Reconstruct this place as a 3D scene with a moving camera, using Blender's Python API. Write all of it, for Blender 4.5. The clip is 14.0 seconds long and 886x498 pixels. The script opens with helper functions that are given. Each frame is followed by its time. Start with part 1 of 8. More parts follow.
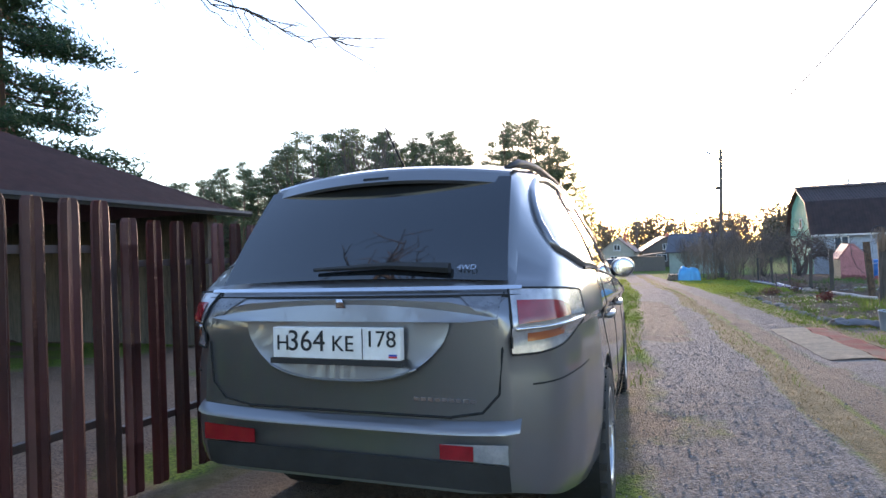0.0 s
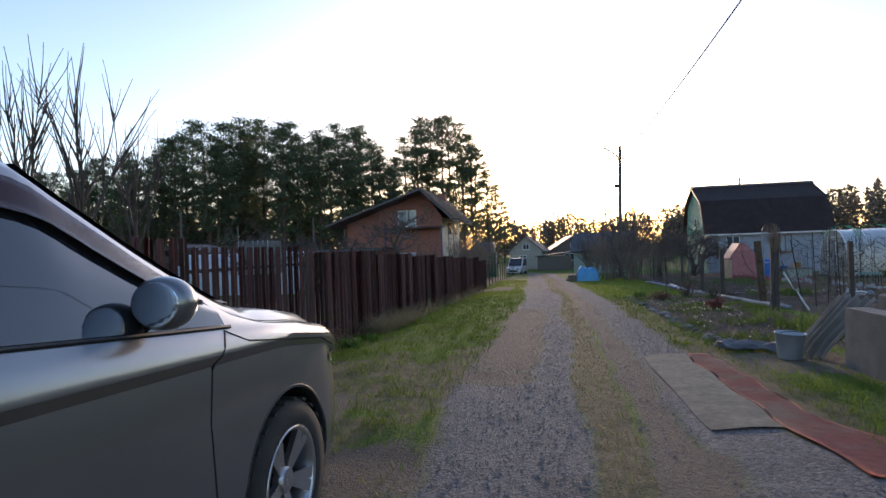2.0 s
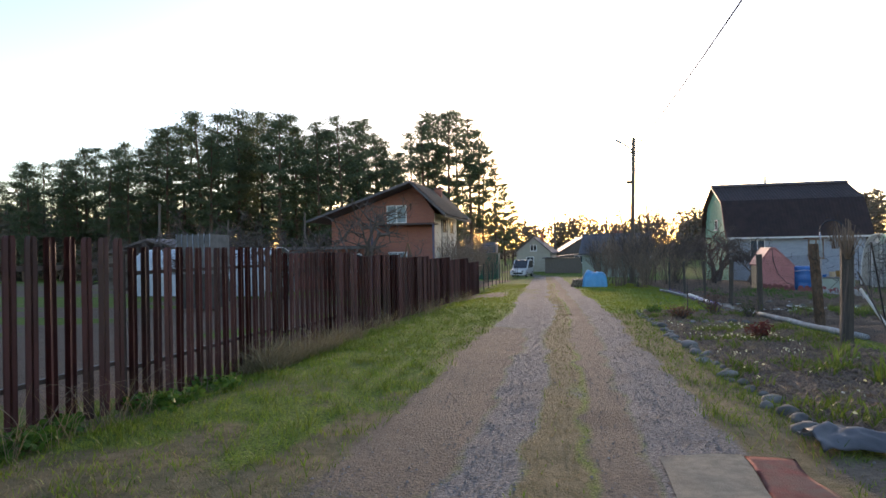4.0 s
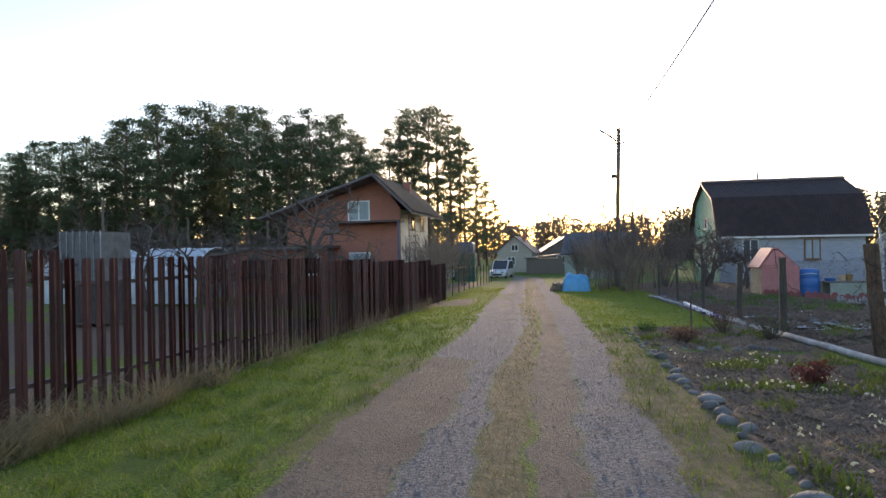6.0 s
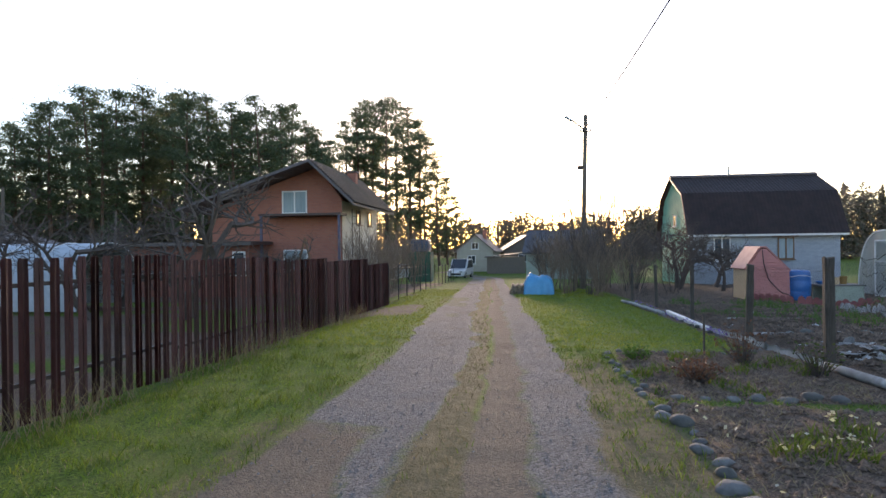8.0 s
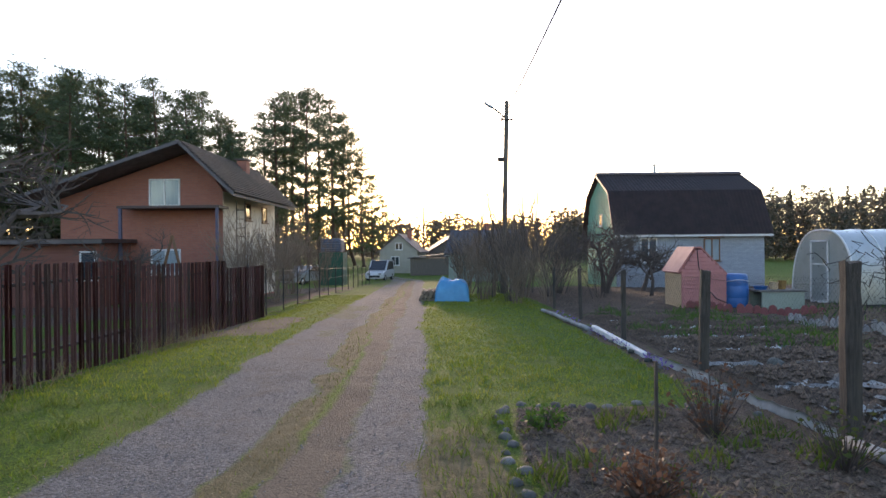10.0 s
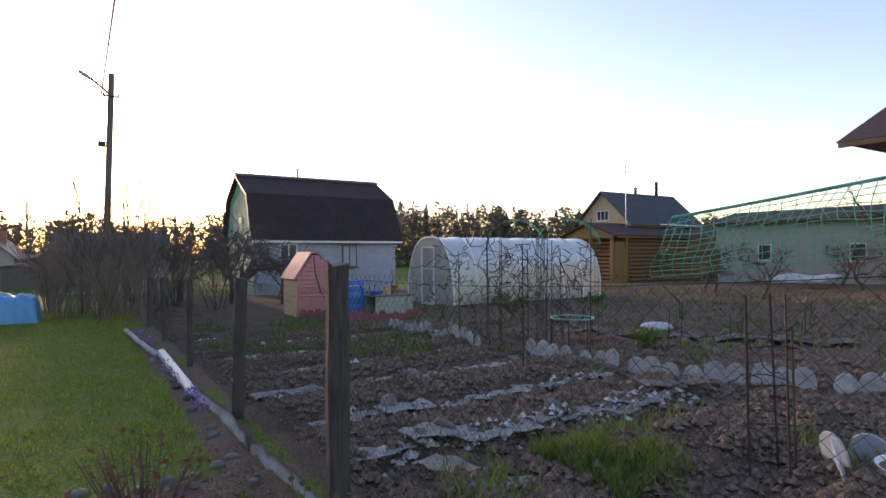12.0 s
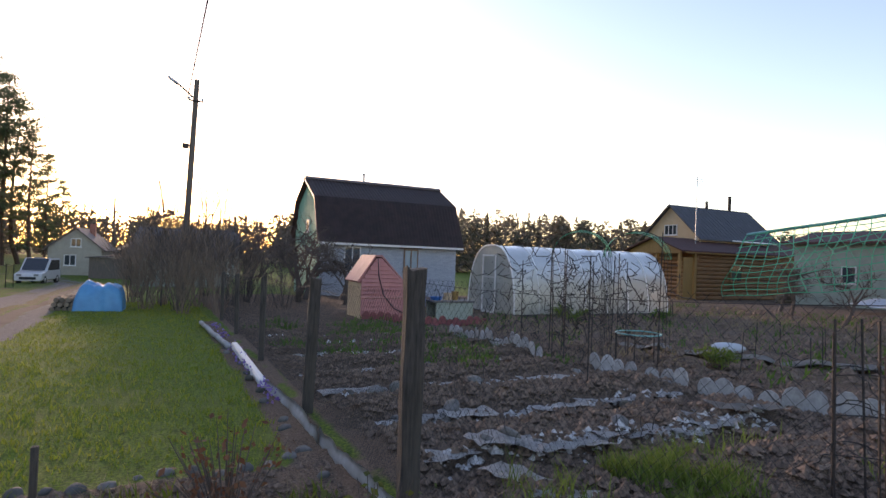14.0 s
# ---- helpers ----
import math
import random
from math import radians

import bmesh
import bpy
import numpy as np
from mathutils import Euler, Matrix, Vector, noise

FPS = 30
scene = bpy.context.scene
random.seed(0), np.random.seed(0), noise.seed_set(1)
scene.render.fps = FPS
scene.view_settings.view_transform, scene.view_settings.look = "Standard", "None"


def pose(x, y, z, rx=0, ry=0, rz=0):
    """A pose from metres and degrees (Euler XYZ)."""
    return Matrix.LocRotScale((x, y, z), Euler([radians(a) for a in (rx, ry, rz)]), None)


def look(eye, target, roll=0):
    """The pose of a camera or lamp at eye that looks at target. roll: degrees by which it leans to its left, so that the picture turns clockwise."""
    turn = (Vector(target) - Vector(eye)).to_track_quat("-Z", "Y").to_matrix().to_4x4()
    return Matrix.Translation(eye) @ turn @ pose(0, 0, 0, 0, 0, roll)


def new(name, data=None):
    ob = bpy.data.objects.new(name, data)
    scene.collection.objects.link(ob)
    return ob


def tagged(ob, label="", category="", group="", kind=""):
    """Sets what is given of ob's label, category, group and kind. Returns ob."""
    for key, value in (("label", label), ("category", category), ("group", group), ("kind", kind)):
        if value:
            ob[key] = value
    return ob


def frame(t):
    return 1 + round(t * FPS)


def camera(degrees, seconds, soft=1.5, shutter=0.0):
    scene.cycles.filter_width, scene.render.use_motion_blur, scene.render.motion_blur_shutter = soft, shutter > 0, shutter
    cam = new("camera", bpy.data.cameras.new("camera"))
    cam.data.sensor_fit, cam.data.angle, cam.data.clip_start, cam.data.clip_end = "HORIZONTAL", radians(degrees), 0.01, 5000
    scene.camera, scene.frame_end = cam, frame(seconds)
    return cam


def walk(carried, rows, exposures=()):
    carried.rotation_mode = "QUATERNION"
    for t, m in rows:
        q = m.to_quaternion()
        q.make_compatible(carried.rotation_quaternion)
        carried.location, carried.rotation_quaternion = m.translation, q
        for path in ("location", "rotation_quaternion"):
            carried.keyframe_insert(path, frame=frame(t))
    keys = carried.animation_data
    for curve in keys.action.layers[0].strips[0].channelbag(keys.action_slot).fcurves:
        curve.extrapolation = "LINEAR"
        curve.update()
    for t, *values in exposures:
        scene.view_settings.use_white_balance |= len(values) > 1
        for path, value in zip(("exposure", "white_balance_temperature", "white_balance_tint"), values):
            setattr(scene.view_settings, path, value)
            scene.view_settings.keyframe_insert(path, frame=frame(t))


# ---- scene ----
cam = camera(76.0, 14.0)
EXPOSURES = [(0, 2.705, 6700, 26), (0.3, 2.105, 6650, 25), (0.6, 1.405, 6450, 24), (1.2, 1.315, 6350, 24), (2.0, 1.465, 6650, 26), (3.0, 1.865, 7250, 25), (6.5, 2.045, 7250, 25), (9.5, 2.145, 7250, 25), (11.5, 1.875, 7700, 33), (14, 1.905, 7700, 34)]
PATH = [
    (0, (-0.196, 0.671, 1.152), (-0.853, 2.559, 1.222), -1.5),
    (0.3, (-0.02, 1.05, 1.183), (-0.487, 2.995, 1.235), -1.7),
    (0.5, (0.138, 1.32, 1.175), (-0.342, 3.261, 1.235), -1.6),
    (1, (0.391, 2.107, 1.182), (-0.023, 4.063, 1.241), -1.8),
    (1.5, (0.595, 3.065, 1.187), (0.189, 5.022, 1.245), -1.8),
    (2, (0.787, 3.996, 1.217), (0.398, 5.957, 1.275), -1.7),
    (2.5, (0.911, 4.913, 1.211), (0.517, 6.873, 1.271), -1.6),
    (3, (1.049, 5.876, 1.19), (0.658, 7.836, 1.25), -1.0),
    (5.5, (1.488, 10.094, 1.396), (1.006, 12.034, 1.452), -0.7),
    (6, (1.554, 10.965, 1.387), (1.174, 12.928, 1.443), -0.7),
    (6.5, (1.598, 11.882, 1.379), (1.25, 13.85, 1.435), -0.7),
    (7, (1.613, 12.735, 1.363), (1.309, 14.711, 1.419), -0.6),
    (9.5, (2.14, 17.029, 1.511), (1.985, 19.023, 1.553), -0.5),
    (10, (2.524, 17.872, 1.465), (2.507, 19.871, 1.515), -0.5),
    (10.5, (3.022, 18.542, 1.444), (3.322, 20.519, 1.496), -0.7),
    (11, (3.549, 18.997, 1.432), (4.141, 20.906, 1.489), -0.8),
    (11.5, (4.06, 19.238, 1.431), (5.0, 21.002, 1.485), -1.1),
    (12, (4.497, 19.378, 1.428), (5.564, 21.068, 1.487), -1.1),
    (12.5, (4.808, 19.317, 1.452), (5.941, 20.964, 1.514), -1.1),
    (13, (4.941, 19.283, 1.473), (6.047, 20.947, 1.545), -0.6),
    (13.5, (4.813, 19.292, 1.465), (5.888, 20.977, 1.544), 0.2),
    (14, (4.38, 19.377, 1.428), (5.265, 21.168, 1.512), 1.4),
]
# the lane falls gently: the path is given over the lane's own plane
LEVEL = pose(0, 0, 0, -1.59, 0, 0)
walk(cam, [(t, LEVEL @ look(eye, target, roll)) for t, eye, target, roll in PATH], EXPOSURES)

# ---- world and sun ----
world = bpy.data.worlds.new("sky")
scene.world = world
world.use_nodes = True
wn = world.node_tree.nodes
sky = wn.new("ShaderNodeTexSky")
sky.sky_type = "NISHITA"
sky.sun_disc = False
SUN_EL, SUN_AZ = 6.5, -2.5
sky.sun_elevation, sky.sun_rotation = radians(SUN_EL), radians(SUN_AZ)
sky.air_density, sky.dust_density, sky.ozone_density = 1.0, 0.68, 2.2
wn["Background"].inputs["Strength"].default_value = 0.15
world.node_tree.links.new(sky.outputs[0], wn["Background"].inputs["Color"])
sun_data = bpy.data.lights.new("sun", "SUN")
sun_data.energy, sun_data.angle, sun_data.color = 0.85, radians(4), (1.0, 0.82, 0.6)
sun = new("sun", sun_data)
sun.matrix_world = look((0, 0, 0), (-math.sin(radians(SUN_AZ)), -math.cos(radians(SUN_AZ)), -math.tan(radians(SUN_EL))))
sun.location = (0, 60, 40)

# ---- helpers ----
SLOPE = 0.02775


def gz(y):
    """Height of the ground over the plan."""
    return -SLOPE * min(max(y, -25.0), 75.0)


def part(name, bm, material, parent=None, label="", smooth=False):
    me = bpy.data.meshes.new(name)
    bm.to_mesh(me)
    bm.free()
    if smooth:
        me.shade_smooth()
    if material:
        me.materials.append(material)
    ob = new(name, me)
    if parent is not None:
        ob.parent = parent
    if label:
        ob["label"] = label
    return ob


def share(name, me, parent, m):
    """One more piece on the same mesh."""
    ob = new(name, me)
    ob.parent = parent
    ob.matrix_basis = m
    return ob


def thing(name, m, label, category, group="", kind=""):
    ob = new(name)
    ob.empty_display_size = 0.1
    ob.matrix_basis = m
    return tagged(ob, label, category, group, kind)


def at(x, y, h=0.0, rz=0, rx=0, ry=0):
    return pose(x, y, gz(y) + h, rx, ry, rz)


def box(bm, x0, y0, z0, x1, y1, z1, bevel=0.0):
    m = Matrix.Translation(((x0 + x1) / 2, (y0 + y1) / 2, (z0 + z1) / 2)) @ Matrix.Diagonal((abs(x1 - x0), abs(y1 - y0), abs(z1 - z0), 1))
    r = bmesh.ops.create_cube(bm, size=1, matrix=m)
    if bevel:
        es = list({e for v in r["verts"] for e in v.link_edges})
        bmesh.ops.bevel(bm, geom=es, offset=bevel, segments=1, affect="EDGES")
    return bm


def boxed(*a):
    bm = bmesh.new()
    return box(bm, *a)


def tube(bm, pts, radii, seg=6, cap=True):
    """A tube through pts; radii one number or one each."""
    pts = [Vector(p) for p in pts]
    if not hasattr(radii, "__len__"):
        radii = [radii] * len(pts)
    rings = []
    for i, p in enumerate(pts):
        d = (pts[min(i + 1, len(pts) - 1)] - pts[max(i - 1, 0)]).normalized()
        q = d.to_track_quat("Z", "Y").to_matrix()
        rings.append([bm.verts.new(p + q @ Vector((math.cos(2 * math.pi * k / seg) * radii[i], math.sin(2 * math.pi * k / seg) * radii[i], 0))) for k in range(seg)])
    for a, b in zip(rings, rings[1:]):
        for k in range(seg):
            bm.faces.new((a[k], a[(k + 1) % seg], b[(k + 1) % seg], b[k]))
    if cap and seg > 2:
        bm.faces.new(rings[0][::-1])
        bm.faces.new(rings[-1])
    return bm


def tubed(pts, radii, seg=6):
    return tube(bmesh.new(), pts, radii, seg)


def lathe(bm, prof, seg=24, m=None):
    """A turned shape: prof is (radius, z)."""
    m = m or Matrix.Identity(4)
    rings = [[bm.verts.new(m @ Vector((r * math.cos(2 * math.pi * k / seg), r * math.sin(2 * math.pi * k / seg), z))) for k in range(seg)] for r, z in prof]
    for a, b in zip(rings, rings[1:]):
        for k in range(seg):
            bm.faces.new((a[k], a[(k + 1) % seg], b[(k + 1) % seg], b[k]))
    return bm


def prism(bm, poly, axis, a, b):
    """A polygon drawn out along an axis. axis x: poly is (y, z); y: (x, z); z: (x, y)."""
    def put(p, v):
        return (v, *p) if axis == "x" else (p[0], v, p[1]) if axis == "y" else (*p, v)
    A, B = [bm.verts.new(put(p, a)) for p in poly], [bm.verts.new(put(p, b)) for p in poly]
    n = len(poly)
    bm.faces.new(A)
    bm.faces.new(B[::-1])
    for k in range(n):
        bm.faces.new((A[k], B[k], B[(k + 1) % n], A[(k + 1) % n]))
    bmesh.ops.recalc_face_normals(bm, faces=bm.faces)
    return bm


def gridded(fn, nu, nv):
    """A sheet of nu by nv quads through fn(s, t), s and t from 0 to 1."""
    bm = bmesh.new()
    vs = [[bm.verts.new(fn(i / nu, j / nv)) for j in range(nv + 1)] for i in range(nu + 1)]
    for i in range(nu):
        for j in range(nv):
            bm.faces.new((vs[i][j], vs[i + 1][j], vs[i + 1][j + 1], vs[i][j + 1]))
    return bm


def words(text, size, material, parent, m, label="", name="lettering"):
    c = bpy.data.curves.new(name, "FONT")
    c.body, c.size, c.extrude, c.align_x, c.align_y = text, size, 0.001, "CENTER", "CENTER"
    tmp = bpy.data.objects.new(name, c)
    me = bpy.data.meshes.new_from_object(tmp)
    bpy.data.objects.remove(tmp)
    bpy.data.curves.remove(c)
    me.materials.clear()
    me.materials.append(material)
    ob = new(name, me)
    ob.parent, ob.matrix_basis = parent, m
    if label:
        ob["label"] = label
    return ob


# ---- materials ----
def surface(name, c1, c2=None, scale=4.0, rough=0.8, metal=0.0, bump=0.3, bscale=60.0, dist=0.01, c3=None, stretch=(1, 1, 1), rnd=0.0, coat=0.0, spec=0.5, rvar=0.1, detail=6):
    """Two-scale colour, worn roughness and fine relief. c3: larger blotches. stretch: grain direction. rnd: piece-to-piece variation."""
    m = bpy.data.materials.new(name)
    m.use_nodes = True
    nt, N = m.node_tree, m.node_tree.nodes
    L = nt.links.new
    P = N["Principled BSDF"]
    tc, mp = N.new("ShaderNodeTexCoord"), N.new("ShaderNodeMapping")
    mp.inputs["Scale"].default_value = stretch
    L(tc.outputs["Object"], mp.inputs["Vector"])
    vec = mp.outputs[0]
    if rnd:
        oi = N.new("ShaderNodeObjectInfo")
        add = N.new("ShaderNodeVectorMath")
        add.operation = "MULTIPLY_ADD"
        L(oi.outputs["Random"], add.inputs[0])
        add.inputs[1].default_value = (37, 53, 71)
        L(vec, add.inputs[2])
        vec = add.outputs[0]
    def noise_at(sc, det=detail, ro=0.6):
        n = N.new("ShaderNodeTexNoise")
        n.inputs["Scale"].default_value, n.inputs["Detail"].default_value, n.inputs["Roughness"].default_value = sc, det, ro
        L(vec, n.inputs["Vector"])
        return n
    def mix(a, b, f):
        x = N.new("ShaderNodeMix")
        x.data_type = "RGBA"
        for s, v in ((x.inputs[6], a), (x.inputs[7], b), (x.inputs[0], f)):
            if hasattr(v, "links"):
                L(v, s)
            else:
                s.default_value = (*v, 1) if isinstance(v, tuple) else v
        return x.outputs[2]
    def ramp(s, lo, hi):
        r = N.new("ShaderNodeMapRange")
        r.inputs["From Min"].default_value, r.inputs["From Max"].default_value = lo, hi
        L(s, r.inputs["Value"])
        return r.outputs[0]
    col = mix(c1, c2 or tuple(v * 0.7 for v in c1), ramp(noise_at(scale).outputs[0], 0.35, 0.65))
    if c3:
        col = mix(col, c3, ramp(noise_at(scale * 0.18, 4).outputs[0], 0.45, 0.7))
    if rnd:
        hs = N.new("ShaderNodeHueSaturation")
        r = N.new("ShaderNodeMapRange")
        r.inputs["To Min"].default_value, r.inputs["To Max"].default_value = 1 - rnd, 1 + rnd
        L(oi.outputs["Random"], r.inputs["Value"])
        L(r.outputs[0], hs.inputs["Value"])
        L(col, hs.inputs["Color"])
        col = hs.outputs[0]
    L(col, P.inputs["Base Color"])
    fine = noise_at(bscale, 5)
    r = N.new("ShaderNodeMapRange")
    r.inputs["To Min"].default_value, r.inputs["To Max"].default_value = max(rough - rvar, 0.02), min(rough + rvar, 1)
    L(noise_at(scale * 2).outputs[0], r.inputs["Value"])
    L(r.outputs[0], P.inputs["Roughness"])
    P.inputs["Metallic"].default_value = metal
    P.inputs["Specular IOR Level"].default_value = spec
    P.inputs["Coat Weight"].default_value = coat
    P.inputs["Coat Roughness"].default_value = 0.04
    if bump:
        b = N.new("ShaderNodeBump")
        b.inputs["Strength"].default_value, b.inputs["Distance"].default_value = bump, dist
        L(fine.outputs[0], b.inputs["Height"])
        L(b.outputs[0], P.inputs["Normal"])
    return m


def brickwork(name, c1, c2, mortar, axis, bw=0.25, bh=0.075, rough=0.85, joint=0.01):
    """Courses of brick on a wall that runs along x or y."""
    m = surface(name, c1, c2, 6, rough, bump=0)
    nt, N = m.node_tree, m.node_tree.nodes
    L = nt.links.new
    tc, sx, cb = N.new("ShaderNodeTexCoord"), N.new("ShaderNodeSeparateXYZ"), N.new("ShaderNodeCombineXYZ")
    L(tc.outputs["Object"], sx.inputs[0])
    L(sx.outputs[0 if axis == "x" else 1], cb.inputs[0])
    L(sx.outputs[2], cb.inputs[1])
    br = N.new("ShaderNodeTexBrick")
    br.inputs["Scale"].default_value = 1
    br.inputs["Brick Width"].default_value, br.inputs["Row Height"].default_value, br.inputs["Mortar Size"].default_value = bw, bh, joint
    br.inputs["Color1"].default_value, br.inputs["Color2"].default_value, br.inputs["Mortar"].default_value = (*c1, 1), (*c2, 1), (*mortar, 1)
    L(cb.outputs[0], br.inputs["Vector"])
    P = N["Principled BSDF"]
    old = P.inputs["Base Color"].links[0].from_socket
    x = N.new("ShaderNodeMix")
    x.data_type = "RGBA"
    x.inputs[0].default_value = 0.65
    L(old, x.inputs[6])
    L(br.outputs[0], x.inputs[7])
    L(x.outputs[2], P.inputs["Base Color"])
    b = N.new("ShaderNodeBump")
    b.inputs["Strength"].default_value, b.inputs["Distance"].default_value, b.invert = 0.6, 0.01, True
    L(br.outputs["Fac"], b.inputs["Height"])
    L(b.outputs[0], P.inputs["Normal"])
    return m


def clear_glass(name, color=(0.9, 0.95, 1.0), rough=0.02):
    m = surface(name, color, color, 2, rough, bump=0, rvar=0.01)
    m.node_tree.nodes["Principled BSDF"].inputs["Transmission Weight"].default_value = 1.0
    return m


def leafy(name, c1, c2, rough=0.6, through_light=0.25, patch=None):
    """Leaves and needles: colour varies from piece to piece, and light comes through."""
    m = bpy.data.materials.new(name)
    m.use_nodes = True
    nt, N = m.node_tree, m.node_tree.nodes
    L = nt.links.new
    P = N["Principled BSDF"]
    ge, x = N.new("ShaderNodeNewGeometry"), N.new("ShaderNodeMix")
    x.data_type = "RGBA"
    x.inputs[6].default_value, x.inputs[7].default_value = (*c1, 1), (*c2, 1)
    L(ge.outputs["Random Per Island"], x.inputs[0])
    col = x.outputs[2]
    if patch:
        no, mr_, x2 = N.new("ShaderNodeTexNoise"), N.new("ShaderNodeMapRange"), N.new("ShaderNodeMix")
        no.inputs["Scale"].default_value, no.inputs["Detail"].default_value = 1.6, 5
        L(ge.outputs["Position"], no.inputs["Vector"])
        mr_.inputs["From Min"].default_value, mr_.inputs["From Max"].default_value, mr_.inputs["To Max"].default_value = 0.5, 0.75, 0.3
        L(no.outputs[0], mr_.inputs["Value"])
        x2.data_type = "RGBA"
        L(mr_.outputs[0], x2.inputs[0])
        L(col, x2.inputs[6])
        x2.inputs[7].default_value = (*patch, 1)
        col = x2.outputs[2]
    L(col, P.inputs["Base Color"])
    P.inputs["Roughness"].default_value = rough
    P.inputs["Specular IOR Level"].default_value = 0.25
    tr, ms = N.new("ShaderNodeBsdfTranslucent"), N.new("ShaderNodeMixShader")
    L(col, tr.inputs["Color"])
    ms.inputs[0].default_value = through_light
    L(P.outputs[0], ms.inputs[1])
    L(tr.outputs[0], ms.inputs[2])
    L(ms.outputs[0], N["Material Output"].inputs["Surface"])
    return m


M_FENCE = surface("brown_coated_steel", (0.132, 0.043, 0.040), (0.098, 0.032, 0.030), 5, 0.5, bump=0.08, bscale=200, rnd=0.12, c3=(0.065, 0.036, 0.031), spec=0.4)
M_RAIL = surface("rail_steel", (0.07, 0.045, 0.04), (0.05, 0.03, 0.025), 5, 0.5)
M_PAINT = surface("grey_metallic_paint", (0.225, 0.230, 0.240), (0.210, 0.215, 0.225), 3, 0.30, metal=0.8, bump=0.0, coat=1.0, rvar=0.03)
M_DARKGLASS = surface("tinted_glass", (0.010, 0.012, 0.014), (0.008, 0.009, 0.010), 2, 0.04, bump=0, spec=0.9, rvar=0.02, coat=0.6)
M_SIDEGLASS = surface("side_glass", (0.014, 0.017, 0.020), (0.010, 0.012, 0.014), 2, 0.04, bump=0, spec=0.9, rvar=0.02, coat=0.5)
M_BLACK = surface("black_plastic", (0.018, 0.018, 0.019), (0.012, 0.012, 0.012), 8, 0.55, bump=0.1, bscale=300, dist=0.002)
M_GAP = surface("gap_and_shade_black", (0.008, 0.008, 0.008), (0.006, 0.006, 0.006), 8, 0.8, bump=0)
M_CHROME = surface("chrome", (0.72, 0.73, 0.75), (0.65, 0.66, 0.68), 4, 0.12, metal=1.0, bump=0, rvar=0.04)
M_RIM = surface("rim_silver", (0.55, 0.55, 0.56), (0.48, 0.48, 0.49), 8, 0.3, metal=0.9, bump=0.02)
M_TYRE = surface("tyre_rubber", (0.022, 0.021, 0.02), (0.035, 0.032, 0.028), 10, 0.85, bump=0.3, bscale=120)
M_REDLAMP = surface("red_lens", (0.28, 0.012, 0.018), (0.2, 0.008, 0.012), 12, 0.1, bump=0.15, bscale=160, dist=0.002, coat=1.0)
M_AMBER = surface("amber_lens", (0.36, 0.10, 0.035), (0.30, 0.08, 0.03), 12, 0.12, bump=0.15, bscale=160, dist=0.002, coat=1.0)
M_GARNISH = surface("ribbed_garnish", (0.22, 0.225, 0.235), (0.15, 0.152, 0.16), 30, 0.3, metal=0.6, bump=0.3, bscale=120, dist=0.004, coat=0.6)
M_CLEARLAMP = surface("clear_lens", (0.55, 0.54, 0.55), (0.36, 0.36, 0.38), 22, 0.12, metal=0.5, bump=0.25, bscale=110, dist=0.004, coat=1.0)
M_VISOR = surface("smoked_red_visor", (0.060, 0.012, 0.018), (0.042, 0.009, 0.013), 4, 0.22, bump=0, coat=0.25, rvar=0.04)
M_PLATE = surface("plate_white", (0.74, 0.74, 0.72), (0.62, 0.61, 0.58), 14, 0.4, bump=0.05)
M_INK = surface("black_print", (0.015, 0.015, 0.017), (0.012, 0.012, 0.013), 8, 0.5, bump=0)
M_FLAGW, M_FLAGB, M_FLAGR = (surface("print_" + n, c, c, 8, 0.5, bump=0) for n, c in (("pale", (0.7, 0.7, 0.7)), ("blue", (0.03, 0.08, 0.4)), ("red", (0.5, 0.03, 0.03))))

M_WHITEBRICK = brickwork("white_brick", (0.42, 0.45, 0.49), (0.32, 0.35, 0.39), (0.22, 0.24, 0.27), "x")
# brick lifted towards orange-pink: sunlit haze is painted into its base colour
M_REDBRICK = brickwork("red_brick", (0.42, 0.155, 0.105), (0.34, 0.12, 0.085), (0.27, 0.16, 0.13), "x")
M_REDBRICK_Y = brickwork("red_brick_side", (0.42, 0.155, 0.105), (0.34, 0.12, 0.085), (0.27, 0.16, 0.13), "y")
M_SIDING = surface("cream_siding", (0.66, 0.58, 0.48), (0.58, 0.50, 0.41), 2, 0.6, bump=0.05, c3=(0.52, 0.45, 0.37))
M_REDSIDING = surface("red_planks", (0.27, 0.10, 0.07), (0.22, 0.075, 0.05), 3, 0.7, stretch=(0.2, 1, 3))
M_GREENSIDING = surface("mint_green_boards", (0.20, 0.46, 0.33), (0.15, 0.38, 0.27), 3, 0.6, stretch=(1, 1, 0.3))
M_ROOFBROWN = surface("dark_brown_sheet_roof", (0.078, 0.046, 0.043), (0.055, 0.034, 0.032), 2, 0.5, bump=0.1, bscale=40)
M_ROOFGREY = surface("weathered_slate_roof", (0.16, 0.13, 0.125), (0.11, 0.085, 0.08), 3, 0.75, bump=0.25, bscale=30, c3=(0.10, 0.09, 0.085))
M_ROOFRED = surface("dark_red_tile_roof", (0.072, 0.026, 0.025), (0.052, 0.019, 0.019), 3, 0.8, bump=0.15)
M_ROOFBLUE = surface("grey_blue_roof", (0.06, 0.065, 0.08), (0.045, 0.05, 0.06), 2, 0.6)
M_TRIMWHITE = surface("white_frame", (0.75, 0.75, 0.74), (0.66, 0.66, 0.65), 8, 0.45, bump=0.03)
M_TRIMBROWN = surface("brown_frame", (0.22, 0.11, 0.05), (0.17, 0.08, 0.04), 6, 0.6, stretch=(3, 3, 0.4))
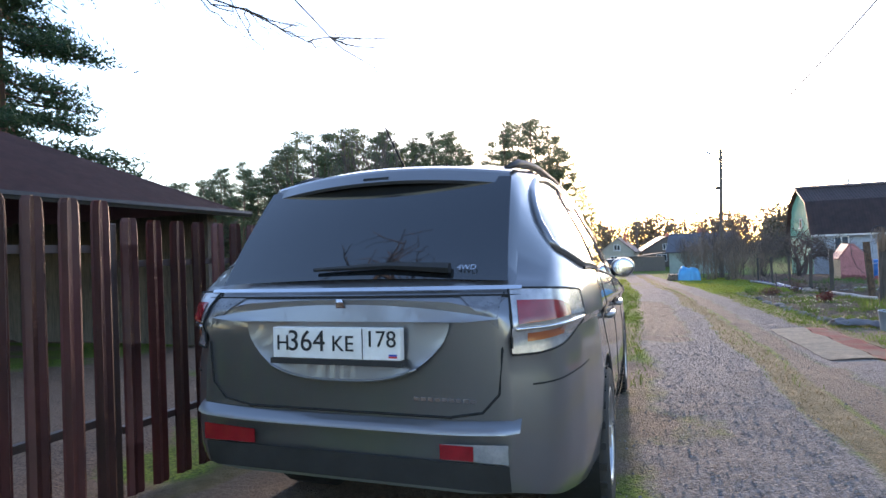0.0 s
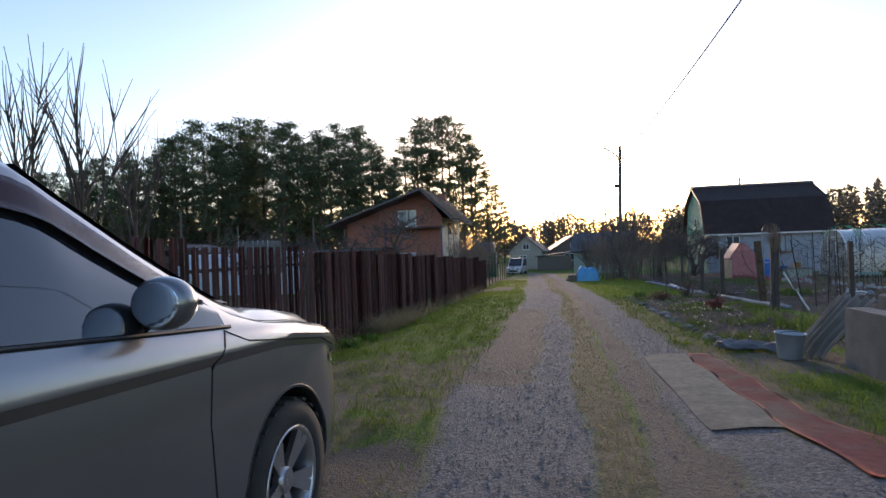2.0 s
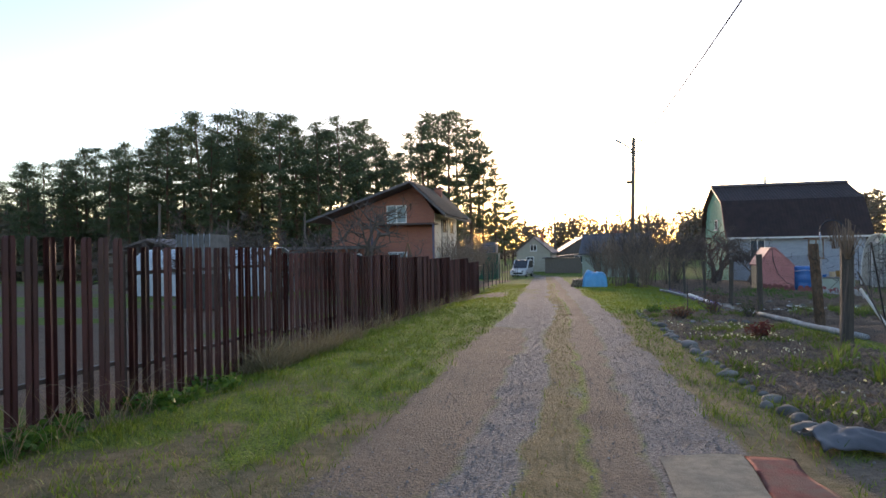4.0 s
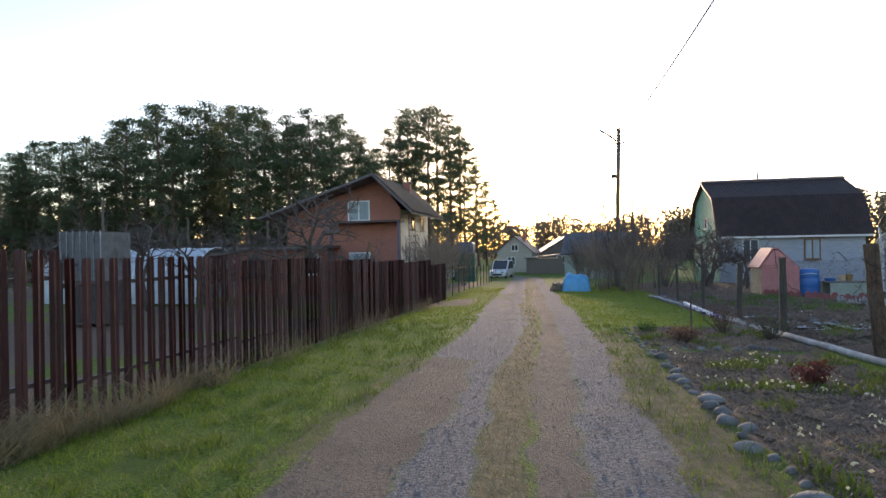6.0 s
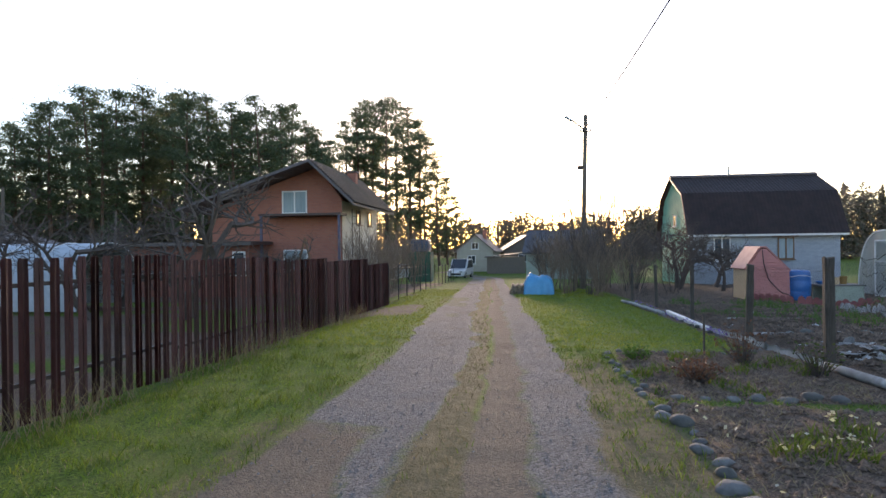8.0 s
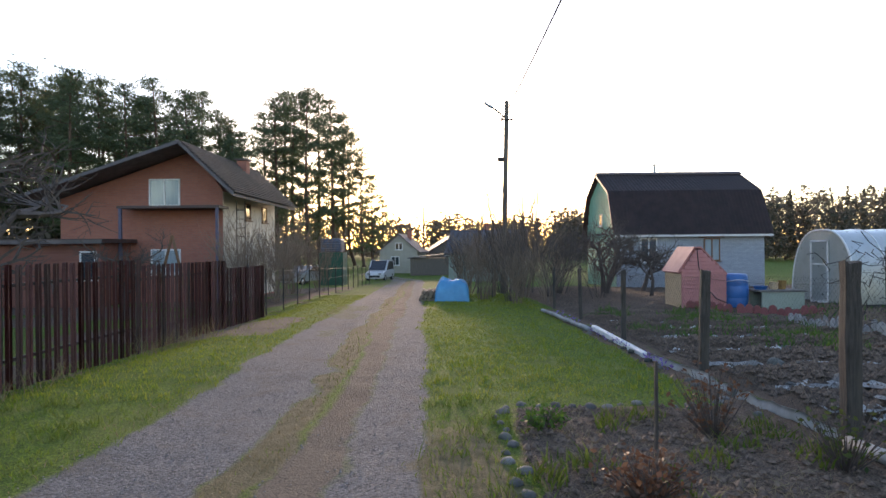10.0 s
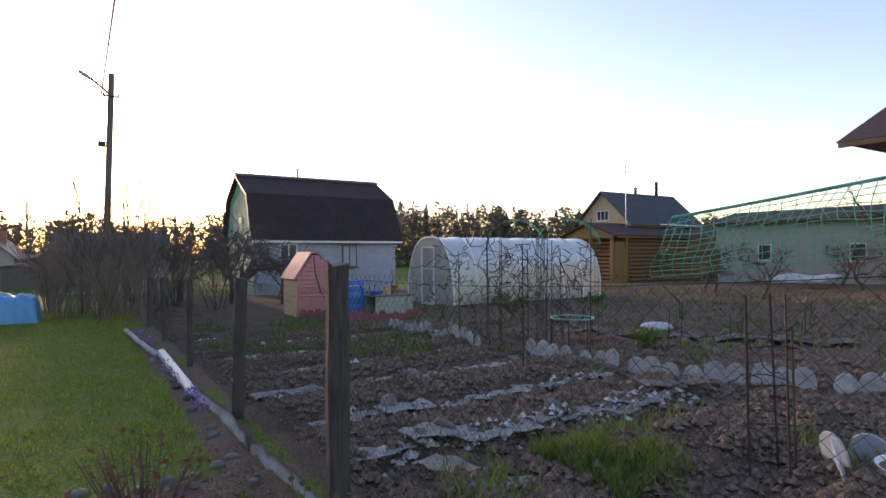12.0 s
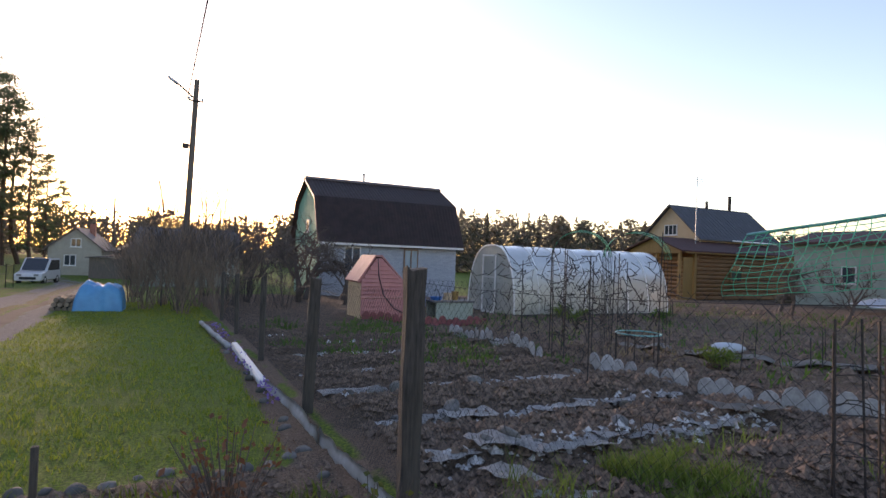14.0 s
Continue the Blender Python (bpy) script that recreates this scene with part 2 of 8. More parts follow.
M_WINDOW = surface("window_pane", (0.05, 0.06, 0.07), (0.03, 0.035, 0.04), 1.5, 0.05, bump=0, spec=0.9, rvar=0.02)
M_CURTAIN = surface("pale_curtain_pane", (0.34, 0.42, 0.45), (0.26, 0.33, 0.36), 3, 0.12, bump=0, coat=0.8, stretch=(3, 3, 0.4))
M_CONCRETE = surface("concrete", (0.30, 0.29, 0.27), (0.21, 0.20, 0.185), 5, 0.9, bump=0.4, bscale=45, c3=(0.24, 0.225, 0.20))
M_DARKCONC = surface("dark_stained_concrete", (0.20, 0.19, 0.18), (0.13, 0.125, 0.12), 4, 0.9, bump=0.4, bscale=45, c3=(0.10, 0.10, 0.09))
M_SLATE = surface("asbestos_slate", (0.36, 0.33, 0.29), (0.27, 0.25, 0.22), 6, 0.9, bump=0.3, c3=(0.2, 0.19, 0.15))
M_CARPET = surface("red_dusty_carpet", (0.46, 0.15, 0.125), (0.32, 0.12, 0.10), 14, 0.95, bump=0.7, bscale=90, c3=(0.36, 0.25, 0.20), detail=9)
M_ZINC = surface("zinc_bucket", (0.42, 0.46, 0.48), (0.33, 0.37, 0.40), 6, 0.5, metal=0.35, bump=0.1)
M_POSTWOOD = surface("weathered_dark_wood", (0.100, 0.084, 0.073), (0.044, 0.036, 0.031), 9, 0.9, stretch=(6, 6, 0.5), bump=0.7, bscale=30, dist=0.02, c3=(0.10, 0.085, 0.07))
M_NEARPOST = surface("old_brown_beam", (0.185, 0.108, 0.064), (0.06, 0.040, 0.029), 11, 0.95, stretch=(3, 3, 1.3), bump=1.0, bscale=45, dist=0.03, c3=(0.17, 0.12, 0.085), detail=10)
M_POLE = surface("grey_pole_wood", (0.16, 0.13, 0.11), (0.11, 0.09, 0.075), 5, 0.9, stretch=(5, 5, 0.3), bump=0.4)
M_IRON = surface("rusty_wire", (0.055, 0.042, 0.038), (0.035, 0.028, 0.026), 20, 0.7, metal=0.3, bump=0)
M_GALV = surface("galvanised_pipe", (0.40, 0.45, 0.52), (0.30, 0.33, 0.38), 14, 0.45, metal=0.5, bump=0.15, c3=(0.16, 0.17, 0.19))
M_DARKPIPE = surface("dark_plastic_pipe", (0.03, 0.035, 0.05), (0.02, 0.022, 0.03), 10, 0.4, bump=0.05)
M_PIPEWHITE = surface("pale_plastic_edging", (0.40, 0.42, 0.43), (0.26, 0.265, 0.265), 9, 0.7, bump=0.2, c3=(0.19, 0.175, 0.15))
M_STRIP = surface("pale_edging_strip", (0.58, 0.61, 0.63), (0.42, 0.435, 0.44), 7, 0.6, bump=0.15, c3=(0.33, 0.32, 0.29))
M_PINK = surface("pink_siding", (0.52, 0.20, 0.18), (0.45, 0.16, 0.15), 3, 0.55, bump=0.06)
M_CREAM = surface("cream_side_siding", (0.56, 0.40, 0.25), (0.50, 0.35, 0.22), 3, 0.55, bump=0.06)
M_BLUE = surface("blue_plastic", (0.015, 0.15, 0.44), (0.012, 0.12, 0.36), 3, 0.4, bump=0.04)
M_TARP = surface("blue_tarpaulin", (0.05, 0.33, 0.58), (0.04, 0.27, 0.50), 4, 0.45, bump=0.3, bscale=18, dist=0.02)
M_POLY = surface("polycarbonate", (0.46, 0.49, 0.48), (0.37, 0.40, 0.38), 2, 0.3, bump=0.08, bscale=30, c3=(0.48, 0.46, 0.38))
M_POLY.node_tree.nodes["Principled BSDF"].inputs["Transmission Weight"].default_value = 0.4
M_LOG = surface("varnished_logs", (0.23, 0.115, 0.043), (0.16, 0.078, 0.03), 4, 0.6, stretch=(0.4, 3, 5), bump=0.2, c3=(0.20, 0.085, 0.03))
M_OCHRE = surface("ochre_boards", (0.30, 0.17, 0.05), (0.23, 0.13, 0.04), 4, 0.6, stretch=(4, 4, 0.4))
M_PALEGREEN = surface("pale_green_siding", (0.31, 0.36, 0.31), (0.26, 0.31, 0.265), 2, 0.6)
M_NET = surface("green_net", (0.05, 0.50, 0.29), (0.04, 0.42, 0.24), 6, 0.5, bump=0)
M_TEALROD = surface("teal_rod", (0.12, 0.38, 0.36), (0.09, 0.30, 0.29), 6, 0.4, bump=0)
M_GREYPLATE = surface("grey_roof_felt_edging", (0.44, 0.43, 0.42), (0.30, 0.29, 0.285), 14, 0.9, bump=0.3, rnd=0.2)
M_PALEPLATE = surface("pale_blue_plates", (0.46, 0.53, 0.60), (0.36, 0.42, 0.48), 9, 0.6, bump=0.1, rnd=0.1)
M_SHEET = surface("pale_grey_sheet", (0.68, 0.67, 0.66), (0.34, 0.335, 0.33), 55, 0.9, bump=0.9, bscale=120, rnd=0.12, c3=(0.40, 0.39, 0.37), detail=9)
M_STONE = surface("field_stone", (0.20, 0.19, 0.18), (0.11, 0.105, 0.10), 9, 0.9, bump=0.6, bscale=26, rnd=0.35, c3=(0.09, 0.09, 0.07))
M_GRAVELST = surface("gravel_stones", (0.26, 0.247, 0.235), (0.128, 0.121, 0.116), 30, 0.85, bump=0.2, c3=(0.24, 0.20, 0.16))
M_BARK = surface("pine_bark", (0.15, 0.085, 0.055), (0.075, 0.05, 0.038), 5, 0.95, stretch=(3, 3, 0.5), bump=0.6)
M_TWIG = surface("bare_twigs", (0.125, 0.095, 0.08), (0.085, 0.066, 0.056), 6, 0.9, bump=0)
M_TWIGPALE = surface("pale_twigs", (0.26, 0.185, 0.135), (0.19, 0.135, 0.10), 6, 0.9, bump=0)
M_NEEDLE = leafy("pine_needles", (0.082, 0.112, 0.060), (0.120, 0.148, 0.082), through_light=0.45)
M_SPRUCE = leafy("spruce_needles", (0.025, 0.055, 0.028), (0.05, 0.085, 0.04), through_light=0.3)
M_BUD = leafy("budding_leaves", (0.10, 0.12, 0.03), (0.06, 0.09, 0.03), through_light=0.4)
# far tones lightened: distance haze is put into the colour
M_FAR = leafy("hazed_far_foliage", (0.10, 0.10, 0.07), (0.22, 0.17, 0.13), through_light=0.4)
M_GRASS = leafy("grass_blades", (0.105, 0.205, 0.018), (0.215, 0.285, 0.042), through_light=0.4, patch=(0.24, 0.235, 0.06))
M_LAWN = leafy("short_lawn", (0.18, 0.245, 0.022), (0.31, 0.33, 0.05), through_light=0.4, patch=(0.28, 0.24, 0.06))
M_COARSE = leafy("coarse_grass", (0.065, 0.115, 0.016), (0.16, 0.20, 0.035), through_light=0.35)
M_DRY = leafy("dry_grass", (0.32, 0.25, 0.135), (0.22, 0.175, 0.10), through_light=0.3)
M_WEED = leafy("broad_weeds", (0.055, 0.13, 0.022), (0.10, 0.18, 0.03), through_light=0.35)
M_ONION = leafy("onion_leaves", (0.10, 0.17, 0.03), (0.18, 0.235, 0.05), through_light=0.4)
M_REDBUSH = leafy("reddish_shrub", (0.13, 0.060, 0.036), (0.20, 0.105, 0.060), through_light=0.3)
M_FLOWER = leafy("pale_flowers", (0.62, 0.58, 0.30), (0.55, 0.52, 0.42), through_light=0.3)
M_VIOLET = leafy("violet_flowers", (0.22, 0.14, 0.42), (0.32, 0.22, 0.50), through_light=0.3)
M_CARWHITE = surface("white_car_paint", (0.62, 0.62, 0.62), (0.56, 0.56, 0.56), 3, 0.3, bump=0, coat=1.0)
M_CARSILVER = surface("silver_car_paint", (0.40, 0.42, 0.44), (0.36, 0.38, 0.40), 3, 0.3, metal=0.5, bump=0, coat=1.0)
M_TANKGREEN = surface("dark_green_sheet", (0.02, 0.10, 0.065), (0.015, 0.08, 0.05), 3, 0.5)
M_BEIGE = surface("beige_render", (0.36, 0.335, 0.28), (0.31, 0.285, 0.24), 2, 0.8)
M_WOODPILE = surface("split_firewood", (0.26, 0.20, 0.14), (0.16, 0.12, 0.085), 10, 0.9, rnd=0.3)
M_WHITESHEET = surface("white_film", (0.46, 0.51, 0.56), (0.36, 0.41, 0.46), 3, 0.5, bump=0.2, bscale=12)

# ---- ground ----
rng = np.random.default_rng(7)


def value_noise(x, y, cell, seed=0):
    """Smooth noise 0 to 1 over the plan."""
    tab = np.random.default_rng(seed).random((256, 256))
    u, v = x / cell + 1000, y / cell + 1000
    i, j = np.floor(u).astype(int), np.floor(v).astype(int)
    fu, fv = u - i, v - j
    fu, fv = fu * fu * (3 - 2 * fu), fv * fv * (3 - 2 * fv)
    g = lambda a, b: tab[a % 256, b % 256]
    return (g(i, j) * (1 - fu) + g(i + 1, j) * fu) * (1 - fv) + (g(i, j + 1) * (1 - fu) + g(i + 1, j + 1) * fu) * fv


def smooth(a, b, v):
    t = np.clip((v - a) / (b - a), 0, 1)
    return t * t * (3 - 2 * t)


def lane_centre(y):
    """The middle of the lane: straight, then it drifts and bends to the left."""
    return 1.0 - 0.043 * np.clip(y - 21, 0, 46) - 0.16 * np.clip(y - 66, 0, 200) ** 1.25


def band(v, a, b, w=0.12):
    return smooth(a - w, a + w, v) * (1 - smooth(b - w, b + w, v))


def cover(x, y):
    """Shares of gravel, sandy track, grass and soil at places of the plan."""
    x, y = np.asarray(x, float), np.asarray(y, float)
    n1, n2 = value_noise(x, y, 0.45, 1), value_noise(x, y, 1.7, 2)
    wob = (n1 - 0.5) * 0.35 + (n2 - 0.5) * 0.3
    u = x - lane_centre(y) + 0.42 * wob + 0.16 * (value_noise(x, y, 4.0, 12) - 0.5)
    lane = band(u, -1.27, 1.38, 0.12)
    yard = band(x + wob, 1.2, 5.5, 0.3) * (1 - smooth(7.6, 8.4, y + wob)) * smooth(-30, -25, y)
    parked = band(x + wob, -2.6, -0.2, 0.25) * band(y + wob, -8, 7.9, 0.5) * (0.35 + 0.65 * smooth(0.3, 0.5, n2))
    strip = band(u, -0.06, 0.31, 0.10) * smooth(0.22, 0.5, n2 + 0.25 * n1 + 0.12)
    garden = smooth(5.75, 5.95, x + 0.2 * wob) * smooth(12, 14, y) * (1 - smooth(49, 53, y)) * (1 - smooth(56, 62, x))
    bed1 = band(x + 0.5 * wob, 3.05, 5.4, 0.12) * band(y + 0.5 * wob, 12.2, 20.3, 0.2)
    bed2 = band(x + 0.5 * wob, 3.05, 5.5, 0.1) * band(y + 0.5 * wob, 20.5, 23.6, 0.12)
    bed3 = band(x + 0.3 * wob, 5.34, 5.75, 0.06) * band(y, 20.5, 35.5, 0.5)
    under = band(x, -3.6, -2.75, 0.15) * smooth(0.45, 0.7, n1) * 0.6
    bare = band(x + wob, 2.9, 4.2, 0.3) * band(y + wob, 10.4, 12.0, 0.3) * 0.8 + band(x + wob, -2.9, -1.0, 0.3) * band(y + wob, 7.6, 9.4, 0.4) * 0.9 + band(x + wob, -3.4, -1.3, 0.3) * band(y + wob, 29.5, 33.5, 0.5) * 0.9
    plots = (1 - smooth(-3.9, -3.3, x)) * smooth(-14, -10, y) * (1 - smooth(52, 56, y)) * smooth(-60, -50, x) * smooth(0.25, 0.55, 0.7 * n2 + 0.3 * n1)
    soil = np.clip(garden + bed1 + bed2 + bed3 + under + plots, 0, 1)
    track = np.clip(np.maximum(np.maximum(lane, yard), parked) * (1 - strip), 0, 1) * (1 - soil)
    sandy = track * np.clip(band(u, -1.5, -0.48, 0.10) * (0.22 + 0.68 * band(y, 10.5, 18.5, 1.5)) + band(u, 0.30, 0.76, 0.12) * 0.78 + parked + (n2 > 0.72) * 0.3, 0, 1)
    sandy = np.clip(sandy + bare * (1 - soil), 0, 1)
    gravel = np.clip(track - sandy, 0, 1)
    dry = np.clip(strip * 0.95 + band(u, 1.2, 2.05, 0.2) * (1 - smooth(22, 25, y)) * 0.7 + smooth(0.6, 0.8, n2) * 0.2 + band(u, -1.6, -1.2, 0.15) * 0.35 + band(x, -3.4, -0.2, 0.3) * (1 - smooth(11.0, 15.0, y)) * smooth(0.30, 0.62, 0.5 * n1 + 0.5 * n2) * 0.75, 0, 1)
    return gravel, sandy, soil, dry


def relief(x, y):
    """Ruts, humps and dug beds over the even fall of the land."""
    x, y = np.asarray(x, float), np.asarray(y, float)
    gr, sa, so, dr = cover(x, y)
    u = x - lane_centre(y)
    near = (np.abs(x) < 35) & (y > -10) & (y < 60)
    h = -0.035 * (band(u, -1.0, -0.35, 0.25) + band(u, 0.35, 1.0, 0.25)) + 0.02 * (value_noise(x, y, 0.3, 5) - 0.5) + 0.05 * (value_noise(x, y, 2.2, 6) - 0.5)
    beds = so * smooth(5.8, 6.1, x)
    rows = 0.5 + 0.5 * np.cos((y - 23.5) * 2 * np.pi / 1.45)
    h = h + beds * (0.10 * smooth(0.2, 0.7, rows) * (x < 10.3) + 0.10 * (value_noise(x, y, 0.19, 8) - 0.5) + 0.06 * (value_noise(x, y, 0.33, 18) - 0.5) + 0.04 * (value_noise(x, y, 0.5, 9) - 0.5))
    h = h + (so - beds) * 0.06 * (value_noise(x, y, 0.2, 10) - 0.3)
    h = h - 0.05 * band(x, -2.6, 0.1, 0.3) * band(y, 1.5, 8, 0.5)
    h = h - 0.12 * (1 - smooth(-3.0, -1.9, x)) * smooth(-20, -12, x) * band(y, -6, 38, 3)
    return np.where(near, h, 0.0)


def ground_z(x, y):
    return float(relief(x, y)) + gz(y)


xs = np.concatenate([[-2500, -900, -350, -150, -80, -45, -28, -18, -12, -9, -7, -5.5], np.arange(-4.5, 14, 0.13), np.arange(14, 24, 0.4), [26, 29, 33, 38, 45, 55, 80, 150, 350, 900, 2500]])
ys = np.concatenate([[-2500, -900, -300, -120, -60, -30, -18, -10, -6], np.arange(-4, 38, 0.13), np.arange(38, 60, 0.5), np.arange(60, 80, 2.0), [85, 92, 100, 115, 140, 180, 250, 400, 900, 2500]])
X, Y = np.meshgrid(xs, ys)
Z = relief(X, Y) - SLOPE * np.clip(Y, -25, 75)
nx, ny = len(xs), len(ys)
idx = np.arange(nx * ny).reshape(ny, nx)
quads = np.stack([idx[:-1, :-1], idx[:-1, 1:], idx[1:, 1:], idx[1:, :-1]], -1).reshape(-1, 4)
gme = bpy.data.meshes.new("ground")
gme.from_pydata(np.stack([X, Y, Z], -1).reshape(-1, 3).tolist(), [], quads.tolist())
gme.shade_smooth()
for key, val in zip(("gravel", "sandy", "soil", "dry"), cover(X, Y)):
    gme.attributes.new(key, "FLOAT", "POINT").data.foreach_set("value", val.reshape(-1).astype(np.float32))


def ground_material():
    m = bpy.data.materials.new("ground_cover")
    m.use_nodes = True
    nt, N = m.node_tree, m.node_tree.nodes
    L = nt.links.new
    P = N["Principled BSDF"]
    geo = N.new("ShaderNodeNewGeometry")
    def ns(scale, det=6, ro=0.6):
        n = N.new("ShaderNodeTexNoise")
        n.inputs["Scale"].default_value, n.inputs["Detail"].default_value, n.inputs["Roughness"].default_value = scale, det, ro
        L(geo.outputs["Position"], n.inputs["Vector"])
        return n.outputs[0]
    def rng_(s, a, b):
        r = N.new("ShaderNodeMapRange")
        r.inputs["From Min"].default_value, r.inputs["From Max"].default_value = a, b
        L(s, r.inputs["Value"])
        return r.outputs[0]
    def mix(a, b, f):
        x = N.new("ShaderNodeMix")
        x.data_type = "RGBA"
        for s, v in ((x.inputs[6], a), (x.inputs[7], b), (x.inputs[0], f)):
            if hasattr(v, "links"):
                L(v, s)
            else:
                s.default_value = (*v, 1) if isinstance(v, tuple) else v
        return x.outputs[2]
    def share_of(key):
        a = N.new("ShaderNodeAttribute")
        a.attribute_name = key
        ad = N.new("ShaderNodeMath")
        ad.operation = "MULTIPLY_ADD"
        L(fray, ad.inputs[0])
        ad.inputs[1].default_value = 0.55
        L(a.outputs["Fac"], ad.inputs[2])
        return rng_(ad.outputs[0], 0.62, 0.92)
    fray = ns(7, 8, 0.75)
    fine, mid, big = ns(40), ns(9), ns(0.9, 4)
    vo = N.new("ShaderNodeTexVoronoi")
    vo.inputs["Scale"].default_value = 52
    L(geo.outputs["Position"], vo.inputs["Vector"])
    vo2 = N.new("ShaderNodeTexVoronoi")
    vo2.inputs["Scale"].default_value = 120
    L(geo.outputs["Position"], vo2.inputs["Vector"])
    sep = N.new("ShaderNodeSeparateColor")
    L(vo.outputs["Color"], sep.inputs[0])
    sep2 = N.new("ShaderNodeSeparateColor")
    L(vo2.outputs["Color"], sep2.inputs[0])
    # dark end of the grass tone paints in the shade below the blades
    grass = mix(mix((0.045, 0.075, 0.013), (0.135, 0.205, 0.026), rng_(fine, 0.40, 0.60)), (0.125, 0.15, 0.035), rng_(big, 0.5, 0.75))
    dryc = mix((0.19, 0.15, 0.085), (0.11, 0.095, 0.045), rng_(mid, 0.35, 0.65))
    grav = mix(mix(mix((0.070, 0.065, 0.062), (0.258, 0.243, 0.230), sep.outputs[0]), (0.162, 0.155, 0.149), rng_(sep2.outputs[0], 0.5, 0.9)), (0.15, 0.122, 0.096), rng_(ns(1.6, 6, 0.7), 0.52, 0.78))
    sand = mix(mix((0.20, 0.158, 0.118), (0.105, 0.082, 0.062), rng_(ns(26, 8, 0.75), 0.38, 0.66)), (0.10, 0.08, 0.062), rng_(big, 0.5, 0.75))
    earth = mix(mix((0.060, 0.041, 0.030), (0.215, 0.150, 0.110), rng_(ns(60, 8, 0.75), 0.38, 0.62)), (0.36, 0.27, 0.195), rng_(ns(34, 9, 0.85), 0.54, 0.70))
    c = mix(grass, dryc, share_of("dry"))
    c = mix(c, sand, share_of("sandy"))
    c = mix(c, grav, share_of("gravel"))
    c = mix(c, earth, share_of("soil"))
    L(c, P.inputs["Base Color"])
    P.inputs["Roughness"].default_value = 0.95
    P.inputs["Specular IOR Level"].default_value = 0.2
    ad = N.new("ShaderNodeMath")
    ad.operation = "MULTIPLY_ADD"
    L(vo.outputs["Distance"], ad.inputs[0])
    ad.inputs[1].default_value = -0.7
    L(fine, ad.inputs[2])
    ad2 = N.new("ShaderNodeMath")
    ad2.operation = "MULTIPLY_ADD"
    L(vo2.outputs["Distance"], ad2.inputs[0])
    ad2.inputs[1].default_value = -0.4
    L(ad.outputs[0], ad2.inputs[2])
    b = N.new("ShaderNodeBump")
    b.inputs["Strength"].default_value, b.inputs["Distance"].default_value = 0.9, 0.014
    L(ad2.outputs[0], b.inputs["Height"])
    L(b.outputs[0], P.inputs["Normal"])
    return m


gme.materials.append(ground_material())
ground = tagged(new("ground", gme), "gravel lane, grass verges and dug garden soil", "ground", kind="structure")

# ---- fence along the lane ----
FX = -3.0
fence = thing("picket_fence", pose(FX, 0, 0), "dark brown steel picket fence stepping down beside the lane", "fence")
bm = bmesh.new()
PW, BULGE = 0.128, 0.024
prof = [(-PW / 2, -0.004), (-PW / 2 + 0.012, 0.0), (-PW / 4, BULGE), (0, BULGE * 0.6), (PW / 4, BULGE), (PW / 2 - 0.012, 0.0), (PW / 2, -0.004)]
lev = [(0, 1, 0.0), (0.93, 1, 0.0), (0.985, 0.93, 0.0), (1.0, 0.72, 0.0)]
vs = [[bm.verts.new((b, a * w, z)) for a, b in prof] for z, w, _ in lev]
for r0, r1 in zip(vs, vs[1:]):
    for k in range(len(prof) - 1):
        bm.faces.new((r0[k], r0[k + 1], r1[k + 1], r1[k]))
bmesh.ops.solidify(bm, geom=bm.faces[:], thickness=0.003)
picket_me = bpy.data.meshes.new("picket")
bm.to_mesh(picket_me)
bm.free()
picket_me.materials.append(M_FENCE)
steps = [-9.3, -6.2, -3.1, 0.0, 3.1, 6.2, 9.33, 12.43, 15.55, 18.65, 21.75, 24.85, 28.0, 31.9, 34.8]
frng = random.Random(3)
for y0, y1 in zip(steps, steps[1:]):
    top = gz((y0 + y1) / 2) + (1.53 if y0 < 31 else 1.42)
    pitch = 0.178
    n = round((y1 - y0) / pitch)
    for k in range(n):
        y = y0 + (k + 0.5) * (y1 - y0) / n
        base = gz(y) - 0.08 + frng.uniform(-0.015, 0.01)
        share("picket", picket_me, fence, Matrix.Translation((0.03, y, base)) @ Euler((radians(frng.uniform(-0.35, 0.35)), 0, radians(frng.uniform(-2, 2)))).to_matrix().to_4x4() @ Matrix.Diagonal((1, 0.95, top - base + frng.uniform(-0.006, 0.006), 1)))
    part("post", boxed(-0.055, y0 - 0.03, gz(y0) - 0.3, 0.005, y0 + 0.03, top - 0.03, 0.004), M_RAIL, fence)
    for hz in (0.28, 1.22):
        part("rail", boxed(-0.02, y0 + 0.03, top - 1.5 + hz, 0.018, y1 - 0.03, top - 1.5 + hz + 0.04), M_RAIL, fence)
part("post", boxed(-0.055, 34.77, gz(34.8) - 0.3, 0.005, 34.83, gz(34.8) + 1.42, 0.004), M_RAIL, fence)


